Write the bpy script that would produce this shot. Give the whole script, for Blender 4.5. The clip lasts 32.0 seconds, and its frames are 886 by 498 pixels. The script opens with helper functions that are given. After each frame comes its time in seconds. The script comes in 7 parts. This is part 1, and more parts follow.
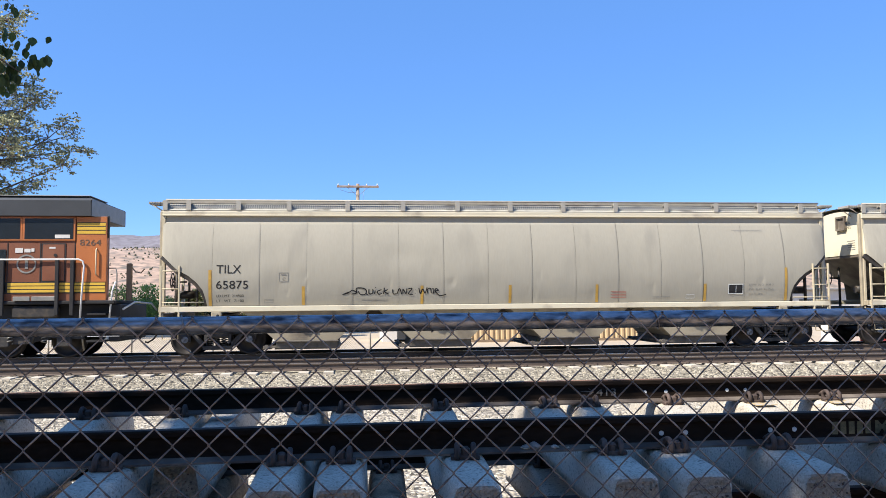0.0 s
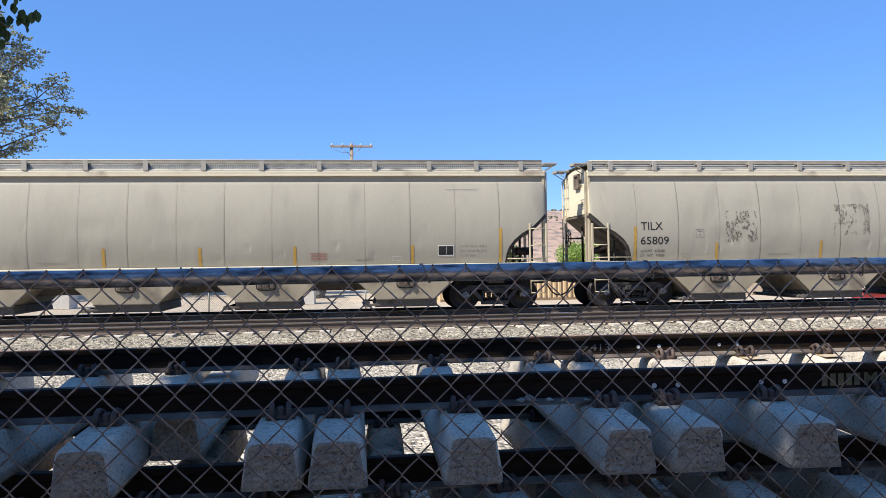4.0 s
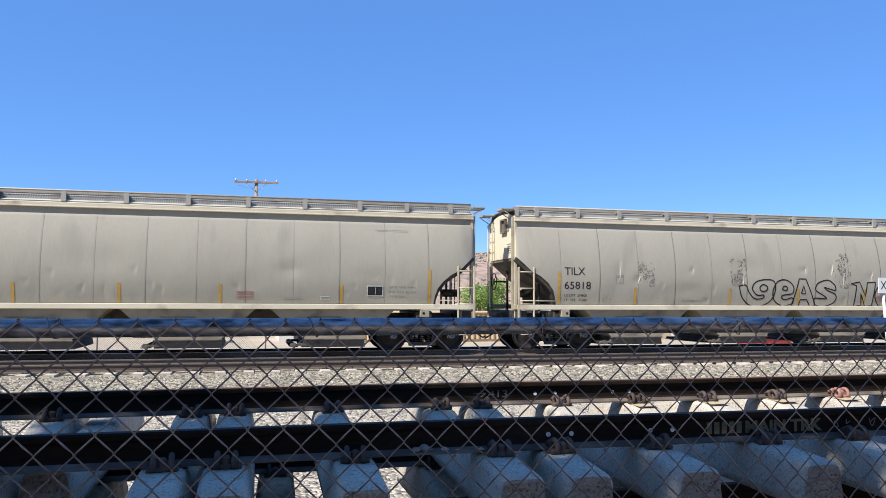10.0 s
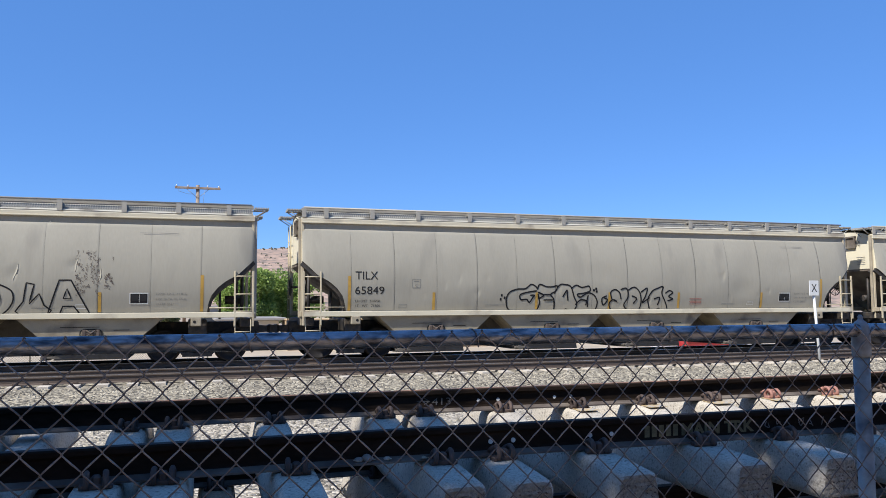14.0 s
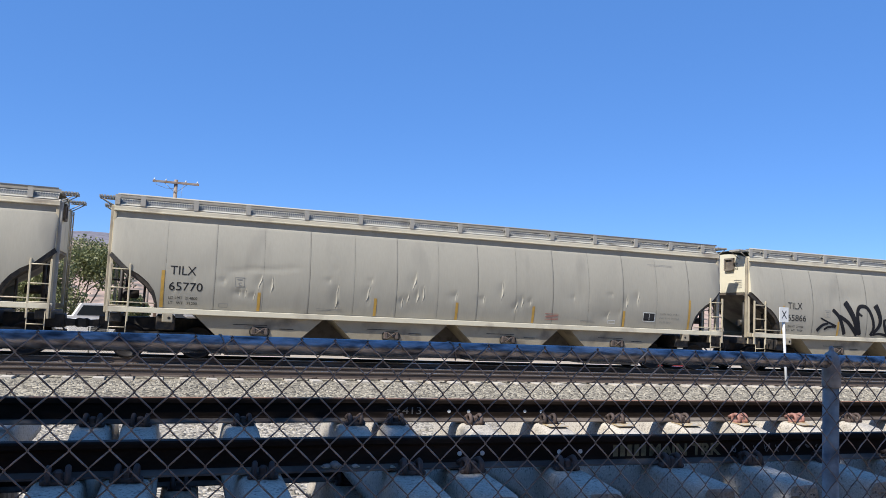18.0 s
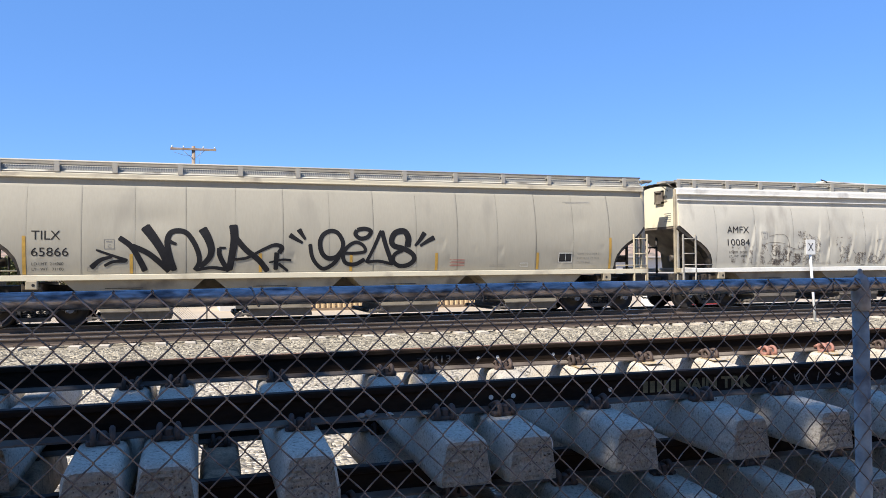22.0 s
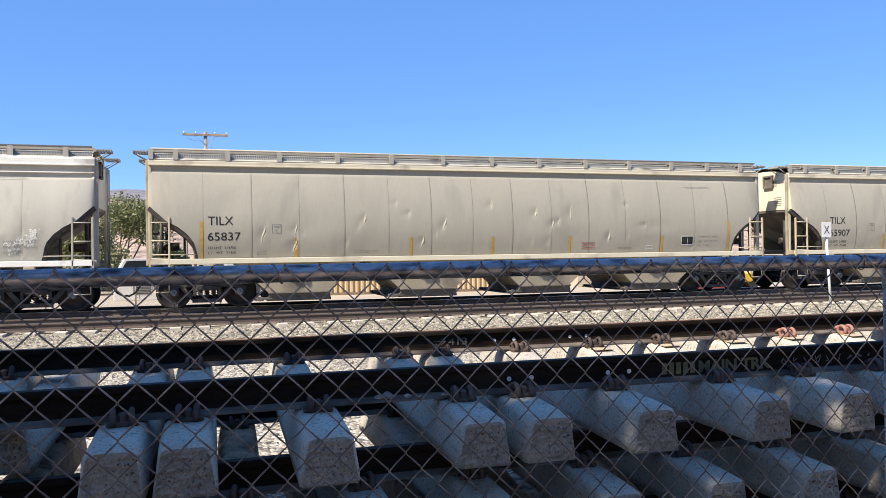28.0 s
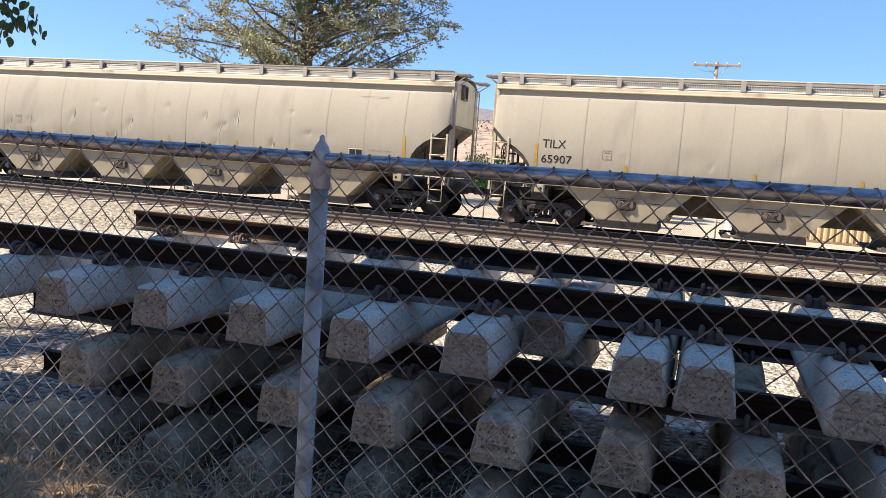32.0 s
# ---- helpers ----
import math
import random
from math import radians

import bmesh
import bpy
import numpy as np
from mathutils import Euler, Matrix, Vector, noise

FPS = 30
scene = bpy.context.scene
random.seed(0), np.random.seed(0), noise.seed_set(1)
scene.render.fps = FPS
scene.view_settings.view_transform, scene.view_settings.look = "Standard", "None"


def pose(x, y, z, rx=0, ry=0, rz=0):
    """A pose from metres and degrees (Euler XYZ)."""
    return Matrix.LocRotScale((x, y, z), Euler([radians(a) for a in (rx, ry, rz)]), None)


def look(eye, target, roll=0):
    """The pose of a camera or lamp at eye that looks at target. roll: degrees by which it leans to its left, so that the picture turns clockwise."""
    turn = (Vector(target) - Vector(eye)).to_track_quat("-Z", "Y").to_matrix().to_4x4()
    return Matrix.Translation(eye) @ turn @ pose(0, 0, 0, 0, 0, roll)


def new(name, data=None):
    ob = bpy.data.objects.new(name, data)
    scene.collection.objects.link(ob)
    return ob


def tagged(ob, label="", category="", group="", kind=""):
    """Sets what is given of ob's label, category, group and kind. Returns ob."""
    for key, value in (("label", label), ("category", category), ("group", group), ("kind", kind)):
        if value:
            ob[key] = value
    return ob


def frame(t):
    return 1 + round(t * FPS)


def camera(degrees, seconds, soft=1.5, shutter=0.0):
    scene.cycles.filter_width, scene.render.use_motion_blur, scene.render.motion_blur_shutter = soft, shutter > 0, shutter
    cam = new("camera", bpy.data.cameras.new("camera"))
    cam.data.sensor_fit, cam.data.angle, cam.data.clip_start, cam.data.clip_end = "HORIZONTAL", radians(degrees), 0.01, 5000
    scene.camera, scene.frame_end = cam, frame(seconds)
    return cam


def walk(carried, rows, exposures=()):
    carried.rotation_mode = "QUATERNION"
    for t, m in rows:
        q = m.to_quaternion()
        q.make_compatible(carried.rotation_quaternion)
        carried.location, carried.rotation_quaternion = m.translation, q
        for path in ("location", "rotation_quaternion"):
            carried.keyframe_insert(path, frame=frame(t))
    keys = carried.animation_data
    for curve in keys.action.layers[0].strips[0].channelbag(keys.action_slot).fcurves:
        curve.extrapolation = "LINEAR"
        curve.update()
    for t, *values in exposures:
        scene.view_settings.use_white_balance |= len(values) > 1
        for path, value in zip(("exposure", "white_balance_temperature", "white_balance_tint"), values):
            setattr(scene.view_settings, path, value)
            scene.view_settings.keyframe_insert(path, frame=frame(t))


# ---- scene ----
cam = camera(59.54, 32.0, soft=0.5)
PATH = [
    (0, 0.000, 0.000, 1.694, -6.491, 3.851, 0.518),
    (0.5, 0.062, -0.002, 1.694, -11.329, 3.803, 1.371),
    (1, -0.014, 0.026, 1.697, -9.742, 3.611, 1.121),
    (1.5, -0.007, 0.094, 1.673, -8.487, 3.189, 1.057),
    (2, -0.052, 0.118, 1.645, -6.820, 1.023, 0.880),
    (2.5, -0.107, 0.144, 1.622, -3.346, -3.149, 0.917),
    (4.5, 0.032, -0.050, 1.688, -10.286, 1.915, 0.458),
    (5, 0.050, -0.054, 1.695, -13.954, 2.027, -0.284),
    (5.5, 0.036, -0.053, 1.702, -14.680, 2.578, -0.593),
    (6, 0.015, -0.028, 1.707, -12.315, 3.157, 0.293),
    (6.5, 0.028, -0.001, 1.703, -12.198, 3.511, 1.424),
    (7, 0.016, 0.012, 1.696, -12.025, 3.347, 1.412),
    (7.5, -0.040, 0.042, 1.688, -10.111, 3.109, 1.141),
    (8, -0.032, 0.039, 1.712, -9.147, 3.168, 1.211),
    (8.5, 0.017, 0.010, 1.708, -10.306, 3.277, 0.942),
    (9, 0.017, 0.006, 1.717, -11.427, 3.554, 0.369),
    (9.5, 0.017, 0.019, 1.709, -12.703, 3.740, -0.175),
    (10, 0.033, 0.006, 1.707, -13.894, 3.830, -0.278),
    (10.5, 0.048, -0.009, 1.707, -15.100, 3.807, -0.091),
    (11, 0.047, -0.003, 1.708, -15.808, 3.809, -0.128),
    (11.5, 0.048, -0.009, 1.719, -16.308, 3.892, -0.189),
    (12, 0.048, 0.000, 1.719, -16.590, 4.013, -0.222),
    (12.5, 0.050, -0.005, 1.719, -17.082, 3.901, -0.364),
    (13, 0.041, -0.007, 1.732, -17.429, 4.002, -0.532),
    (13.5, 0.060, -0.024, 1.730, -17.561, 4.171, -0.122),
    (14, 0.053, -0.015, 1.725, -17.845, 4.240, 0.323),
    (14.5, 0.049, -0.009, 1.725, -18.170, 4.304, 0.559),
    (16.5, 0.062, -0.015, 1.730, -19.264, 4.545, 0.498),
    (17, 0.057, -0.008, 1.723, -19.365, 4.615, 0.533),
    (17.5, 0.048, -0.019, 1.725, -19.417, 4.690, 0.151),
    (18, 0.039, -0.011, 1.734, -19.784, 4.904, -2.524),
    (18.5, 0.047, -0.011, 1.729, -20.045, 5.296, -4.222),
    (19, 0.054, -0.042, 1.735, -19.854, 5.187, -3.036),
    (19.5, 0.068, -0.033, 1.727, -19.878, 5.158, -0.293),
    (20, 0.049, -0.021, 1.715, -19.930, 4.638, 0.662),
    (20.5, 0.025, 0.032, 1.696, -19.801, 2.794, 0.580),
    (21, 0.011, -0.000, 1.690, -17.687, 2.020, -0.047),
    (21.5, 0.034, -0.021, 1.698, -17.675, 1.430, 0.443),
    (22, 0.033, -0.015, 1.709, -18.044, 1.354, 0.540),
    (22.5, 0.044, -0.014, 1.682, -18.991, 0.684, -2.027),
    (23, 0.047, 0.019, 1.678, -18.227, 0.148, -1.170),
    (23.5, 0.033, 0.011, 1.694, -16.394, 0.001, 0.535),
    (24, 0.059, -0.008, 1.692, -16.324, 0.288, 0.814),
    (24.5, 0.064, -0.005, 1.689, -16.702, 0.101, 0.800),
    (25, 0.075, -0.008, 1.682, -16.949, -0.184, 1.667),
    (25.5, 0.070, 0.002, 1.679, -16.996, -0.671, 2.460),
    (27.5, 0.028, 0.013, 1.688, -17.135, -0.434, 1.931),
    (28, 0.012, 0.027, 1.688, -17.189, 0.250, 0.751),
    (28.5, 0.031, 0.022, 1.678, -17.119, 0.417, -0.085),
    (29, 0.042, 0.006, 1.674, -17.207, 0.450, -1.168),
    (29.5, 0.055, 0.014, 1.682, -16.646, 0.384, -0.675),
    (30, 0.036, 0.052, 1.666, -11.577, 0.537, 0.817),
    (30.5, -0.042, 0.071, 1.662, -3.798, 0.489, 0.657),
    (31, -0.050, 0.083, 1.668, 0.667, 0.384, 0.740),
    (31.4, -0.074, 0.085, 1.662, 3.760, 0.130, -0.720),
    (31.5, -0.086, 0.081, 1.653, 4.785, 0.067, -1.695),
    (32, -0.206, -0.017, 1.634, 18.130, -5.750, -4.176),
]
EXPOSURES = [(0, 1.07, 6740, 10), (1, 0.88, 6500, 10), (2, 1.0, 6880, 10), (5, 0.86, 6550, 10), (9, 0.85, 6500, 10), (10, 0.82, 6450, 10), (13, 0.82, 6430, 10), (14, 0.64, 6300, 10), (17, 0.65, 6300, 10), (20, 0.63, 6320, 10), (21, 0.94, 6600, 10), (23, 0.98, 6850, 11), (29, 1, 6900, 11), (31, 1.1, 7150, 11), (32, 1.28, 7700, 14)]
walk(cam, [(t, pose(x, y, z, 90 + pitch, roll, yaw)) for t, x, y, z, yaw, pitch, roll in PATH], EXPOSURES)

# ---- light: clear midday sky, sun high over the near side of the line ----
SUN = Vector((-0.80, -0.42, 1.0)).normalized()
world = bpy.data.worlds.new("sky")
scene.world = world
world.use_nodes = True
wn = world.node_tree.nodes
sky = wn.new("ShaderNodeTexSky")
sky.sky_type, sky.sun_disc = "NISHITA", False
sky.sun_elevation = math.asin(SUN.z)
sky.sun_rotation = math.atan2(SUN.x, SUN.y)
sky.altitude, sky.air_density, sky.dust_density, sky.ozone_density = 1500, 0.85, 0.0, 6.0
tone = wn.new("ShaderNodeHueSaturation")
tone.inputs["Saturation"].default_value, tone.inputs["Hue"].default_value = 1.10, 0.506
world.node_tree.links.new(sky.outputs[0], tone.inputs["Color"])
haze = wn.new("ShaderNodeMix")
haze.data_type = "RGBA"
haze.inputs[0].default_value = 0.56
haze.inputs[7].default_value = (0.60, 1.64, 4.05, 1)
world.node_tree.links.new(tone.outputs[0], haze.inputs[6])
world.node_tree.links.new(haze.outputs[2], wn["Background"].inputs[0])
wn["Background"].inputs[1].default_value = 0.125
sun = new("sun", bpy.data.lights.new("sun", "SUN"))
sun.data.energy, sun.data.angle, sun.data.color = 4.5, radians(0.53), (1.0, 0.955, 0.88)
sun.matrix_world = look((-40, -20, 50), Vector((-40, -20, 50)) - SUN)


# ---- materials ----
def mat(name, base, rough=0.7, metal=0.0, var=0.12, scale=2.0, fine=40.0, fvar=0.08, bump=0.15, dirt=None, dirt_amount=0.0, dirt_scale=1.2,
        random_tint=0.0, stretch=(1, 1, 1), bdist=0.01, spec=0.5):
    """A surface with broad mottling, fine grain, an optional layer of dirt or rust, and fine relief."""
    m = bpy.data.materials.new(name)
    m.use_nodes = True
    nt = m.node_tree
    n, link = nt.nodes, nt.links.new
    b = n["Principled BSDF"]
    b.inputs["Roughness"].default_value, b.inputs["Metallic"].default_value = rough, metal
    b.inputs["Specular IOR Level"].default_value = spec
    co = n.new("ShaderNodeTexCoord")
    mp = n.new("ShaderNodeMapping")
    mp.inputs["Scale"].default_value = stretch
    link(co.outputs["Object"], mp.inputs["Vector"])

    def noise_at(s, detail=4.0):
        t = n.new("ShaderNodeTexNoise")
        t.inputs["Scale"].default_value, t.inputs["Detail"].default_value = s, detail
        link(mp.outputs[0], t.inputs["Vector"])
        return t.outputs[0]

    def scaled(src, amount):
        r = n.new("ShaderNodeMapRange")
        r.inputs[1].default_value, r.inputs[2].default_value = 0.25, 0.75
        r.inputs[3].default_value, r.inputs[4].default_value = 1 - amount, 1 + amount
        link(src, r.inputs[0])
        return r.outputs[0]

    def times(a, f):
        x = n.new("ShaderNodeVectorMath")
        x.operation = "MULTIPLY"
        if isinstance(a, tuple):
            x.inputs[0].default_value = a
        else:
            link(a, x.inputs[0])
        link(f, x.inputs[1])
        return x.outputs[0]

    f1, f2 = noise_at(scale), noise_at(fine, 6)
    col = times(times(tuple(base), scaled(f1, var)), scaled(f2, fvar))
    if random_tint:
        oi = n.new("ShaderNodeObjectInfo")
        r = n.new("ShaderNodeMapRange")
        r.inputs[3].default_value, r.inputs[4].default_value = 1 - random_tint, 1 + random_tint
        link(oi.outputs["Random"], r.inputs[0])
        col = times(col, r.outputs[0])
    if dirt:
        d = noise_at(dirt_scale, 8)
        r = n.new("ShaderNodeMapRange")
        r.inputs[1].default_value, r.inputs[2].default_value = 0.62 - dirt_amount * 0.4, 0.78 - dirt_amount * 0.3
        r.clamp = True
        link(d, r.inputs[0])
        mx = n.new("ShaderNodeMix")
        mx.data_type = "RGBA"
        link(r.outputs[0], mx.inputs[0])
        link(col, mx.inputs[6])
        mx.inputs[7].default_value = (*dirt, 1)
        col = mx.outputs[2]
    link(col, b.inputs["Base Color"])
    if bump:
        bp = n.new("ShaderNodeBump")
        bp.inputs["Strength"].default_value, bp.inputs["Distance"].default_value = bump, bdist
        link(f2, bp.inputs["Height"])
        link(bp.outputs[0], b.inputs["Normal"])
    return m


def gravel(name, light, dark, warm, size=18.0, bump=0.9):
    """Crushed stone: cells of different greys with relief, broad stains over it."""
    m = bpy.data.materials.new(name)
    m.use_nodes = True
    nt = m.node_tree
    n, link = nt.nodes, nt.links.new
    b = n["Principled BSDF"]
    b.inputs["Roughness"].default_value = 0.9
    co = n.new("ShaderNodeTexCoord")
    v = n.new("ShaderNodeTexVoronoi")
    v.inputs["Scale"].default_value = size
    link(co.outputs["Object"], v.inputs["Vector"])
    sep = n.new("ShaderNodeSeparateColor")
    link(v.outputs["Color"], sep.inputs[0])
    ramp = n.new("ShaderNodeValToRGB")
    e = ramp.color_ramp.elements
    e[0].position, e[0].color = 0.0, (*dark, 1)
    e[1].position, e[1].color = 1.0, (*light, 1)
    w = ramp.color_ramp.elements.new(0.55)
    w.color = (*warm, 1)
    link(sep.outputs[0], ramp.inputs[0])
    nz = n.new("ShaderNodeTexNoise")
    nz.inputs["Scale"].default_value, nz.inputs["Detail"].default_value = 0.7, 5
    link(co.outputs["Object"], nz.inputs["Vector"])
    r = n.new("ShaderNodeMapRange")
    r.inputs[1].default_value, r.inputs[2].default_value, r.inputs[3].default_value, r.inputs[4].default_value = 0.3, 0.7, 0.8, 1.15
    link(nz.outputs[0], r.inputs[0])
    x = n.new("ShaderNodeVectorMath")
    x.operation = "MULTIPLY"
    link(ramp.outputs[0], x.inputs[0])
    link(r.outputs[0], x.inputs[1])
    link(x.outputs[0], b.inputs["Base Color"])
    bp = n.new("ShaderNodeBump")
    bp.invert = True
    bp.inputs["Strength"].default_value, bp.inputs["Distance"].default_value = bump, 0.04
    link(v.outputs["Distance"], bp.inputs["Height"])
    link(bp.outputs[0], b.inputs["Normal"])
    return m


def leafy(name, base, other, translucent=0.3):
    """Leaves: two greens picked leaf by leaf, some light through them."""
    m = bpy.data.materials.new(name)
    m.use_nodes = True
    nt = m.node_tree
    n, link = nt.nodes, nt.links.new
    b = n["Principled BSDF"]
    b.inputs["Roughness"].default_value = 0.55
    g = n.new("ShaderNodeNewGeometry")
    mx = n.new("ShaderNodeMix")
    mx.data_type = "RGBA"
    mx.inputs[6].default_value, mx.inputs[7].default_value = (*base, 1), (*other, 1)
    link(g.outputs["Random Per Island"], mx.inputs[0])
    link(mx.outputs[2], b.inputs["Base Color"])
    t = n.new("ShaderNodeBsdfTranslucent")
    link(mx.outputs[2], t.inputs[0])
    ad = n.new("ShaderNodeMixShader")
    ad.inputs[0].default_value = translucent
    link(b.outputs[0], ad.inputs[1])
    link(t.outputs[0], ad.inputs[2])
    link(ad.outputs[0], n["Material Output"].inputs[0])
    return m


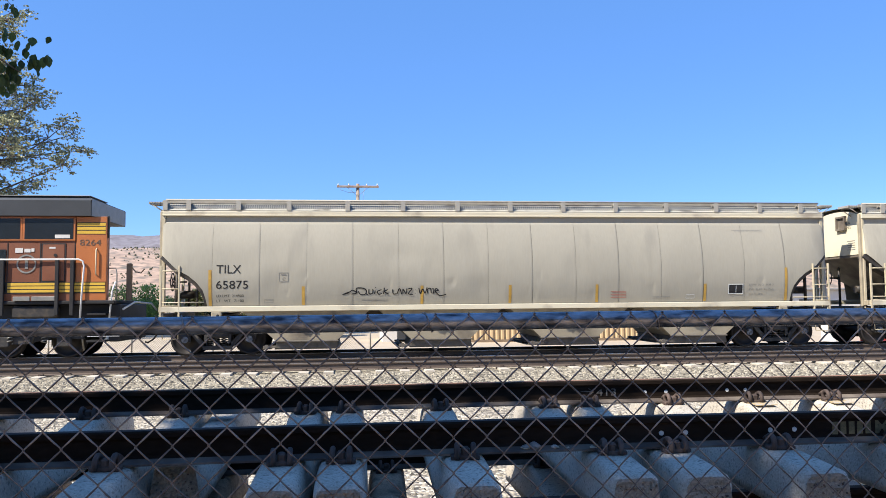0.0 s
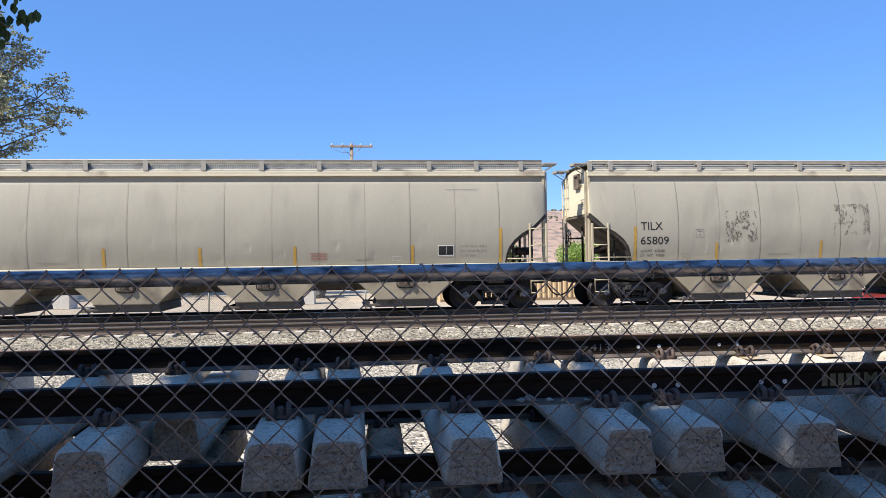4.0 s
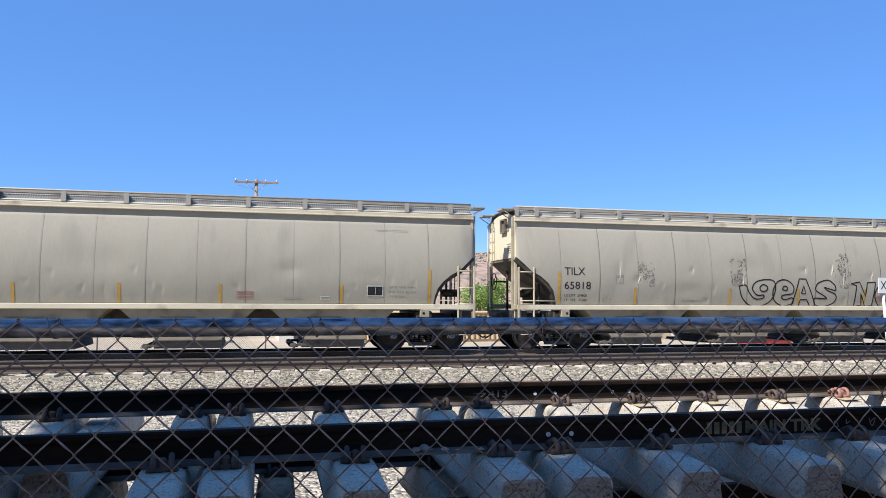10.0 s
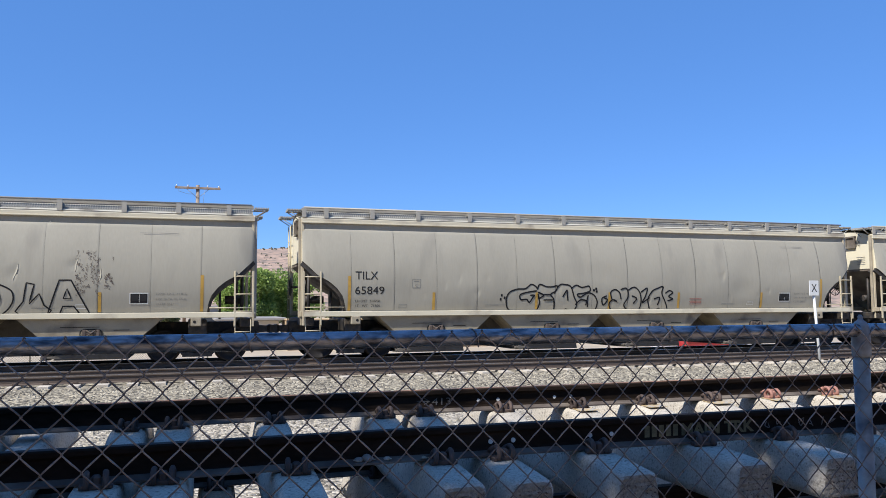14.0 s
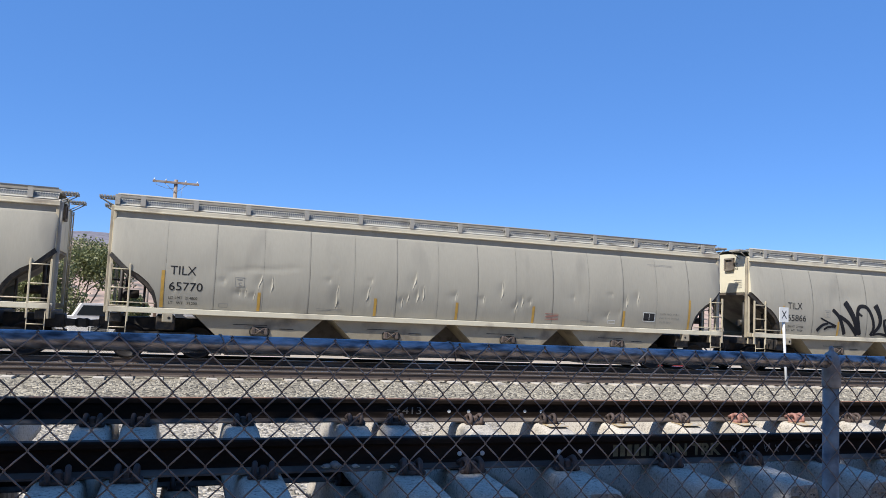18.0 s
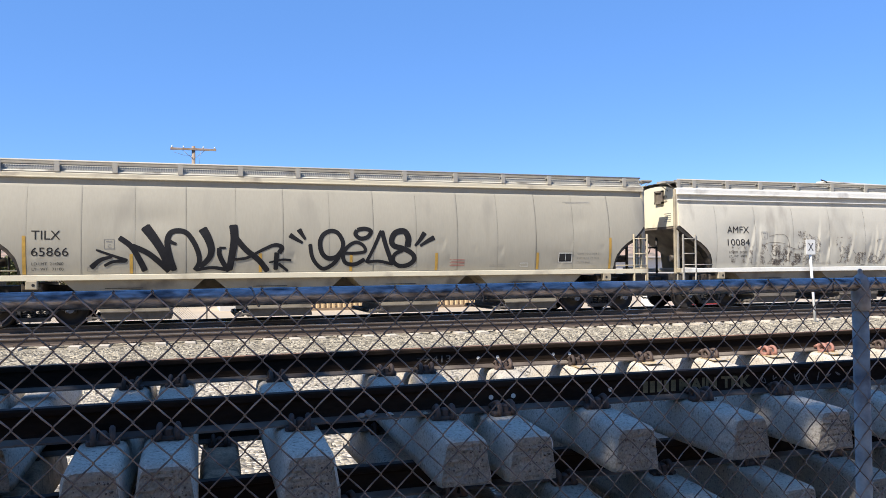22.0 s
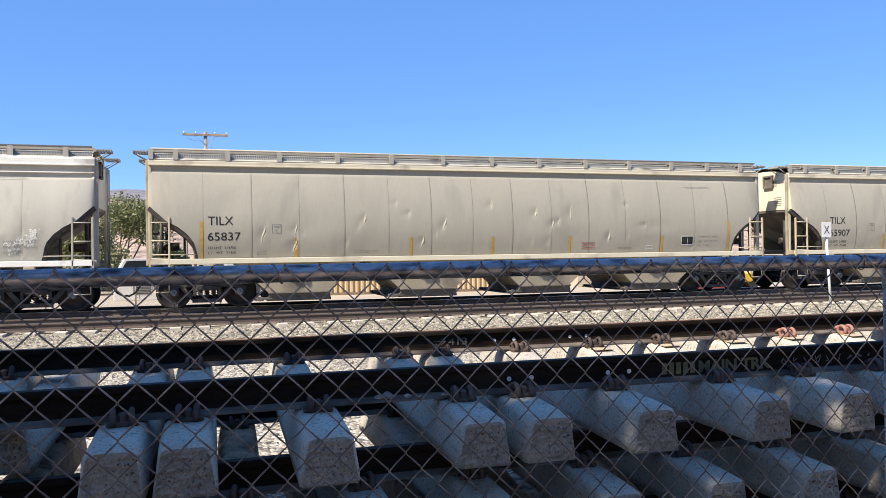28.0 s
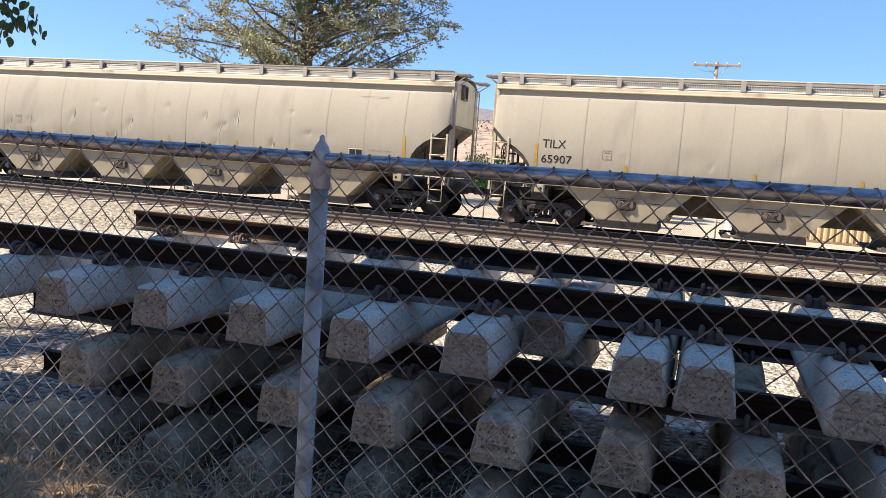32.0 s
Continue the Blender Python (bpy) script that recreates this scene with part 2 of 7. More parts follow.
M = {
    "hopper": mat("weathered_grey_cream_paint", (0.325, 0.300, 0.240), 0.6, spec=0.2, var=0.05, scale=0.6, fine=25, fvar=0.04, bump=0.02, dirt=(0.265, 0.245, 0.20), dirt_amount=0.12, dirt_scale=1.6, stretch=(1, 1, 0.14)),
    "cream": mat("cream_paint", (0.456, 0.388, 0.262), 0.55, var=0.06, scale=1.0, fvar=0.03, bump=0.02, dirt=(0.304, 0.251, 0.175), dirt_amount=0.2),
    # paler copy of the cream: sunlight on the end walls put into the colour
    "end_cream": mat("sun_bright_cream_paint", (0.638, 0.578, 0.426), 0.5, var=0.05, scale=1.0, fvar=0.03, bump=0.02, dirt=(0.418, 0.357, 0.258), dirt_amount=0.1),
    "bay": mat("dusty_cream_paint", (0.325, 0.275, 0.192), 0.65, var=0.14, scale=1.5, fvar=0.06, bump=0.03, dirt=(0.167, 0.137, 0.0988), dirt_amount=0.3, dirt_scale=1.6),
    "sill": mat("pale_cream_paint", (0.585, 0.525, 0.385), 0.5, var=0.06, scale=1.0, fvar=0.03, bump=0.02, dirt=(0.342, 0.289, 0.213), dirt_amount=0.15),
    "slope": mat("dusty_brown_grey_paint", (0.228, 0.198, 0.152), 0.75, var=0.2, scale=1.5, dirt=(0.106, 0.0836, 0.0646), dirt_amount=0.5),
    "white_car": mat("dirty_white_paint", (0.43, 0.405, 0.34), 0.6, spec=0.2, var=0.09, scale=0.8, fvar=0.04, bump=0.02, dirt=(0.319, 0.296, 0.251), dirt_amount=0.15, dirt_scale=1.8, stretch=(1, 1, 0.3)),
    "white_trim": mat("bright_white_paint", (0.72, 0.70, 0.63), 0.5, var=0.05, bump=0.02, dirt=(0.38, 0.357, 0.319), dirt_amount=0.15),
    "steel": mat("dark_greasy_steel", (0.035, 0.032, 0.03), 0.6, 0.3, var=0.3, scale=5, dirt=(0.09, 0.07, 0.05), dirt_amount=0.4, dirt_scale=6),
    "cap": mat("blue_grey_bearing_cap", (0.19, 0.20, 0.215), 0.55, 0.2, var=0.3, scale=14, dirt=(0.05, 0.045, 0.04), dirt_amount=0.35, dirt_scale=12),
    "truck": mat("dusty_cast_steel", (0.036, 0.033, 0.031), 0.75, 0.1, var=0.35, scale=5, dirt=(0.075, 0.064, 0.052), dirt_amount=0.25, dirt_scale=5),
    "wheel": mat("brown_wheel_steel", (0.026, 0.022, 0.020), 0.6, 0.4, var=0.25, scale=6),
    "gate": mat("dark_dusty_steel", (0.115, 0.10, 0.082), 0.8, var=0.25, scale=4, dirt=(0.06, 0.05, 0.042), dirt_amount=0.4, dirt_scale=4),
    "galv": mat("dull_galvanised_steel", (0.228, 0.22, 0.198), 0.5, 0.35, var=0.12, scale=6, bump=0.05),
    "grey_rail": mat("weathered_grating_steel", (0.319, 0.296, 0.251), 0.6, 0.1, var=0.15, scale=4),
    "roof_steel": mat("grey_walkway_roof", (0.40, 0.375, 0.31), 0.7, var=0.15, scale=3, dirt=(0.15, 0.135, 0.11), dirt_amount=0.3, dirt_scale=2.5),
    "yellow": mat("yellow_ochre_reflector", (0.41, 0.243, 0.0456), 0.5, var=0.15, scale=8),
    "black": mat("black_stencil_paint", (0.022, 0.021, 0.021), 0.7, var=0.2, scale=6, bump=0, spec=0.15),
    "spray": mat("black_spray_paint", (0.016, 0.016, 0.018), 0.8, var=0.25, scale=5, bump=0, spec=0.12),
    "faded": mat("faded_stencil_paint", (0.20, 0.19, 0.17), 0.6, var=0.3, scale=9, bump=0),
    "red": mat("faded_red_stencil", (0.342, 0.129, 0.0912), 0.6, var=0.2, bump=0),
    "white": mat("white_stencil_paint", (0.608, 0.608, 0.585), 0.5, var=0.06, bump=0),
    "paint_scar": mat("dark_paint_scar", (0.085, 0.072, 0.06), 0.85, var=0.4, scale=20, bump=0.3),
    "rust_chip": mat("rust_brown_chip", (0.10, 0.075, 0.06), 0.9, var=0.4, scale=12, bump=0.3),
    # rusted rail; its near-black base also carries the shade on the webs
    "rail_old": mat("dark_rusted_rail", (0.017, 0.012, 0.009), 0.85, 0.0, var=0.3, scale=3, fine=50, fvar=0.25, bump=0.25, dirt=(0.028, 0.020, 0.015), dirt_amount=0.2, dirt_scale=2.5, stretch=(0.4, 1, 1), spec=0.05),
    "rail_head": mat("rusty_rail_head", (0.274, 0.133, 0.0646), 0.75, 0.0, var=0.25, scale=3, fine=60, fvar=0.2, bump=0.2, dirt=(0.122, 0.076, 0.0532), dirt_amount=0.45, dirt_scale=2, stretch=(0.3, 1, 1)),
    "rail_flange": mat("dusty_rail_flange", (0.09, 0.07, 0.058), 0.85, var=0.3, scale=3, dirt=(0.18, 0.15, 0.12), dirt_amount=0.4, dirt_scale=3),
    "rail_live": mat("brown_track_rail", (0.0836, 0.0608, 0.0471), 0.75, 0.0, var=0.25, scale=3, fine=50, fvar=0.2, bump=0.2, stretch=(0.3, 1, 1)),
    "polished": mat("polished_rail_head", (0.55, 0.55, 0.56), 0.25, 0.9, var=0.05, bump=0),
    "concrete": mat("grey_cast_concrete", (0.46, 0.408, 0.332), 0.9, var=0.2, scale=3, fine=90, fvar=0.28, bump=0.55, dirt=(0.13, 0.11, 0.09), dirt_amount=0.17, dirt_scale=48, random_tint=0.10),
    # rough ends, darker than the body: their shade is mixed into the colour
    "concrete_end": mat("rough_shaded_concrete_end", (0.275, 0.238, 0.188), 0.95, var=0.22, scale=9, fine=80, fvar=0.3, bump=0.6, dirt=(0.15, 0.125, 0.10), dirt_amount=0.12, dirt_scale=60, random_tint=0.12, bdist=0.012),
    # lower ties: brown dirt, and the shade low in the stack, in one colour
    "concrete_dirty_shaded": mat("dirty_shaded_brown_concrete", (0.34, 0.255, 0.175), 0.95, var=0.35, scale=5, fine=70, fvar=0.35, bump=0.6, dirt=(0.13, 0.10, 0.07), dirt_amount=0.3, dirt_scale=9, random_tint=0.2),
    "clip": mat("rusty_spring_clip", (0.075, 0.052, 0.042), 0.8, 0.2, var=0.35, scale=20, bump=0.3, random_tint=0.3),
    "clip_red": mat("red_painted_clip", (0.30, 0.145, 0.11), 0.8, var=0.25, scale=20),
    "fence_rail": mat("dark_galvanised_pipe", (0.28, 0.30, 0.325), 0.27, 0.65, var=0.22, scale=30, fine=70, fvar=0.35, bump=0.10, dirt=(0.045, 0.05, 0.062), dirt_amount=0.36, dirt_scale=44, stretch=(0.4, 1, 1)),
    "fence": mat("galvanised_fence_pipe", (0.30, 0.325, 0.32), 0.62, 0.2, var=0.15, scale=7, fine=60, fvar=0.12, bump=0.08, dirt=(0.10, 0.11, 0.13), dirt_amount=0.3, dirt_scale=9),
    "wire": mat("weathered_fence_wire", (0.235, 0.208, 0.188), 0.5, 0.3, var=0.5, scale=12, dirt=(0.06, 0.045, 0.038), dirt_amount=0.45, dirt_scale=8),
    "ballast": gravel("grey_ballast", (0.41, 0.357, 0.262), (0.0418, 0.0357, 0.0274), (0.258, 0.22, 0.156), 14),
    "yard": gravel("pale_yard_gravel", (0.547, 0.486, 0.388), (0.0912, 0.0798, 0.0646), (0.365, 0.312, 0.236), 20),
    # darker copy of the yard gravel: shade by the stack put into its colour
    "under": gravel("shade_toned_gravel", (0.34, 0.29, 0.23), (0.03, 0.025, 0.02), (0.15, 0.12, 0.09), 22),
    "stone": mat("loose_stone", (0.319, 0.296, 0.266), 0.9, var=0.3, scale=9, random_tint=0.3),
    "dirt": mat("dry_litter_soil", (0.44, 0.285, 0.17), 0.95, var=0.45, scale=3, fine=30, fvar=0.35, bump=0.8, bdist=0.03),
    "pave": mat("pale_concrete_apron", (0.38, 0.312, 0.228), 0.9, var=0.12, scale=0.4, fine=8, bump=0.1),
    "land": mat("dry_valley_ground", (0.319, 0.258, 0.182), 0.95, var=0.2, scale=0.05, fine=1.0, bump=0.2),
    "hill": mat("dry_scrub_hillside", (0.36, 0.25, 0.185), 0.95, var=0.2, scale=0.012, fine=0.16, fvar=0.25, bump=0.0, dirt=(0.12, 0.105, 0.085), dirt_amount=0.38, dirt_scale=0.11),
    "scrub": mat("dark_dry_scrub", (0.085, 0.08, 0.05), 0.95, var=0.3, scale=0.5, bump=0.0),
    # blue-grey tint is distance haze painted into the rock
    "far_rock": mat("haze_tinted_rock", (0.165, 0.150, 0.165), 0.95, var=0.2, scale=0.004, fine=0.05, fvar=0.2, bump=0.0, dirt=(0.115, 0.10, 0.105), dirt_amount=0.3, dirt_scale=0.03),
    "bark": mat("grey_brown_bark", (0.13, 0.10, 0.075), 0.95, var=0.3, scale=4, fine=30, bump=0.8, stretch=(1, 1, 0.25)),
    "bark_pale": mat("pale_pinkish_bark", (0.205, 0.152, 0.118), 0.95, var=0.3, scale=4, fine=30, bump=0.8, stretch=(1, 1, 0.25)),
    "wood_pole": mat("weathered_timber_pole", (0.274, 0.182, 0.122), 0.9, var=0.2, scale=3, fine=30, stretch=(1, 1, 0.1), dirt=(0.342, 0.312, 0.266), dirt_amount=0.35, dirt_scale=1.0),
    "wood": mat("old_timber", (0.213, 0.152, 0.0988), 0.9, var=0.25, scale=4, fine=40, bump=0.4),
    "conifer": leafy("blue_green_needles", (0.095, 0.118, 0.070), (0.40, 0.385, 0.20), 0.3),
    "broadleaf": leafy("dark_broad_leaves", (0.030, 0.060, 0.020), (0.075, 0.12, 0.035), 0.5),
    "bush": leafy("yellow_green_leaves", (0.160, 0.246, 0.055), (0.369, 0.468, 0.123), 0.45),
    "olive": leafy("olive_green_leaves", (0.1003, 0.1186, 0.0456), (0.2460, 0.2460, 0.1003), 0.3),
    "dry": leafy("dry_grass_stalks", (0.30, 0.19, 0.105), (0.58, 0.43, 0.26), 0.1),
    "tan_metal": mat("tan_corrugated_steel", (0.486, 0.357, 0.205), 0.6, var=0.1, scale=1.0, bump=0.05),
    "green_box": mat("pale_green_cabinet_paint", (0.319, 0.395, 0.319), 0.5, var=0.06),
    "wall_white": mat("white_painted_wall", (0.562, 0.54, 0.502), 0.8, var=0.06),
    "wall_grey": mat("blue_grey_siding", (0.274, 0.289, 0.312), 0.7, var=0.1),
    "wall_tan": mat("tan_stucco", (0.456, 0.372, 0.274), 0.9, var=0.08),
    "roof": mat("grey_sheet_roof", (0.266, 0.251, 0.236), 0.6, var=0.1),
    "glass": mat("dark_cab_glass", (0.015, 0.018, 0.02), 0.2, 0.0, var=0.1, bump=0),
    # same engine orange twice: shade put into this one, light into the next
    "orange": mat("orange_engine_paint", (0.152, 0.0441, 0.0152), 0.6, var=0.16, scale=1.5, dirt=(0.198, 0.0684, 0.0304), dirt_amount=0.35),
    "engine_orange": mat("bright_orange_engine_paint", (0.395, 0.122, 0.0304), 0.5, var=0.1, scale=1.5, dirt=(0.304, 0.106, 0.038), dirt_amount=0.25),
    "engine_yellow": mat("engine_yellow_paint", (0.57, 0.35, 0.038), 0.5, var=0.08),
    "engine_dark": mat("dark_grey_engine_roof", (0.0342, 0.038, 0.0418), 0.55, var=0.15, scale=2),
    "engine_black": mat("black_engine_frame", (0.025, 0.024, 0.024), 0.65, var=0.25, scale=3, spec=0.25),
    "car_red": mat("red_body_paint", (0.418, 0.038, 0.0456), 0.35, var=0.04, bump=0),
    "machine_yellow": mat("machine_yellow_paint", (0.57, 0.395, 0.038), 0.45, var=0.06, bump=0),
    "rubber": mat("black_rubber", (0.02, 0.02, 0.02), 0.8, var=0.1),
}


# ---- building blocks ----
class Geo:
    """Collects vertices and faces of one mesh."""

    def __init__(self):
        self.v, self.f, self.smooth, self.slots = [], [], [], []

    def put(self, verts, faces, smooth=False, slot=0):
        k = len(self.v)
        self.v += [tuple(p) for p in verts]
        self.f += [tuple(i + k for i in q) for q in faces]
        self.smooth += [smooth] * len(faces)
        self.slots += [slot] * len(faces)
        return self

    def box(self, x0, x1, y0, y1, z0, z1, b=0.0, slot=0):
        if b <= 0:
            vs = [(x, y, z) for x in (x0, x1) for y in (y0, y1) for z in (z0, z1)]
            return self.put(vs, [(0, 1, 3, 2), (4, 6, 7, 5), (0, 4, 5, 1), (2, 3, 7, 6), (0, 2, 6, 4), (1, 5, 7, 3)], slot=slot)
        b = min(b, (x1 - x0) * 0.45, (y1 - y0) * 0.45, (z1 - z0) * 0.45)
        out = [(x0, y0), (x1, y0), (x1, y1), (x0, y1)]
        rings = []
        for z, d in ((z0, b), (z0 + b, 0), (z1 - b, 0), (z1, b)):
            xa, xb, ya, yb = x0 + d, x1 - d, y0 + d, y1 - d
            rings.append([(xa + b, ya, z), (xb - b, ya, z), (xb, ya + b, z), (xb, yb - b, z), (xb - b, yb, z), (xa + b, yb, z), (xa, yb - b, z), (xa, ya + b, z)])
        return self.loft(rings, True, True, slot=slot)

    def loft(self, rings, closed=True, caps=False, smooth=False, slot=0):
        n = len(rings[0])
        vs = [p for r in rings for p in r]
        fs = []
        for i in range(len(rings) - 1):
            for j in range(n if closed else n - 1):
                a, b2 = i * n + j, i * n + (j + 1) % n
                fs.append((a, b2, b2 + n, a + n))
        self.put(vs, fs, smooth, slot)
        if caps:
            k = len(self.v) - len(vs)
            self.f += [tuple(k + j for j in reversed(range(n))), tuple(k + (len(rings) - 1) * n + j for j in range(n))]
            self.smooth += [False, False]
            self.slots += [slot, slot]
        return self

    def tube(self, pts, r, n=6, caps=True, slot=0):
        pts = [Vector(p) for p in pts]
        rr = r if isinstance(r, (list, tuple)) else [r] * len(pts)
        rings, up = [], None
        for i, p in enumerate(pts):
            d = (pts[min(i + 1, len(pts) - 1)] - pts[max(i - 1, 0)]).normalized()
            if up is None:
                up = d.orthogonal().normalized()
            up = (up - d * up.dot(d)).normalized()
            w = d.cross(up)
            rings.append([tuple(p + (up * math.cos(a) + w * math.sin(a)) * rr[i]) for a in (2 * math.pi * k / n for k in range(n))])
        return self.loft(rings, True, caps, True, slot)

    def disc_y(self, x, y0, y1, z, r, n=24, slot=0, r1=None):
        """A drum along y."""
        ring = lambda y, q: [(x + q * math.cos(2 * math.pi * k / n), y, z + q * math.sin(2 * math.pi * k / n)) for k in range(n)]
        return self.loft([ring(y0, r), ring(y1, r1 or r)], True, True, True, slot)

    def extrude_y(self, poly, y0, y1, slot=0):
        """A polygon in x, z given thickness along y."""
        return self.loft([[(x, y0, z) for x, z in poly], [(x, y1, z) for x, z in poly]], True, True, slot=slot)

    def extrude_x(self, poly, x0, x1, slot=0, smooth=False):
        return self.loft([[(x0, y, z) for y, z in poly], [(x1, y, z) for y, z in poly]], True, True, smooth, slot)

    def mesh(self, name, mats):
        me = bpy.data.meshes.new(name)
        me.from_pydata(self.v, [], self.f)
        me.polygons.foreach_set("use_smooth", self.smooth)
        me.polygons.foreach_set("material_index", self.slots)
        for m in mats if isinstance(mats, (list, tuple)) else [mats]:
            me.materials.append(M[m] if isinstance(m, str) else m)
        me.update()
        return me


def part(name, geo, mats, parent=None, label=""):
    """One mesh object, under its thing."""
    me = geo if isinstance(geo, bpy.types.Mesh) else geo.mesh(name, mats)
    ob = new(name, me)
    ob.parent = parent
    if label:
        ob["label"] = label
    return ob


def thing(name, label, category, group="", kind="", at=None):
    ob = tagged(new(name), label, category, group, kind)
    if at is not None:
        ob.matrix_basis = at
    return ob


def one(name, geo, mats, label, category, group="", kind=""):
    return tagged(part(name, geo, mats), label, category, group, kind)


def letters(text, size, width=None, bold=0.0):
    """Flat outlines of a word in the built-in font, in x and z, lower left at the origin."""
    cu = bpy.data.curves.new("word", "FONT")
    cu.body, cu.size, cu.fill_mode, cu.resolution_u, cu.offset = text, size, "FRONT", 3, bold
    ob = bpy.data.objects.new("word", cu)
    me = bpy.data.meshes.new_from_object(ob)
    vs = [(v.co.x, v.co.y) for v in me.vertices]
    fs = [tuple(p.vertices) for p in me.polygons]
    bpy.data.objects.remove(ob)
    bpy.data.curves.remove(cu)
    bpy.data.meshes.remove(me)
    x0, x1 = min(v[0] for v in vs), max(v[0] for v in vs)
    k = width / (x1 - x0) if width else 1
    return [((x - x0) * k, z) for x, z in vs], fs


# ---- ground ----
GROUND = -0.22
RAIL = 0.20
rnd = random.Random(4)


def ground_height(x, y):
    """The yard, the ballast bank under the two tracks, and the lower lot behind it."""
    bank = 0.0
    if 13.0 < y < 33.0:
        up = min(1.0, max(0.0, (y - 13.5) / 4.6))
        down = min(1.0, max(0.0, (29.0 - y) / 2.6))
        bank = (0.20 * up * up * (3 - 2 * up)) if y < 24 else 0.20 * down
    rough = 0.025 * noise.noise((x * 0.7, y * 0.7, 0)) if y < 40 else 0
    return GROUND + bank + rough


def ground():
    xs = sorted({round(-14 + 0.35 * i, 2) for i in range(150)} | {-2500, -1200, -500, -200, -90, -50, -30, -20, 45, 60, 90, 200, 500, 1200, 2500})
    ys = sorted({round(-4 + 0.3 * i, 2) for i in range(125)} | {-2500, -900, -300, -80, -30, -12, -7, 36, 40, 46, 52, 60, 80, 120, 200, 400, 900, 2500})
    g = Geo()
    vs = [(x, y, ground_height(x, y)) for y in ys for x in xs]
    nx = len(xs)
    fs, slots = [], []
    for j in range(len(ys) - 1):
        yc = (ys[j] + ys[j + 1]) / 2
        for i in range(nx - 1):
            fs.append((j * nx + i, j * nx + i + 1, (j + 1) * nx + i + 1, (j + 1) * nx + i))
            xc = (xs[i] + xs[i + 1]) / 2
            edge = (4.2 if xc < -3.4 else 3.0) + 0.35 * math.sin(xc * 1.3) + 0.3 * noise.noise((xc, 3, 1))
            # slot 5 is the gravel whose colour carries the stack's shade
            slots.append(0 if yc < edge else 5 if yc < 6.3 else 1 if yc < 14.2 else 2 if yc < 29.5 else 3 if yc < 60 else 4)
    g.put(vs, fs, True)
    g.slots = slots
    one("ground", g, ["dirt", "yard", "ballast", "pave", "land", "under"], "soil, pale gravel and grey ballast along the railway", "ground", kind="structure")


ground()


def hill_height(x, f):
    ridge = 64 + 5 * noise.noise((x / 190, 0.3, 0)) + 4 * noise.noise((x / 55, 5.1, 0)) - 0.00002 * x * x * (1 if x > 0 else 0.3) + 5 * math.exp(-((x - 95) / 60) ** 2)
    return ridge * (math.sin(f * math.pi / 2) ** 1.1) + 5 * noise.noise((x / 60, f * 7, 2)) * math.sin(f * math.pi) - 2


def hillside():
    g = Geo()
    rows = [[(x, 520 + 400 * j / 13, hill_height(x, j / 13)) for x in (-1500 + 25 * i for i in range(121))] for j in range(14)]
    g.loft(rows, False, False, True)
    one("hillside", g, "hill", "dry brown hillside dotted with scrub beyond the town", "hill", kind="structure")
    scrub, r = Geo(), random.Random(15)
    for _ in range(2600):
        x, f = r.uniform(-330, 400), r.uniform(0.12, 1.0) ** 0.8
        if noise.noise((x / 45, f * 6, 3)) < -0.15:
            continue
        w = r.uniform(0.5, 1.5)
        k = 5
        z = hill_height(x, f)
        y = 520 + 400 * f
        ring = [(x + w * math.cos(6.283 * q / k) * r.uniform(0.7, 1.2), y + w * math.sin(6.283 * q / k)) for q in range(k)]
        scrub.put([(a, b, z - 0.6) for a, b in ring] + [(x + (a - x) * 0.7, y + (b - y) * 0.7, z + w * r.uniform(0.5, 1.0)) for a, b in ring] + [(x, y, z + w * 1.2)],
                  [(q, (q + 1) % k, k + (q + 1) % k, k + q) for q in range(k)] + [(k + q, k + (q + 1) % k, 2 * k) for q in range(k)])
    one("hill_scrub", scrub, "scrub", "dark dry scrub scattered over the hillside", "scrub", kind="stuff")


hillside()


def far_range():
    """Bare mountains far behind the hillside, the blue of distance haze put into their rock colour."""
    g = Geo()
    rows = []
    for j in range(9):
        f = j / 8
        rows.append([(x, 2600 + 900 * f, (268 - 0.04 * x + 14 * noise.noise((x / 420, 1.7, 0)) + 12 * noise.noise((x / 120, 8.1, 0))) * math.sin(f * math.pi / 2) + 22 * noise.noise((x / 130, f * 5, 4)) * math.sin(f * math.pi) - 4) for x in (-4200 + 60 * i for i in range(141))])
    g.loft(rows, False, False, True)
    one("mountain_range", g, "far_rock", "bare mountain range on the horizon, coloured blue-brown with distance haze", "mountain", kind="structure")


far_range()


def track(y_centre, name, label):
    """A track: two rails on half-buried ties with clips."""
    t = thing(name, label, "railway track", kind="structure")
    prof = [(-0.07, 0), (0.07, 0), (0.07, 0.012), (0.012, 0.035), (0.010, 0.125), (0.036, 0.14), (0.036, 0.165), (0.028, 0.172), (-0.028, 0.172), (-0.036, 0.165), (-0.036, 0.14), (-0.010, 0.125), (-0.012, 0.035), (-0.07, 0.012)]
    for s in (-0.7535, 0.7535):
        g = Geo().extrude_x([(y_centre + s + a, RAIL - 0.172 + b) for a, b in prof], -260, 260)
        part("rail", g, "rail_live", t)
        part("rail_head", Geo().box(-260, 260, y_centre + s - 0.03, y_centre + s + 0.03, RAIL + 0.001, RAIL + 0.006), "polished", t, "bright worn running surface")
    g = Geo().loft([[(x, y, z) for x, z in ((-0.14, -0.2), (0.14, -0.2), (0.12, -0.005), (0.10, 0.0), (-0.10, 0.0), (-0.12, -0.005))] for y in (-1.3, 1.3)], True, True)
    me = g.mesh("tie", "concrete")
    c = Geo()
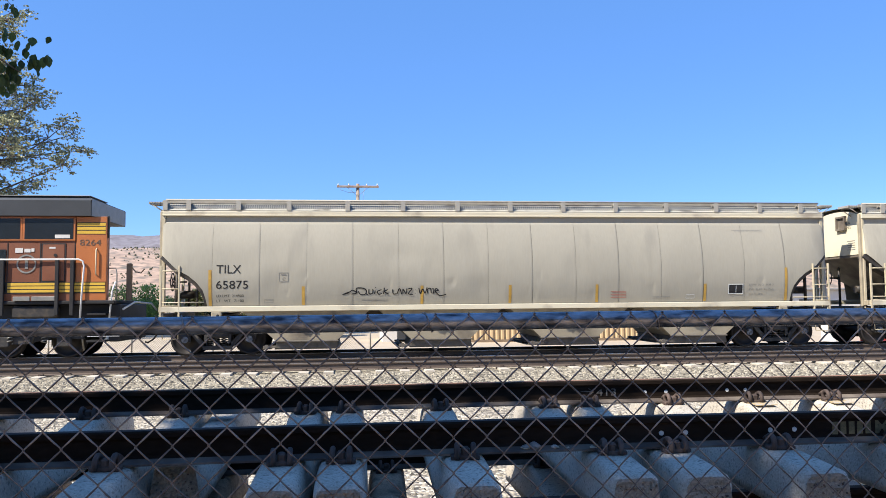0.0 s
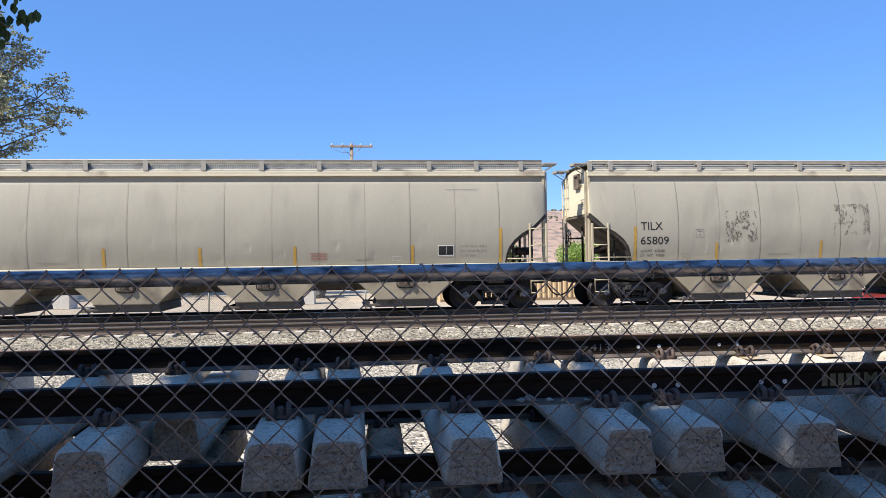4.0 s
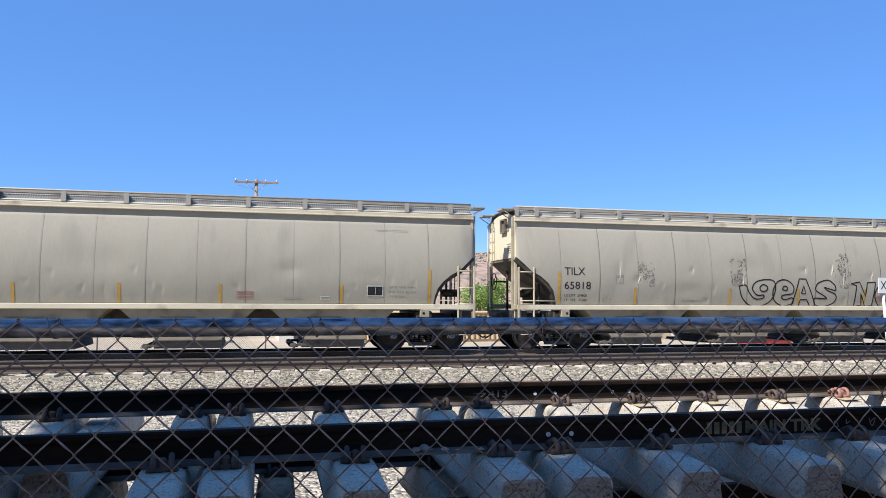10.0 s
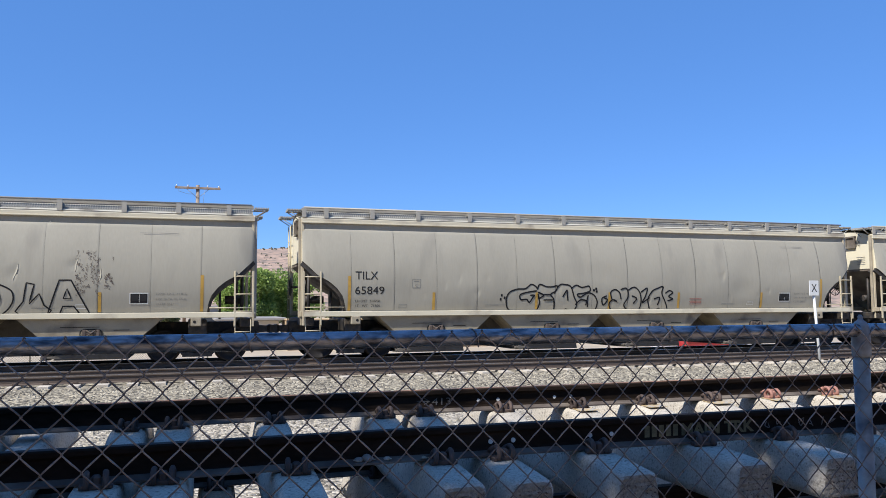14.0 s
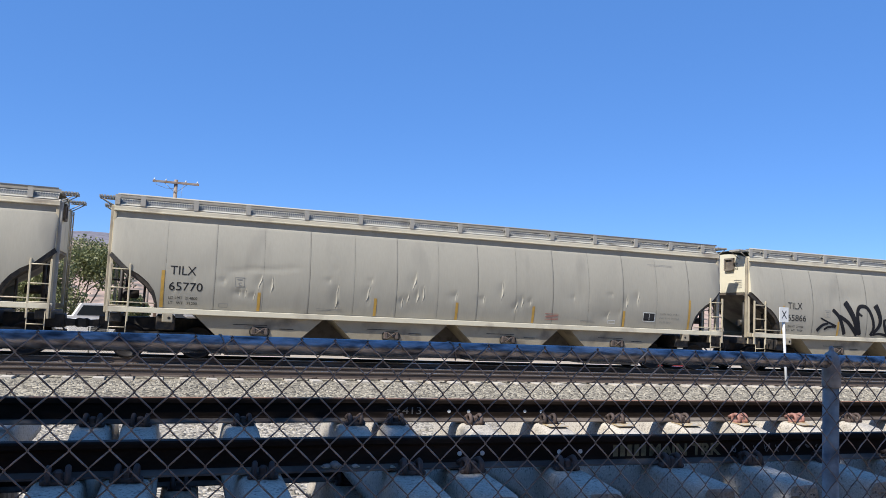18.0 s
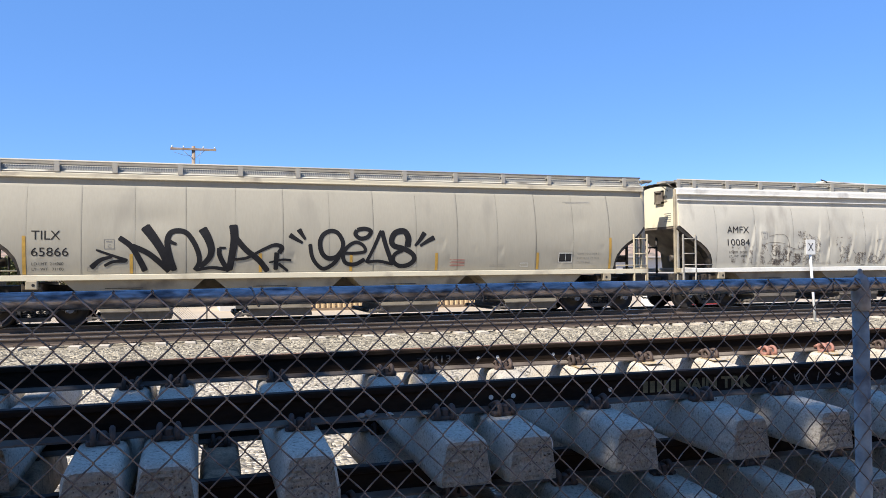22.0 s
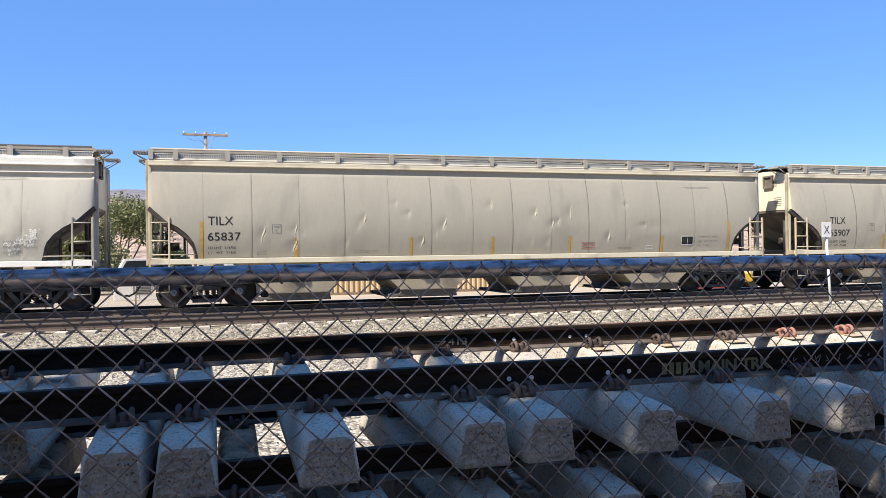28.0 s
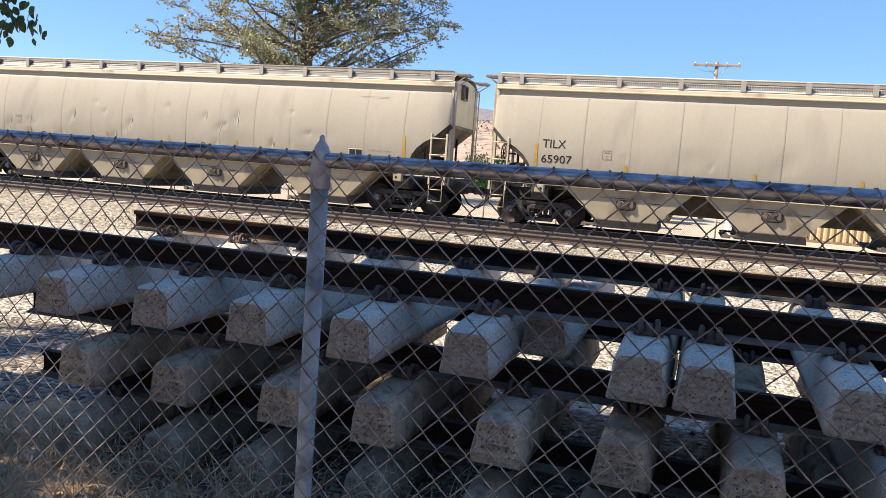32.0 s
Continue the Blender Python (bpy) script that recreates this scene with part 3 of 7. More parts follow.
    for s in (-0.7535, 0.7535):
        for d in (-0.09, 0.09):
            c.tube([(-0.05, s + d, 0.0), (-0.05, s + d, 0.05), (0.05, s + d, 0.05), (0.05, s + d * 0.7, 0.03)], 0.012, 5)
    cm = c.mesh("clips", "clip")
    for i in range(-32, 75):
        o = part("tie", me, None, t)
        o.location = (i * 0.61 + rnd.uniform(-0.02, 0.02), y_centre, RAIL - 0.178)
        k = part("clips", cm, None, o)
    return t


track(20.15, "railway_track", "empty railway track with worn rails on concrete ties")
track(24.0, "railway_track", "railway track under the moving train")


def loose_stones():
    """Single stones on the bank and in the yard."""
    g = Geo()
    r = random.Random(11)
    base = [(1, 0, 0), (0, 1, 0), (-1, 0, 0), (0, -1, 0), (0, 0, 0.8), (0, 0, -0.5)]
    tri = [(0, 1, 4), (1, 2, 4), (2, 3, 4), (3, 0, 4)]
    for i in range(26000):
        if i < 16000:
            y = r.uniform(14.5, 18.7)
            x = r.uniform(-14, 34)
            s = r.uniform(0.018, 0.05)
        else:
            y = r.uniform(6.0, 14.5)
            x = r.uniform(-9, 14)
            s = r.uniform(0.015, 0.045)
        a = r.uniform(0, 6.28)
        z = ground_height(x, y)
        ca, sa = math.cos(a), math.sin(a)
        p = []
        for bx, by, bz in base:
            bx, by, bz = bx * r.uniform(0.6, 1.2), by * r.uniform(0.6, 1.2), bz * r.uniform(0.5, 1.1)
            p.append((x + s * (bx * ca - by * sa), y + s * (bx * sa + by * ca), z + s * bz))
        g.put(p, tri)
    one("loose_ballast", g, "ballast_stone", "loose crushed stones on the ballast bank", "gravel", kind="stuff")


def island_stone():
    m = leafy("crushed_stone", (0.05, 0.044, 0.035), (0.42, 0.37, 0.28), 0.0)
    m.node_tree.nodes["Principled BSDF"].inputs["Roughness"].default_value = 0.9
    return m


M["ballast_stone"] = island_stone()
loose_stones()
# ---- the train ----
CUT = [(0.0, 2.86), (0.44, 2.44), (0.75, 2.27), (0.98, 2.08), (1.15, 1.86), (1.23, 1.62), (1.24, 1.40)]
TOP = 3.80
SHARED = {}


def shared(key, build, mats):
    if key not in SHARED:
        SHARED[key] = build().mesh(key[0], mats)
    return SHARED[key]


def side_y(x, z, length):
    """The bowed side sheet, flat at the car's ends."""
    e = min(1.0, max(0.0, min(x, length - x) / 0.95))
    full = 0.60 + 0.40 * math.sqrt(max(0.0, 1 - (1 - e) ** 2))
    if z > 2.3:
        u = (z - 2.3) / 1.75
        bow = 0.35 * (1 - u * u)
    else:
        u = (2.3 - z) / 0.9
        bow = 0.35 - 0.12 * u * u
    return -(1.25 + bow * full)


def low_edge(x, length):
    d = min(x, length - x)
    if d >= 1.24:
        return 1.40
    for (xa, za), (xb, zb) in zip(CUT, CUT[1:]):
        if d <= xb:
            return za + (zb - za) * (d - xa) / max(1e-6, xb - xa)
    return 1.40


def dents(seed, length, count, depth, known=()):
    """Creases and soft hollows in a side sheet: place, half width, half height, depth and lean of each; a known one of negative height is a long level crease."""
    r = random.Random(seed)
    out = [(x, z, r.uniform(0.04, 0.06), h, depth * r.uniform(0.65, 1.0), r.uniform(0.05, 0.3)) if h > 0 else (x, z, 0.26, -h, depth * 0.6, 0.0) for x, z, h in known]
    for _ in range(count):
        out.append((r.uniform(1.6, length - 1.6), min(3.1, 1.55 + abs(r.gauss(0, 0.42))), r.uniform(0.03, 0.055), r.uniform(0.05, 0.17), r.uniform(0.2, 0.5) * depth, r.uniform(-0.1, 0.4)))
    for _ in range(6 + count // 3):
        out.append((r.uniform(2, length - 2), r.uniform(1.6, 3.0), r.uniform(0.30, 0.7), r.uniform(0.2, 0.6), r.uniform(0.3, 0.9) * depth, r.uniform(-0.3, 0.3)))
    return out


def skin(x, z, length, dent):
    y = side_y(x, z, length)
    for dx, dz, sx, sz, d, lean in dent:
        u = (x - dx - lean * (z - dz)) / sx
        v = (z - dz) / sz
        if -8 < u < 2.4 and abs(v) < 2.2:
            fall = 1.0 if sx > 0.2 else 0.07 if u < 0 else 9.0
            y += d * math.exp(-u * u * fall - v * v * 1.3)
    return y + 0.006 * noise.noise((x * 1.1 + length, z * 0.9, 3)) + 0.003 * noise.noise((x * 4, z * 1.2, 7))


def side_panel(x0, x1, length, dent, seam=0.006, top=TOP):
    g = Geo()
    nx, nz = (37, 34)
    dent = [q for q in dent if x0 - 1.2 < q[0] < x1 + 1.2]
    rows = []
    for j in range(nz + 1):
        row = []
        for i in range(nx + 1):
            f = 1.0 if i == nx else 0.984 * i / (nx - 1)
            x = x0 + 0.002 + (x1 - x0 - 0.004) * f
            zl = low_edge(x, length)
            z = zl + (top - zl) * j / nz
            edge = seam if (i == nx and 0.1 < x < length - 0.1) else 0.0
            row.append((x, skin(x, z, length, dent) + edge, z))
        rows.append(row)
    rows.append([(x, y + 0.012, z + 0.012) for x, y, z in rows[-1]])
    rows.append([(x, y + 0.05, z + 0.006) for x, y, z in rows[-1]])
    return g.loft(rows, False, False, True)


def crease(x, z, h, lean, length, dent, width):
    """A sharp fold in the side sheet: a narrow raised lip with a steep far side."""
    rows = []
    for k in range(7):
        f = k / 6 * 2 - 1
        w = max(0.04, 1 - f * f) * width
        zz = max(1.43, z + f * h)
        xx = x + lean * (zz - z) + 0.05 * h * math.sin(k * 1.3 + x * 7)
        rows.append([(xx + a * w, skin(xx + a * w, zz, length, dent) - b * w - 0.003, zz) for a, b in ((-0.7, 0.0), (0.3, 0.5), (0.6, 0.0))])
    return Geo().loft(rows, False)


def on_side(flat, x0, z0, length, dent, lift=0.006):
    """Lays flat letters or marks on the side sheet."""
    vs, fs = flat
    return Geo().put([(x0 + x, skin(x0 + x, z0 + z, length, dent) - lift, z0 + z) for x, z in vs], fs)


def curve_points(pts, steps=6):
    out = []
    n = len(pts)
    for i in range(n - 1):
        p0, p1, p2, p3 = (Vector(pts[max(i - 1, 0)]), Vector(pts[i]), Vector(pts[i + 1]), Vector(pts[min(i + 2, n - 1)]))
        for s in range(steps):
            t = s / steps
            out.append(0.5 * ((2 * p1) + (p2 - p0) * t + (2 * p0 - 5 * p1 + 4 * p2 - p3) * t * t + (3 * p1 - p0 - 3 * p2 + p3) * t ** 3))
    out.append(Vector(pts[-1]))
    return out


def ribbon(pts, w, smooth_path=True):
    """A painted stroke of width w along points in x, z."""
    p = curve_points(pts) if smooth_path else [Vector(q) for q in pts]
    vs, fs = [], []
    for i, q in enumerate(p):
        d = p[min(i + 1, len(p) - 1)] - p[max(i - 1, 0)]
        d = d.normalized() if d.length else Vector((1, 0))
        nrm = Vector((-d.y, d.x)) * w * 0.5 * (0.65 if i in (0, len(p) - 1) else 1)
        vs += [tuple(q + nrm), tuple(q - nrm)]
        if i:
            fs.append((2 * i - 2, 2 * i - 1, 2 * i + 1, 2 * i))
    return vs, fs


def chips(car, spots, length, dent, seed, mats="rust_chip", label="peeled dark paint patch"):
    """Scraped patches: streaky clumps of small dark flakes with bare gaps between them."""
    r = random.Random(seed)
    for cx, cz, sx, sz, n in spots:
        g = Geo()
        for _ in range(n * 6):
            x, z = cx + r.uniform(-0.5, 0.5) * sx, cz + r.uniform(-0.5, 0.5) * sz
            if noise.noise((x * 3.2, z * 2.4, seed)) + 0.7 * noise.noise((x * 11, z * 7, seed + 3)) < 0.0 or not (1.3 < x < length - 1.3 and 1.45 < z < 3.8):
                continue
            a, b = r.uniform(0.003, 0.010), r.uniform(0.008, 0.036)
            if r.random() < 0.35:
                a, b = b, a
            lean = r.gauss(0, 0.35)
            pts = []
            for k in range(7):
                f = r.uniform(0.45, 1.25)
                u, v = a * math.cos(k * 0.898) * f, b * math.sin(k * 0.898) * f
                pts.append((u + lean * v, v - lean * u))
            q = on_side((pts, [tuple(range(7))]), x, z, length, dent, 0.007)
            g.put(q.v, q.f)
        if g.f:
            tagged(part("scrape", g, mats, car, label), kind="stuff")


def scratches(which, spots, seed):
    """Thin dark broken lines where paint has torn."""
    car, length, dent = which
    r = random.Random(seed)
    for cx, cz, sx, sz, n in spots:
        for _ in range(n):
            x, z = cx + r.uniform(-1, 1) * sx, cz + r.uniform(-1, 1) * sz
            a = r.choice((0.1, 1.5, 1.4, -0.2)) + r.gauss(0, 0.35)
            pts = [(x, z)]
            for _ in range(r.randint(3, 6)):
                a += r.gauss(0, 0.5)
                d = r.uniform(0.03, 0.10)
                x, z = x + d * math.cos(a), min(3.4, max(1.46, z + d * math.sin(a)))
                pts.append((x, z))
            part("scratch", on_side(ribbon(pts, r.uniform(0.006, 0.016)), 0, 0, length, dent, 0.012), "paint_scar", car, "thin dark paint tear")


def tear(which, pts):
    """One longer torn line in the paint."""
    car, length, dent = which
    part("scratch", on_side(ribbon(pts, 0.014), 0, 0, length, dent, 0.013), "paint_scar", car, "long dark paint tear")


def rect(x0, x1, z0, z1):
    n = max(1, int((z1 - z0) / 0.12))
    vs, fs = [], []
    for i in range(n + 1):
        z = z0 + (z1 - z0) * i / n
        vs += [(x0, z), (x1, z)]
        if i:
            fs.append((2 * i - 2, 2 * i - 1, 2 * i + 1, 2 * i))
    return vs, fs


def truck_frame():
    g = Geo()
    o = [(-1.08, 0.40), (-1.08, 0.58), (-0.78, 0.74), (0.78, 0.74), (1.08, 0.58), (1.08, 0.40), (0.80, 0.36), (0.62, 0.36), (0.34, 0.17), (-0.34, 0.17), (-0.62, 0.36), (-0.80, 0.36)]
    top = [(-1.08, 0.44), (-1.08, 0.58), (-0.78, 0.74), (0.78, 0.74), (1.08, 0.58), (1.08, 0.44), (0.72, 0.60), (-0.72, 0.60)]
    for y0, y1 in ((-1.07, -0.95), (0.95, 1.07)):
        g.extrude_y(top, y0, y1)
        g.extrude_y([(-0.40, 0.16), (0.40, 0.16), (0.40, 0.27), (-0.40, 0.27)], y0 - 0.04, y1 + 0.04)
        for s in (-1, 1):
            g.extrude_y([(s * 0.38, 0.18), (s * 0.30, 0.30), (s * 0.62, 0.62), (s * 0.74, 0.60)], y0, y1)
            g.extrude_y([(s * 0.30, 0.27), (s * 0.38, 0.27), (s * 0.38, 0.62), (s * 0.30, 0.62)], y0, y1)
            g.box(s * 0.9 - 0.14, s * 0.9 + 0.14, y0 - 0.02, y1 + 0.02, 0.36, 0.62, 0.03)
        g.box(-0.30, 0.30, y0 - 0.05, y1 + 0.05, 0.50, 0.66, 0.03)
    g.box(-0.22, 0.22, -1.0, 1.0, 0.50, 0.72, 0.03)
    for s in (-1, 1):
        # brake beam with its shoes, and the side bearing
        g.tube([(s * 0.36, -0.8, 0.36), (s * 0.36, 0.8, 0.36)], 0.05, 6)
        for y in (-0.76, 0.76):
            g.box(s * 0.40 - 0.05, s * 0.40 + 0.05, y - 0.05, y + 0.05, 0.28, 0.60, 0.02)
        g.box(-0.14, 0.14, s * 0.62 - 0.09, s * 0.62 + 0.09, 0.72, 0.80, 0.02)
    return g


def spring():
    return Geo().tube([(0.065 * math.cos(a), 0.065 * math.sin(a), 0.27 + 0.23 * a / 25.1) for a in (i * 0.785 for i in range(33))], 0.014, 4)


def wheelset():
    g = Geo()
    g.tube([(0, -1.12, 0), (0, 1.12, 0)], 0.08, 10)
    for s in (-1, 1):
        ring = lambda r, y, n=28: [(r * math.cos(2 * math.pi * k / n), s * y, r * math.sin(2 * math.pi * k / n)) for k in range(n)]
        g.loft([ring(0.05, 0.72), ring(0.48, 0.69), ring(0.485, 0.72), ring(0.46, 0.735), ring(0.455, 0.83), ring(0.40, 0.835), ring(0.385, 0.80), ring(0.17, 0.775), ring(0.15, 0.84), ring(0.05, 0.84)], True, True, True)
    return g


def end_cap(s):
    g = Geo().disc_y(0, s * 1.085, s * 1.15, 0, 0.092, 16)
    for k in range(3):
        a = 2 * math.pi * k / 3 + 0.4
        g.disc_y(0.06 * math.cos(a), s * 1.15, s * 1.172, 0.06 * math.sin(a), 0.018, 6)
    return g


def hopper_bay(cx):
    g = Geo()
    t, b = 1.80, 0.86
    g.loft([[(cx - b, -1.42, 0.40), (cx + b, -1.42, 0.40), (cx + b, 1.42, 0.40), (cx - b, 1.42, 0.40)],
            [(cx - t, -1.50, 1.26), (cx + t, -1.50, 1.26), (cx + t, 1.50, 1.26), (cx - t, 1.50, 1.26)]], True, True)
    return g


def gate(cx):
    """The sliding outlet gate: its frame, rack bars, capstan shaft and the pan below."""
    g = Geo()
    g.box(cx - 0.88, cx + 0.92, -1.45, 1.45, 0.365, 0.41, 0.012)
    g.loft([[(cx - 0.90, -1.36, 0.16), (cx + 0.93, -1.36, 0.16), (cx + 0.93, 1.36, 0.16), (cx - 0.90, 1.36, 0.16)], [(cx - 0.84, -1.41, 0.37), (cx + 0.88, -1.41, 0.37), (cx + 0.88, 1.41, 0.37), (cx - 0.84, 1.41, 0.37)]], True, True)
    g.box(cx - 1.22, cx + 0.72, -1.38, -1.24, 0.20, 0.262, 0.01)
    g.box(cx - 1.22, cx + 0.72, 1.24, 1.38, 0.20, 0.262, 0.01)
    g.tube([(cx - 1.12, -1.44, 0.235), (cx - 1.12, 1.44, 0.235)], 0.038, 8)
    g.disc_y(cx - 1.12, -1.50, -1.44, 0.235, 0.07, 12)
    g.box(cx - 1.24, cx - 1.0, -1.40, 1.40, 0.17, 0.19)
    return g


def bay_face_y(z):
    return -1.42 - 0.08 * (z - 0.26)


def bay_hatch(cx):
    g = Geo()
    ring = [(cx + 0.27 * math.copysign(abs(math.cos(a)) ** 0.6, math.cos(a)), 0.84 + 0.13 * math.copysign(abs(math.sin(a)) ** 0.6, math.sin(a))) for a in (2 * math.pi * k / 20 for k in range(21))]
    vs, fs = ribbon(ring, 0.03, False)
    g.put([(x, bay_face_y(z) - 0.012, z) for x, z in vs], fs)
    g.put([(x, bay_face_y(zz) - 0.012, zz) for x, zz in ((cx + 0.55, 0.93), (cx + 0.95, 0.93), (cx + 0.95, 0.95), (cx + 0.55, 0.95))], [(0, 1, 2, 3)])
    g.put([(x, bay_face_y(zz) - 0.012, zz) for x, zz in ((cx - 0.75, 1.02), (cx + 0.2, 1.02), (cx + 0.2, 1.035), (cx - 0.75, 1.035))], [(0, 1, 2, 3)])
    return g


def bay_latch(cx):
    """A small rusty bracket with a cross bar on the bay's face."""
    g = Geo()
    y = bay_face_y(0.86) - 0.03
    for dx in (-0.17, 0.17):
        g.box(cx + dx - 0.05, cx + dx + 0.05, y - 0.03, y + 0.05, 0.76, 0.96, 0.012)
    g.box(cx - 0.20, cx + 0.20, y - 0.02, y + 0.02, 0.83, 0.89, 0.01)
    g.tube([(cx - 0.12, y - 0.03, 0.77), (cx + 0.12, y - 0.03, 0.95)], 0.018, 6)
    g.tube([(cx - 0.12, y - 0.03, 0.95), (cx + 0.12, y - 0.03, 0.77)], 0.018, 6)
    return g


def flip_x(g, length):
    """The same shape at the car's other end."""
    h = Geo()
    h.v = [(length - x, y, z) for x, y, z in g.v]
    h.f = [tuple(reversed(q)) for q in g.f]
    h.smooth, h.slots = list(g.smooth), list(g.slots)
    return h


def end_wall():
    arch = [(1.30 * math.cos(a), 3.95 + 0.36 * math.sin(a)) for a in (math.pi * k / 14 for k in range(15))]
    edge = [(-side_y(0.0, z, 19.94) - 0.004, z) for z in (2.86, 3.1, 3.35, 3.6, 3.8, 3.94)]
    poly = [(-y, z) for y, z in reversed(edge)] + edge + [(y, z) for y, z in arch if y < 1.28 and y > -1.28]
    g = Geo().extrude_x(poly, 0.0, 0.05)
    for y in (-1.24, 1.24):
        g.box(-0.02, 0.06, y - 0.05, y + 0.05, 1.30, 4.05, 0.01)
    return g


def slope_sheet():
    g = Geo()
    g.loft([[(0.02, -1.27, 2.86), (0.02, 1.27, 2.86), (0.02, 1.27, 2.78), (0.02, -1.27, 2.78)], [(0.75, -1.36, 2.26), (0.75, 1.36, 2.26), (0.75, 1.36, 2.18), (0.75, -1.36, 2.18)],
            [(2.55, -1.45, 1.30), (2.55, 1.45, 1.30), (2.55, 1.45, 1.22), (2.55, -1.45, 1.22)]], True, True)
    return g


def cut_edge():
    """The floor sheet's edge along the cut-away corner, a strip made dark for the shade beneath."""
    rings = []
    for x, z in CUT:
        y = side_y(x, z, 19.94)
        rings.append([(x + 0.03, y + 0.02, z + 0.02), (x - 0.05, y + 0.05, z - 0.10), (x - 0.05, y + 0.35, z - 0.14), (x + 0.03, y + 0.35, z + 0.02)])
    return Geo().loft(rings, True, True)


def end_gear():
    """Centre sill, coupler, brake rigging and hoses under the end."""
    g = Geo()
    g.box(-0.25, 2.6, -0.28, 0.28, 0.74, 1.12, 0.03)
    g.box(0.0, 0.35, -1.45, 1.45, 0.98, 1.22, 0.02)
    g.box(1.25, 1.75, -1.35, 1.35, 0.80, 1.20, 0.03)
    g.loft([[(-0.25, -0.16, 0.78), (-0.25, 0.16, 0.78), (-0.25, 0.16, 1.0), (-0.25, -0.16, 1.0)], [(-0.50, -0.12, 0.80), (-0.50, 0.12, 0.80), (-0.50, 0.12, 0.98), (-0.50, -0.12, 0.98)],
            [(-0.58, -0.2, 0.76), (-0.58, 0.15, 0.76), (-0.58, 0.15, 1.02), (-0.58, -0.2, 1.02)], [(-0.70, -0.18, 0.78), (-0.70, 0.05, 0.78), (-0.70, 0.05, 1.0), (-0.70, -0.18, 1.0)]], True, True)
    g.tube([(-0.15, -0.35, 0.85), (-0.3, -0.40, 0.68), (-0.45, -0.40, 0.46), (-0.62, -0.36, 0.36), (-0.70, -0.3, 0.38)], 0.026, 6)
    g.tube([(0.28, -0.75, 1.2), (0.28, -0.75, 2.55)], 0.05, 8)
    g.tube([(0.36, 0.5, 1.2), (0.36, 0.5, 2.6)], 0.04, 8)
    g.tube([(0.9, -1.0, 1.2), (0.9, -1.0, 2.1)], 0.035, 6)
    g.tube([(0.2, -0.55, 1.75), (0.75, -0.55, 1.75)], 0.12, 10)
    g.box(0.15, 0.5, -1.2, -0.85, 1.25, 1.32)
    return g


def brake_wheel():
    g = Geo()
    pts = [(-0.12, 0.45 + 0.27 * math.cos(2 * math.pi * k / 20), 2.15 + 0.27 * math.sin(2 * math.pi * k / 20)) for k in range(21)]
    g.tube(pts, 0.018, 5)
    for k in range(4):
        a = math.pi * k / 4
        g.tube([(-0.12, 0.45 - 0.27 * math.cos(a), 2.15 - 0.27 * math.sin(a)), (-0.12, 0.45 + 0.27 * math.cos(a), 2.15 + 0.27 * math.sin(a))], 0.012, 4)
    g.tube([(-0.12, 0.45, 2.15), (0.3, 0.45, 2.15)], 0.03, 6)
    return g


def ladder():
    g = Geo()
    g.box(-0.02, 0.06, -1.33, -1.26, 1.0, 3.98, 0.008)
    g.box(-0.01, 0.05, -1.62, -1.57, 1.0, 2.55, 0.008)
    g.box(0.49, 0.54, -1.62, -1.57, 1.0, 2.55, 0.008)
    for z in (2.40, 1.90, 1.42):
        g.tube([(0.0, -1.60, z), (0.55, -1.60, z)], 0.018, 6)
    for x in (0.08, 0.50):
        g.tube([(x, -1.58, 1.25), (x, -1.60, 0.50)], 0.014, 5)
    for z in (0.50, 0.85):
        g.tube([(0.08, -1.60, z), (0.50, -1.60, z)], 0.014, 5)
    g.tube([(0.0, -1.60, 1.52), (1.2, -1.60, 1.52)], 0.016, 5)
    return g


def end_ladder():
    g = Geo()
    for y in (0.72, 1.18):
        g.tube([(-0.10, y, 1.1), (-0.10, y, 4.1)], 0.02, 5)
    for k in range(8):
        z = 1.45 + 0.36 * k
        g.tube([(-0.10, 0.72, z), (-0.10, 1.18, z)], 0.014, 5)
    return g


def corner_post():
    """The pale upright angle at the body's corner, from the sill to the roof."""
    return Geo().box(-0.095, -0.005, -1.31, -1.21, 1.22, 4.12, 0.012).box(-0.06, 0.03, -1.50, -1.27, 1.25, 1.40, 0.01)


def end_box():
    """A dark framed opening on the end wall."""
    g = Geo().box(-0.03, 0.0, -0.52, -0.12, 3.72, 4.10, 0.005)
    for a, b, c, d in ((-0.56, -0.50, 3.68, 4.14), (-0.14, -0.08, 3.68, 4.14), (-0.56, -0.08, 4.08, 4.14), (-0.56, -0.08, 3.68, 3.74)):
        g.box(-0.09, 0.0, a, b, c, d)
    return g


def end_board(ya, yb):
    g = Geo().box(-0.42, -0.40, ya, yb, 4.33, 4.40)
    for y in (ya + 0.04, yb - 0.04):
        g.box(-0.40, 0.02, y - 0.02, y + 0.02, 4.33, 4.36)
        g.tube([(-0.36, y, 4.33), (0.0, y, 4.10)], 0.014, 5)
    return g


def running_board(length, y0):
    g = Geo()
    n = int(length / 0.075)
    for k in range(n):
        x = 0.05 + (length - 0.1) * k / n
        g.box(x, x + 0.03, y0 - 0.14, y0 + 0.14, 4.385, 4.43)
    for y in (y0 - 0.15, y0 + 0.14):
        g.box(0.0, length, y, y + 0.012, 4.375, 4.45)
    return g


def roof_grating(length):
    """Close upright bars of the walkway's outer edge."""
    g = Geo()
    n = int(length / 0.062)
    for k in range(n):
        x = 0.05 + (length - 0.1) * k / n
        g.put([(x, -1.30, 4.215), (x + 0.044, -1.30, 4.215), (x + 0.044, -1.18, 4.33), (x, -1.18, 4.33)], [(0, 1, 2, 3)])
    return g


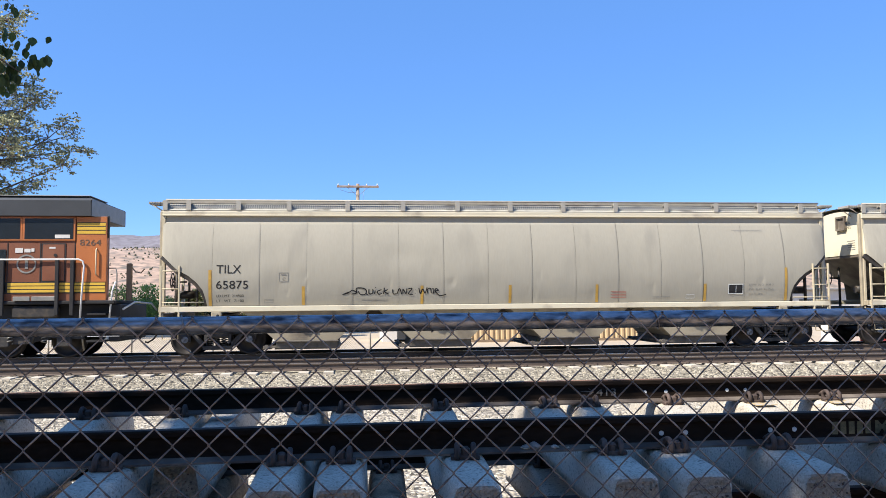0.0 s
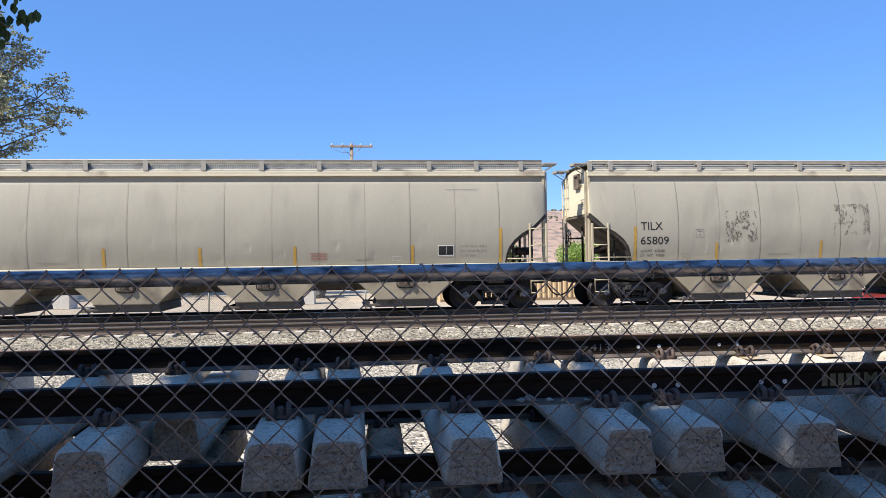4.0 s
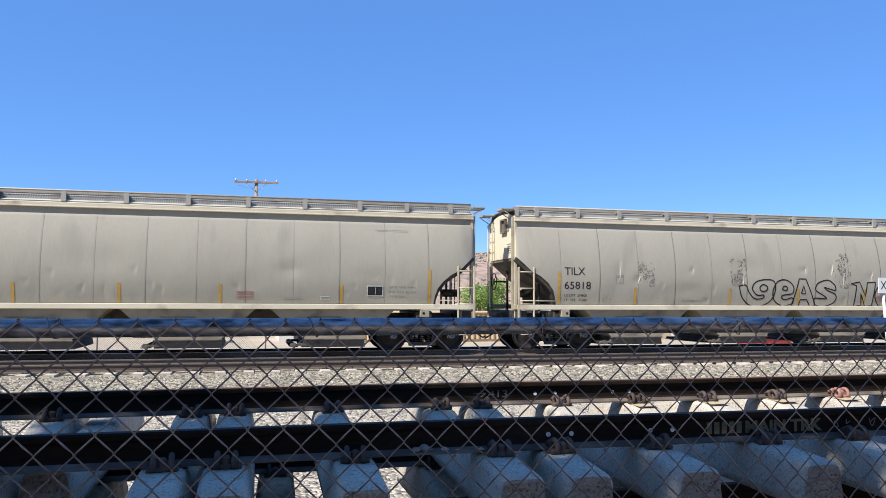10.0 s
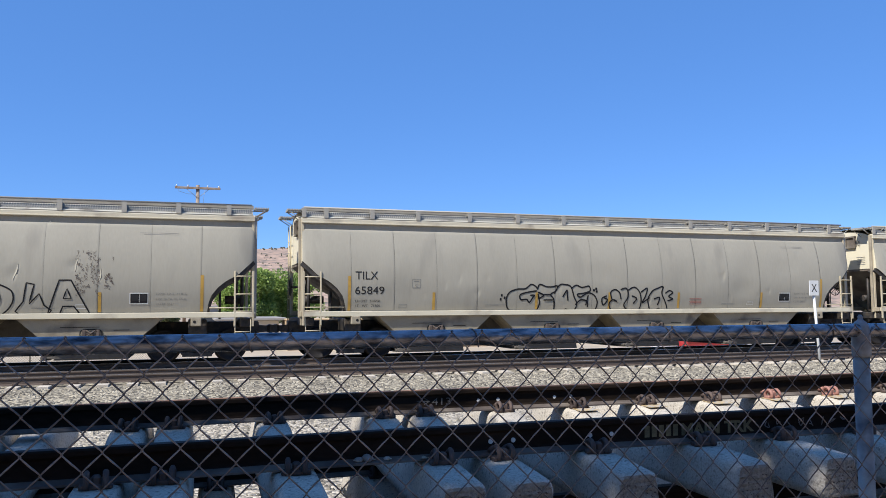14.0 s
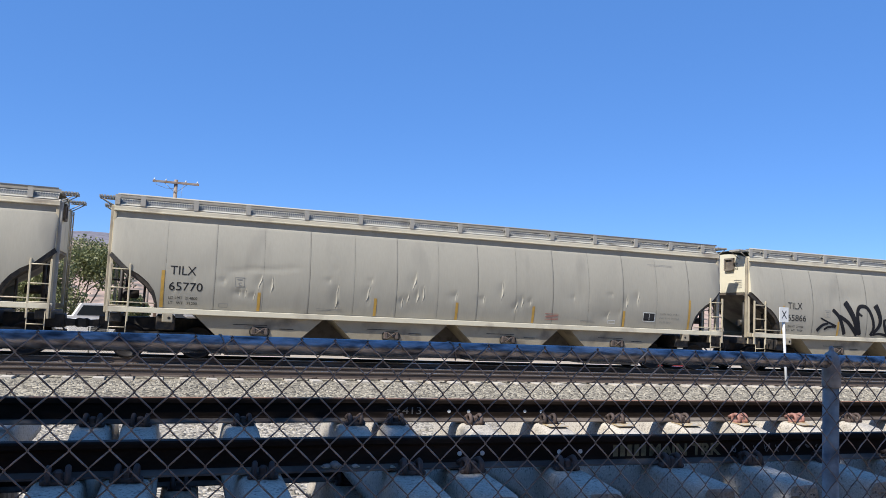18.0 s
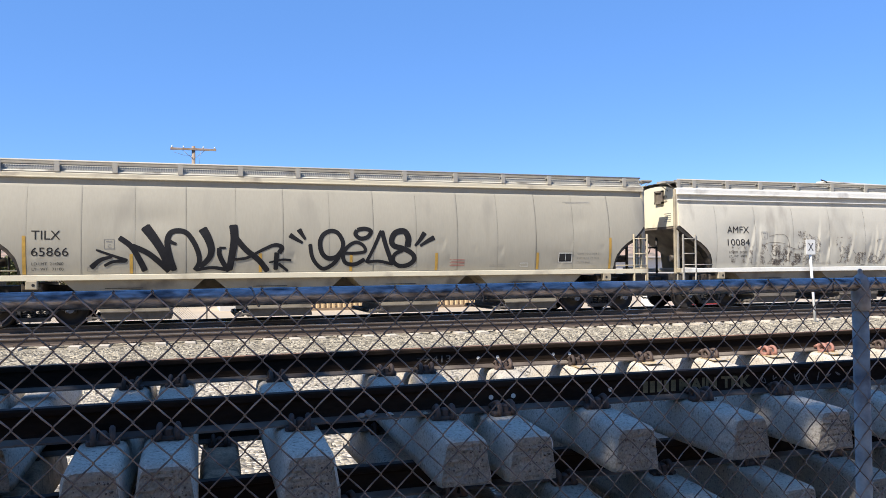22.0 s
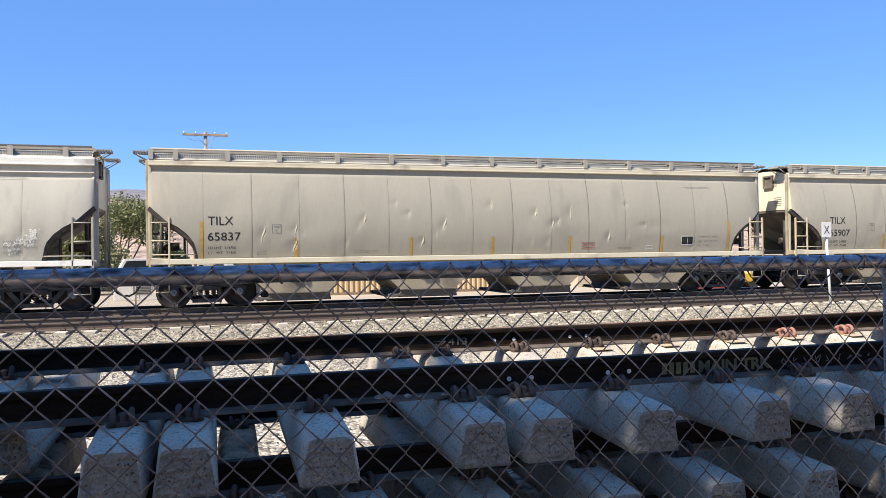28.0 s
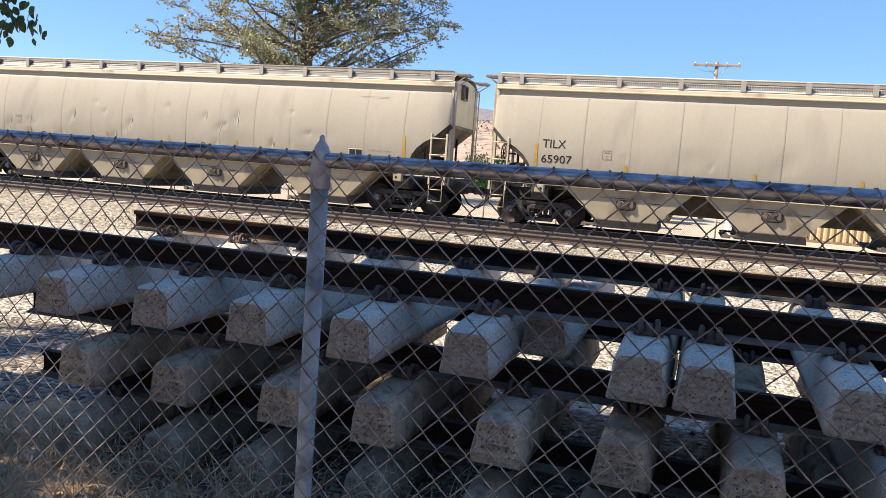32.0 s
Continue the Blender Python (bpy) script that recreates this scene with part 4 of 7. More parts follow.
def roof_shell(length):
    """The roof with its steep outer slopes under the walkways."""
    a = [(1.36, 4.15), (1.30, 4.19), (1.09, 4.39), (0.9, 4.41), (0.4, 4.43), (-0.4, 4.43), (-0.9, 4.41), (-1.09, 4.39), (-1.30, 4.19), (-1.36, 4.15)]
    return Geo().loft([[(x, y, z) for y, z in a] for x in (0.03, length * 0.25, length * 0.5, length * 0.75, length - 0.03)], False)


def roof_hatch(length):
    g = Geo()
    for s in (0.6, length / 2 + 0.05):
        g.box(s, s + length / 2 - 0.65, -0.32, 0.32, 4.43, 4.50, 0.03)
    return g


CAR_Y = 24.0
CARS, WHEELS = [], []


def hopper_car(index, mark, number, weights, seed, length=19.94, white=False, dent_count=18, dent_depth=0.030, known=()):
    skin_mat, trim, frame_mat = ("white_car", "white_trim", "grey_rail") if white else ("hopper", "sill", "cream")
    label = "dented dirty white covered hopper wagon with scraped side" if white else "weathered grey-cream covered hopper wagon with ochre side marks"
    car = thing("hopper_wagon", label, "freight wagon", "wagons of the train")
    dent = dents(seed, length, dent_count, dent_depth, known)
    edges = [0.0, 1.41] + [1.41 + (length - 2.82) * k / 13 for k in range(1, 14)] + [length]
    if white:
        edges = [0.0] + [1.40 + 1.64 * k for k in range(11)] + [length]
    for k, (a, b) in enumerate(zip(edges, edges[1:])):
        part("side_panel", side_panel(a, b, length, dent, 0.003 if white else 0.006 if k % 2 else 0.0022, 3.58 if white else TOP), skin_mat, car)
    for x, z, sx, sz, d, lean in dent[:len(known)]:
        if sx < 0.2 and not white:
            part("crease", crease(x, z, sz * 1.2, lean, length, dent, min(0.036, 0.24 * sz)), skin_mat, car)
    key = (length, white)
    # brown-grey sheet added behind the panels so that their gaps look dark
    body = Geo()
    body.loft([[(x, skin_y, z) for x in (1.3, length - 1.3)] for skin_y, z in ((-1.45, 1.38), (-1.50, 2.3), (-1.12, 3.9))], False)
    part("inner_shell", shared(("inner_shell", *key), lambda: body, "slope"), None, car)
    far = Geo().loft([[(x, -side_y(x, z, length), z) for x in (0.0, 0.5, 1.0, length - 1.0, length - 0.5, length)] for z in (2.9, 3.3, 3.97)], False, False, True)
    far.loft([[(x, -side_y(x, z, length), z) for x in (1.25, length - 1.25)] for z in (1.40, 2.0, 2.5, 2.9)], False, False, True)
    part("far_side", shared(("far_side", *key), lambda: far, skin_mat), None, car)
    part("roof", shared(("roof", *key), lambda: roof_shell(length), "roof_steel"), None, car)
    part("hatch_cover", shared(("hatch_cover", *key), lambda: roof_hatch(length), frame_mat), None, car)
    for s in (-1, 1):
        low, out = (3.93, 1.42) if white else (3.985, 1.372)
        rim = lambda: Geo().extrude_x([(s * 1.20, low), (s * (out - 0.01), low), (s * out, low + 0.01), (s * out, low + 0.035), (s * (out - 0.02), low + 0.04), (s * (out - 0.015), 4.11), (s * (out - 0.04), 4.16), (s * 1.20, 4.165)][::s], -0.02, length + 0.02)
        part("top_rim", shared(("top_rim", s, *key), rim, trim), None, car, "bright painted top rim")
        neck, foot = (1.325, 3.52) if white else (1.29, TOP - 0.05)
        part("eave_band", shared(("eave_band", s, *key), lambda: Geo().box(0.0, length, min(s * 1.2, s * neck), max(s * 1.2, s * neck), foot, low + 0.01), skin_mat), None, car, "recessed band under the top rim")
        if white:
            part("eave_rib", shared(("eave_rib", s, *key), lambda: Geo().box(0.0, length, min(s * 1.32, s * 1.375), max(s * 1.32, s * 1.375), 3.735, 3.765), trim), None, car, "thin rib along the recessed band")
        part("side_sill", shared(("side_sill", s, *key), lambda: Geo().box(0.0, length, min(s * 1.50, s * 1.62), max(s * 1.50, s * 1.62), 1.25, 1.40, 0.012), trim), None, car, "bright painted side sill")
        part("running_board", shared(("running_board", s, *key), lambda: running_board(length, s * 1.0), "grey_rail"), None, car, "grey steel grating walkway")
        part("edge_rail", shared(("edge_rail", s, *key), lambda: Geo().tube([(0.05, s * 1.27, 4.45), (length - 0.05, s * 1.27, 4.45)], 0.028, 6), "grey_rail"), None, car)
    tagged(part("grating", shared(("grating", *key), lambda: roof_grating(length), "galv"), None, car), kind="stuff")
    bm = shared(("bracket", white), lambda: Geo().extrude_y([(-0.065, 4.15), (0.065, 4.15), (0.065, 4.43), (-0.065, 4.43)], -1.37, -1.34).extrude_x([(-1.34, 4.17), (-1.34, 4.40), (-1.12, 4.40)], -0.012, 0.012).extrude_y([(-0.05, 4.34), (0.05, 4.34), (0.05, 4.375), (-0.05, 4.375)], -1.30, -0.85), "grey_rail")
    for x in (0.05, 0.70, 2.09, 3.52, 5.2, 6.82, 8.44, 10.03, 11.65, 13.28, 14.88, 16.48, 17.89, 19.24):
        part("bracket", bm, None, car).location = (x * length / 19.94, 0, 0)
    for k, cx in enumerate((4.03, 7.9, 11.75, 15.6)):
        cx = cx * length / 19.94 + (0.15 if k == 3 else 0)
        bay = part("hopper_bay", shared(("hopper_bay", k, *key), lambda: hopper_bay(cx), "slope" if white else "bay"), None, car, "tapered discharge bay")
        part("outlet_gate", shared(("outlet_gate", k, *key), lambda: gate(cx), "gate"), None, bay)
        part("latch", shared(("latch", k, *key), lambda: bay_latch(cx), "rust_chip"), None, bay, "rusty vibrator bracket")
        part("hatch_plate", shared(("hatch_plate", k, *key), lambda: bay_hatch(cx), "black"), None, bay)
    part("centre_sill", shared(("centre_sill", *key), lambda: Geo().box(2.6, length - 2.6, -0.45, 0.45, 0.64, 1.30, 0.02), "gate"), None, car, "dark centre sill under the bays")
    for e in (0, 1):
        at_end = lambda f: (lambda: flip_x(f(), length)) if e else f
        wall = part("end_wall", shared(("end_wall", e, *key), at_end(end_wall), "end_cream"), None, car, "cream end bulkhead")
        if not e:
            for words, zz, size in ((mark, 3.86, 0.13), (number, 3.70, 0.13)):
                vs, fs = letters(words, size, 0.36)
                part("end_stencil", Geo().put([(-0.006, -0.75 - a + 0.36, zz + b) for a, b in vs], [q[::-1] for q in fs]), "black", wall, "small black stencil")
            for k in range(5):
                part("stencil_line", Geo().box(-0.008, -0.002, -0.95, -0.55 - 0.04 * (k % 2), 3.02 + 0.07 * k, 3.04 + 0.07 * k), "faded", wall)
        part("slope_sheet", shared(("slope_sheet", e, *key), at_end(slope_sheet), "slope"), None, car, "dusty sloping floor sheet")
        # dark steel colour here stands in for shade under the floor sheet
        part("cut_edge", shared(("cut_edge", e, *key), at_end(cut_edge), "steel"), None, car, "floor sheet's edge, coloured dark for its shaded underside")
        part("end_gear", shared(("end_gear", e, *key), at_end(end_gear), "steel"), None, car, "dark coupler and brake gear")
        part("ladder", shared(("ladder", e, *key), at_end(ladder), frame_mat), None, car)
        part("vent_frame", shared(("vent_frame", e, *key), at_end(end_box), "slope"), None, wall, "dark framed vent")
        # right-end post gets a greyer colour for the shade it stands in
        part("corner_post", shared(("corner_post", e, *key), at_end(corner_post), "grey_rail" if e else "bay"), None, car)
        part("end_ladder", shared(("end_ladder", e, *key), at_end(end_ladder), frame_mat), None, car)
        for ya, yb in ((-1.28, -0.75), (0.75, 1.28)):
            board = part("end_board", shared(("end_board", e, ya, *key), at_end(lambda: end_board(ya, yb)), "grey_rail"), None, car)
            for k in range(5):
                slat = part("slat", shared(("slat", ya), lambda: Geo().box(0, 0.045, ya, yb, 4.361, 4.40), "grey_rail"), None, board)
                slat.location = (length + 0.03 + 0.075 * k if e else -0.38 + 0.075 * k, 0, 0)
        part("jacking_pad", shared(("jacking_pad", e, *key), at_end(lambda: Geo().box(1.40, 1.68, -1.63, -1.45, 1.02, 1.26, 0.02)), "bay"), None, car)
        part("pad_hole", shared(("pad_hole", e, *key), at_end(lambda: Geo().disc_y(1.58, -1.636, -1.60, 1.14, 0.04, 12)), "black"), None, car)
        if not e:
            part("brake_wheel", shared(("brake_wheel", e, *key), brake_wheel, "steel"), None, car)
        cx = length - 1.49 if e else 1.49
        tr = part("truck", shared(("truck",), truck_frame, "truck"), None, car, "cast steel truck frame")
        tr.location = (cx, 0, 0)
        for sy in (-1.02, 1.02):
            for sx in (-0.19, 0.0, 0.19):
                part("spring", shared(("spring",), spring, "truck"), None, tr).location = (sx, sy, 0)
        for d in (-0.9, 0.9):
            w = part("wheelset", shared(("wheelset",), wheelset, "wheel"), None, tr)
            WHEELS.append((w, d, 0.457))
            for s in (-1, 1):
                c = part("bearing_cap", shared(("bearing_cap", s), lambda: end_cap(s), "cap"), None, tr, "grey bearing end cap")
                WHEELS.append((c, d, 0.457))
    put = lambda name, flat, x, z, m, label="", lift=0.006: part(name, on_side(flat, x, z, length, dent, lift + (0.004 if white else 0.001)), m, car, label)
    if not white:
        for x, z1 in ((1.31, 2.43), (3.9, 1.95), (7.3, 1.95), (9.9, 1.95), (12.53, 1.95), (15.9, 1.95), (18.5, 2.43)):
            put("reflector", rect(0, 0.085, 0, z1 - 1.42), x, 1.42, "yellow", "ochre vertical reflector strip")
        put("black_panel", rect(0, 0.42, 0, 0.25), 16.71, 1.66, "black", "black consolidated stencil panel", 0.007)
        for q in (rect(0.03, 0.20, 0.05, 0.22), rect(0.235, 0.39, 0.05, 0.22)):
            put("panel_mark", q, 16.71, 1.66, "engine_black", "", 0.010)
        put("panel_mark", rect(0.212, 0.224, 0.02, 0.23), 16.71, 1.66, "white", "", 0.013)
        put("panel_border", ribbon([(-0.018, -0.018), (0.438, -0.018), (0.438, 0.268), (-0.018, 0.268), (-0.018, -0.018)], 0.026, False), 16.71, 1.66, "white", "", 0.010)
    size = 0.345
    put("reporting_mark", letters(mark, size, 0.92 if white else 0.68), 1.84 if white else 1.53, 2.60 if white else 2.33, "black", "black stencilled reporting mark")
    put("car_number", letters(number, 0.325, 0.93 if white else 0.88), 1.83 if white else 1.52, 2.17 if white else 1.90, "black", "black stencilled car number")
    for text, z in zip(weights, (1.66, 1.52)):
        put("weight_stencil", letters(text, 0.105, 0.75), 1.9 if white else 1.53, z + (0.24 if white else 0), "black", "black stencilled weight")
    sz = 2.40 if white else 2.09
    put("stencil_box", ribbon([(0, 0), (0.25, 0), (0.25, 0.25), (0, 0.25), (0, 0)], 0.018, False), 3.27, sz, "faded", "stencilled square mark")
    put("stencil_letter", letters("C", 0.13), 3.36, sz + 0.03, "faded")
    put("stencil_bar", rect(0.05, 0.2, 0.18, 0.205), 3.27, sz, "faded")
    put("plate_frame", ribbon([(0, 0), (0.24, 0), (0.24, 0.1), (0, 0.1), (0, 0)], 0.014, False), 2.86, 1.49, "faded", "small stencilled plate")
    put("plate_frame", ribbon([(0, 0), (0.26, 0), (0.26, 0.1), (0, 0.1), (0, 0)], 0.014, False), 15.35, 1.52, "white", "small white stencilled plate")
    for z in (1.52, 1.56):
        put("stencil_line", rect(0, 0.75, 0, 0.012), 5.6, z, "faded")
        put("stencil_line", rect(0, 0.55, 0, 0.012), 14.3, z, "faded")
    for k in range(5):
        put("red_stencil", rect(0.04 * (k % 2), 0.48, 0, 0.018), 13.0, 1.55 + 0.045 * k, "red")
    for k, words in enumerate(("EXW 10-2  H 8-3", "EW  8-10  H 15-0", "CU FT 5841")):
        put("size_stencil", letters(words, 0.085, (0.78, 0.78, 0.45)[k]), 17.35, 1.88 - 0.14 * k, "faded")
    put("stencil_line", rect(0, 1.0, 0, 0.007), 16.9, 3.58, "faded")
    put("stencil_line", rect(0.1, 1.0, 0, 0.007), 16.9, 3.54, "faded")
    CARS.append((car, index * 21.31 - (0.43 if index > 8 else 0)))
    return car, length, dent


C6_DENTS = [(3.3, 2.51, -0.06), (3.65, 2.60, -0.06), (4.05, 2.61, -0.06), (4.45, 2.63, -0.06), (4.85, 2.70, -0.06), (3.0, 2.23, 0.08), (3.42, 1.92, 0.1), (3.57, 1.9, 0.12), (3.81, 1.83, 0.1), (3.96, 2.24, 0.2), (4.29, 2.18, 0.2), (5.96, 2.4, 0.06), (6.18, 1.95, 0.32), (7.11, 2.08, 0.2), (7.23, 2.47, 0.06), (8.55, 2.5, 0.25), (8.18, 1.88, 0.14),
            (8.35, 1.97, 0.14), (8.66, 2.07, 0.2), (8.84, 2.17, 0.2), (9.91, 2.14, 0.12), (10.84, 2.09, 0.12), (11.46, 2.39, 0.28), (11.96, 1.88, 0.16), (12.17, 2.07, 0.2), (12.47, 2.08, 0.1), (14.05, 2.29, 0.06), (15.48, 2.47, 0.05), (16.03, 2.25, 0.2), (16.47, 2.37, 0.22), (15.36, 1.75, 0.12)]
C8_DENTS = [(x, 1.6 + 0.25 * h, 0.3 * h + 0.1) for x, h in ((2.85, 2.4), (3.19, 2.2), (3.83, 2.0), (4.44, 1.6), (5.18, 1.6), (5.78, 2.4), (6.27, 1.4), (7.26, 1.5), (8.18, 1.6), (8.44, 2.0), (8.61, 1.6), (9.01, 1.4), (11.26, 1.0), (11.57, 2.6), (11.85, 1.6), (12.8, 1.6), (14.86, 1.8), (15.6, 1.5), (16.4, 1.2))]
C9_DENTS = [(5.94, 2.5, 0.16), (6.91, 2.98, 0.06), (7.3, 2.65, 0.09), (7.71, 1.83, 0.16), (8.39, 2.32, 0.2), (9.93, 2.94, 0.12), (11.41, 2.69, 0.14), (11.98, 2.31, 0.16), (12.2, 2.42, 0.1), (12.63, 2.7, 0.2), (13.98, 1.91, 0.16), (14.66, 2.97, 0.05), (15.32, 2.3, 0.06), (3.03, 2.08, 0.22), (3.94, 2.2, 0.14), (3.92, 1.75, 0.2)]
C4_DENTS = [(10.25, 2.59, 0.1), (11.3, 2.61, 0.2), (11.74, 2.25, 0.22), (12.89, 2.39, 0.16), (13.94, 2.47, 0.2), (14.66, 3.83, 0.07), (15.36, 2.68, 0.14), (15.96, 2.43, 0.16), (3.42, 2.47, 0.3), (4.07, 2.21, 0.16), (6.0, 2.52, 0.1), (6.55, 1.56, 0.05), (7.85, 2.2, 0.18)]
c0 = hopper_car(0, "TILX", "65875", ("LD LMT  214900", "LT   WT   71100"), 100)
c1 = hopper_car(1, "TILX", "65773", ("LD LMT  214900", "LT   WT   71100"), 101, dent_count=14)
c2 = hopper_car(2, "TILX", "65809", ("LD LMT  215000", "LT   WT   71000"), 102)
c3 = hopper_car(3, "TILX", "65905", ("LD LMT  214800", "LT   WT   71200"), 103, dent_count=22)
c4 = hopper_car(4, "TILX", "65818", ("LD LMT  214800", "LT   WT   71200"), 104, dent_count=8, known=C4_DENTS)
c5 = hopper_car(5, "TILX", "65849", ("LD LMT  214700", "LT   WT   71300"), 105, dent_count=16)
c6 = hopper_car(6, "TILX", "65770", ("LD LMT  214800", "LT   WT   71200"), 106, dent_count=6, known=C6_DENTS)
c7 = hopper_car(7, "TILX", "65866", ("LD LMT  214900", "LT   WT   71100"), 107, dent_count=16)
c8 = hopper_car(8, "AMFX", "10084", ("LD LMT  217200", "LT   WT   68800"), 108, 19.5, True, 70, 0.034, known=C8_DENTS)
c9 = hopper_car(9, "TILX", "65837", ("LD LMT  214700", "LT   WT   71300"), 109, dent_count=10, known=C9_DENTS)
c10 = hopper_car(10, "TILX", "65907", ("LD LMT  214900", "LT   WT   71100"), 110, dent_count=20)

# graffiti and scrapes
BLOCK = {}
BLOCK["N"] = [[(0.0, 0.93), (0.34, 1.0), (0.60, 0.42), (0.66, 0.98), (1.0, 1.0), (0.90, 0.04), (0.62, 0.0), (0.40, 0.55), (0.46, 0.05), (0.16, 0.0), (0.22, 0.85), (0.0, 0.93)]]
BLOCK["L"] = [[(0.30, 1.0), (0.52, 0.95), (0.38, 0.34), (0.66, 0.66), (0.80, 0.30), (1.0, 0.14), (0.90, 0.0), (0.12, 0.0), (0.0, 0.12), (0.22, 0.42), (0.30, 1.0)]]
BLOCK["A"] = [[(0.0, 0.04), (0.27, 1.0), (0.55, 1.0), (1.0, 0.06), (0.80, 0.0), (0.62, 0.26), (0.36, 0.26), (0.27, 0.0), (0.0, 0.04)], [(0.37, 0.48), (0.56, 0.47), (0.46, 0.76), (0.37, 0.48)]]
ROUND = {}
ROUND["O"] = [[(0.5, 1.0), (0.1, 0.8), (0.0, 0.42), (0.25, 0.04), (0.65, 0.0), (0.97, 0.35), (0.95, 0.75), (0.5, 1.0)], [(0.5, 0.72), (0.36, 0.6), (0.34, 0.38), (0.52, 0.28), (0.64, 0.45), (0.62, 0.66), (0.5, 0.72)]]
ROUND["S"] = [[(0.95, 0.80), (0.62, 1.0), (0.15, 0.88), (0.05, 0.62), (0.42, 0.42), (0.58, 0.30), (0.30, 0.30), (0.0, 0.30), (0.08, 0.06), (0.5, 0.0), (0.95, 0.16), (1.0, 0.44), (0.62, 0.60), (0.45, 0.72), (0.72, 0.66), (0.98, 0.62), (0.95, 0.80)]]
ROUND["g"] = [[(0.0, 0.75), (0.08, 0.35), (0.3, 0.05), (0.6, 0.0), (0.88, 0.2), (1.0, 0.6), (0.95, 0.95), (0.7, 1.0), (0.45, 0.9), (0.36, 0.65), (0.5, 0.42), (0.68, 0.42), (0.66, 0.30), (0.45, 0.28), (0.28, 0.5), (0.18, 0.78), (0.0, 0.75)],
              [(0.56, 0.72), (0.66, 0.82), (0.78, 0.72), (0.74, 0.58), (0.6, 0.58), (0.56, 0.72)]]
ROUND["e"] = [[(0.5, 0.0), (0.12, 0.2), (0.0, 0.55), (0.2, 0.92), (0.6, 1.0), (0.95, 0.8), (0.95, 0.5), (0.5, 0.42), (0.45, 0.32), (0.6, 0.25), (0.95, 0.32), (0.98, 0.1), (0.5, 0.0)], [(0.45, 0.62), (0.5, 0.75), (0.65, 0.75), (0.66, 0.62), (0.45, 0.62)]]


def spray(which, form, ch, x0, x1, z0, z1, stroke, curved=True, label="black sprayed graffiti letter"):
    """One sprayed letter, fitted into its box on the side of a wagon."""
    car, length, dent = which
    g = Geo()
    for k, s in enumerate(form[ch]):
        pts = [(x0 + a * (x1 - x0), z0 + b * (z1 - z0)) for a, b in s]
        if not curved:
            fine = []
            for p, q in zip(pts, pts[1:]):
                n = max(1, int(math.hypot(q[0] - p[0], q[1] - p[1]) / 0.12))
                fine += [(p[0] + (q[0] - p[0]) * i / n, p[1] + (q[1] - p[1]) * i / n) for i in range(n)]
            pts = fine + [pts[-1]]
        q = on_side(ribbon(pts, stroke, curved), 0, 0, length, dent, 0.008 + 0.002 * k)
        g.put(q.v, q.f)
    part("graffiti_letter", g, "spray", car, label)


def sprayed(which, name, label, strokes):
    """One sprayed letter or mark of several strokes, each with its width at the start and at the end."""
    car, length, dent = which
    g = Geo()
    for k, (w0, w1, pts) in enumerate(strokes):
        path = curve_points(pts, 8)
        vs, fs = ribbon(path, 1.0, False)
        n = len(path)
        flat = []
        for i, q in enumerate(path):
            w = w0 + (w1 - w0) * i / (n - 1)
            for a in vs[2 * i:2 * i + 2]:
                flat.append(tuple(q + (Vector(a) - q) * w))
        low = [(x, max(z, 1.41)) for x, z in flat]
        q = on_side((low, fs), 0, 0, length, dent, 0.008 + 0.002 * k)
        g.put(q.v, q.f)
    part(name, g, "spray", car, label)


for ch, xa, xb, za, zb in (("N", 12.03, 13.02, 1.38, 2.22), ("L", 13.94, 14.78, 1.36, 2.2), ("A", 14.69, 15.70, 1.34, 2.27), ("A", 9.71, 10.64, 1.36, 2.30)):
    spray(c4, BLOCK, ch, xa, xb, za, zb, 0.038, False, "black outlined graffiti letter")
for ch, xa, xb, za, zb in (("S", 10.58, 11.42, 1.38, 2.27), ("O", 13.02, 13.89, 1.36, 2.2)):
    spray(c4, ROUND, ch, xa, xb, za, zb, 0.038, True, "black outlined graffiti letter")
for ch, xa, xb, za, zb in (("g", 7.80, 8.95, 1.50, 2.12), ("e", 9.08, 9.66, 1.50, 2.12)):
    spray(c4, ROUND, ch, xa - 0.12, xb + 0.1, za - 0.12, zb + 0.14, 0.038, True, "black outlined graffiti letter")
sprayed(c7, "graffiti_mark", "black sprayed arrow", [(0.054, 0.090, [(3.07, 2.06), (3.49, 1.9), (3.85, 1.77)]), (0.143, 0.072, [(2.94, 1.58), (3.18, 1.79), (3.46, 1.87)]), (0.072, 0.090, [(3.27, 1.63), (3.48, 1.74), (3.82, 1.76)])])
sprayed(c7, "graffiti_letter", "bold black sprayed graffiti letter", [(0.143, 0.161, [(3.64, 2.39), (3.94, 2.15), (4.16, 1.77), (4.29, 1.48)]), (0.143, 0.161, [(3.95, 2.17), (4.36, 1.97), (4.69, 1.69), (4.91, 1.47)]), (0.269, 0.179, [(4.28, 2.7), (4.51, 2.38), (4.74, 1.99), (4.92, 1.5)])])
sprayed(c7, "graffiti_letter", "bold black sprayed graffiti letter", [(0.161, 0.125, [(5.04, 1.48), (4.91, 1.92), (4.86, 2.3), (4.96, 2.53), (5.18, 2.58), (5.38, 2.5), (5.57, 2.22), (5.68, 1.91), (5.68, 1.68), (5.57, 1.49)]), (0.125, 0.072, [(4.88, 2.33), (4.97, 2.26), (5.1, 2.21)])])
sprayed(c7, "graffiti_letter", "bold black sprayed graffiti letter", [(0.251, 0.125, [(5.77, 2.65), (5.92, 2.38), (6.01, 2.07), (5.95, 1.83), (5.71, 1.57)]), (0.072, 0.107, [(5.59, 1.49), (6.02, 1.56), (6.43, 1.5)])])
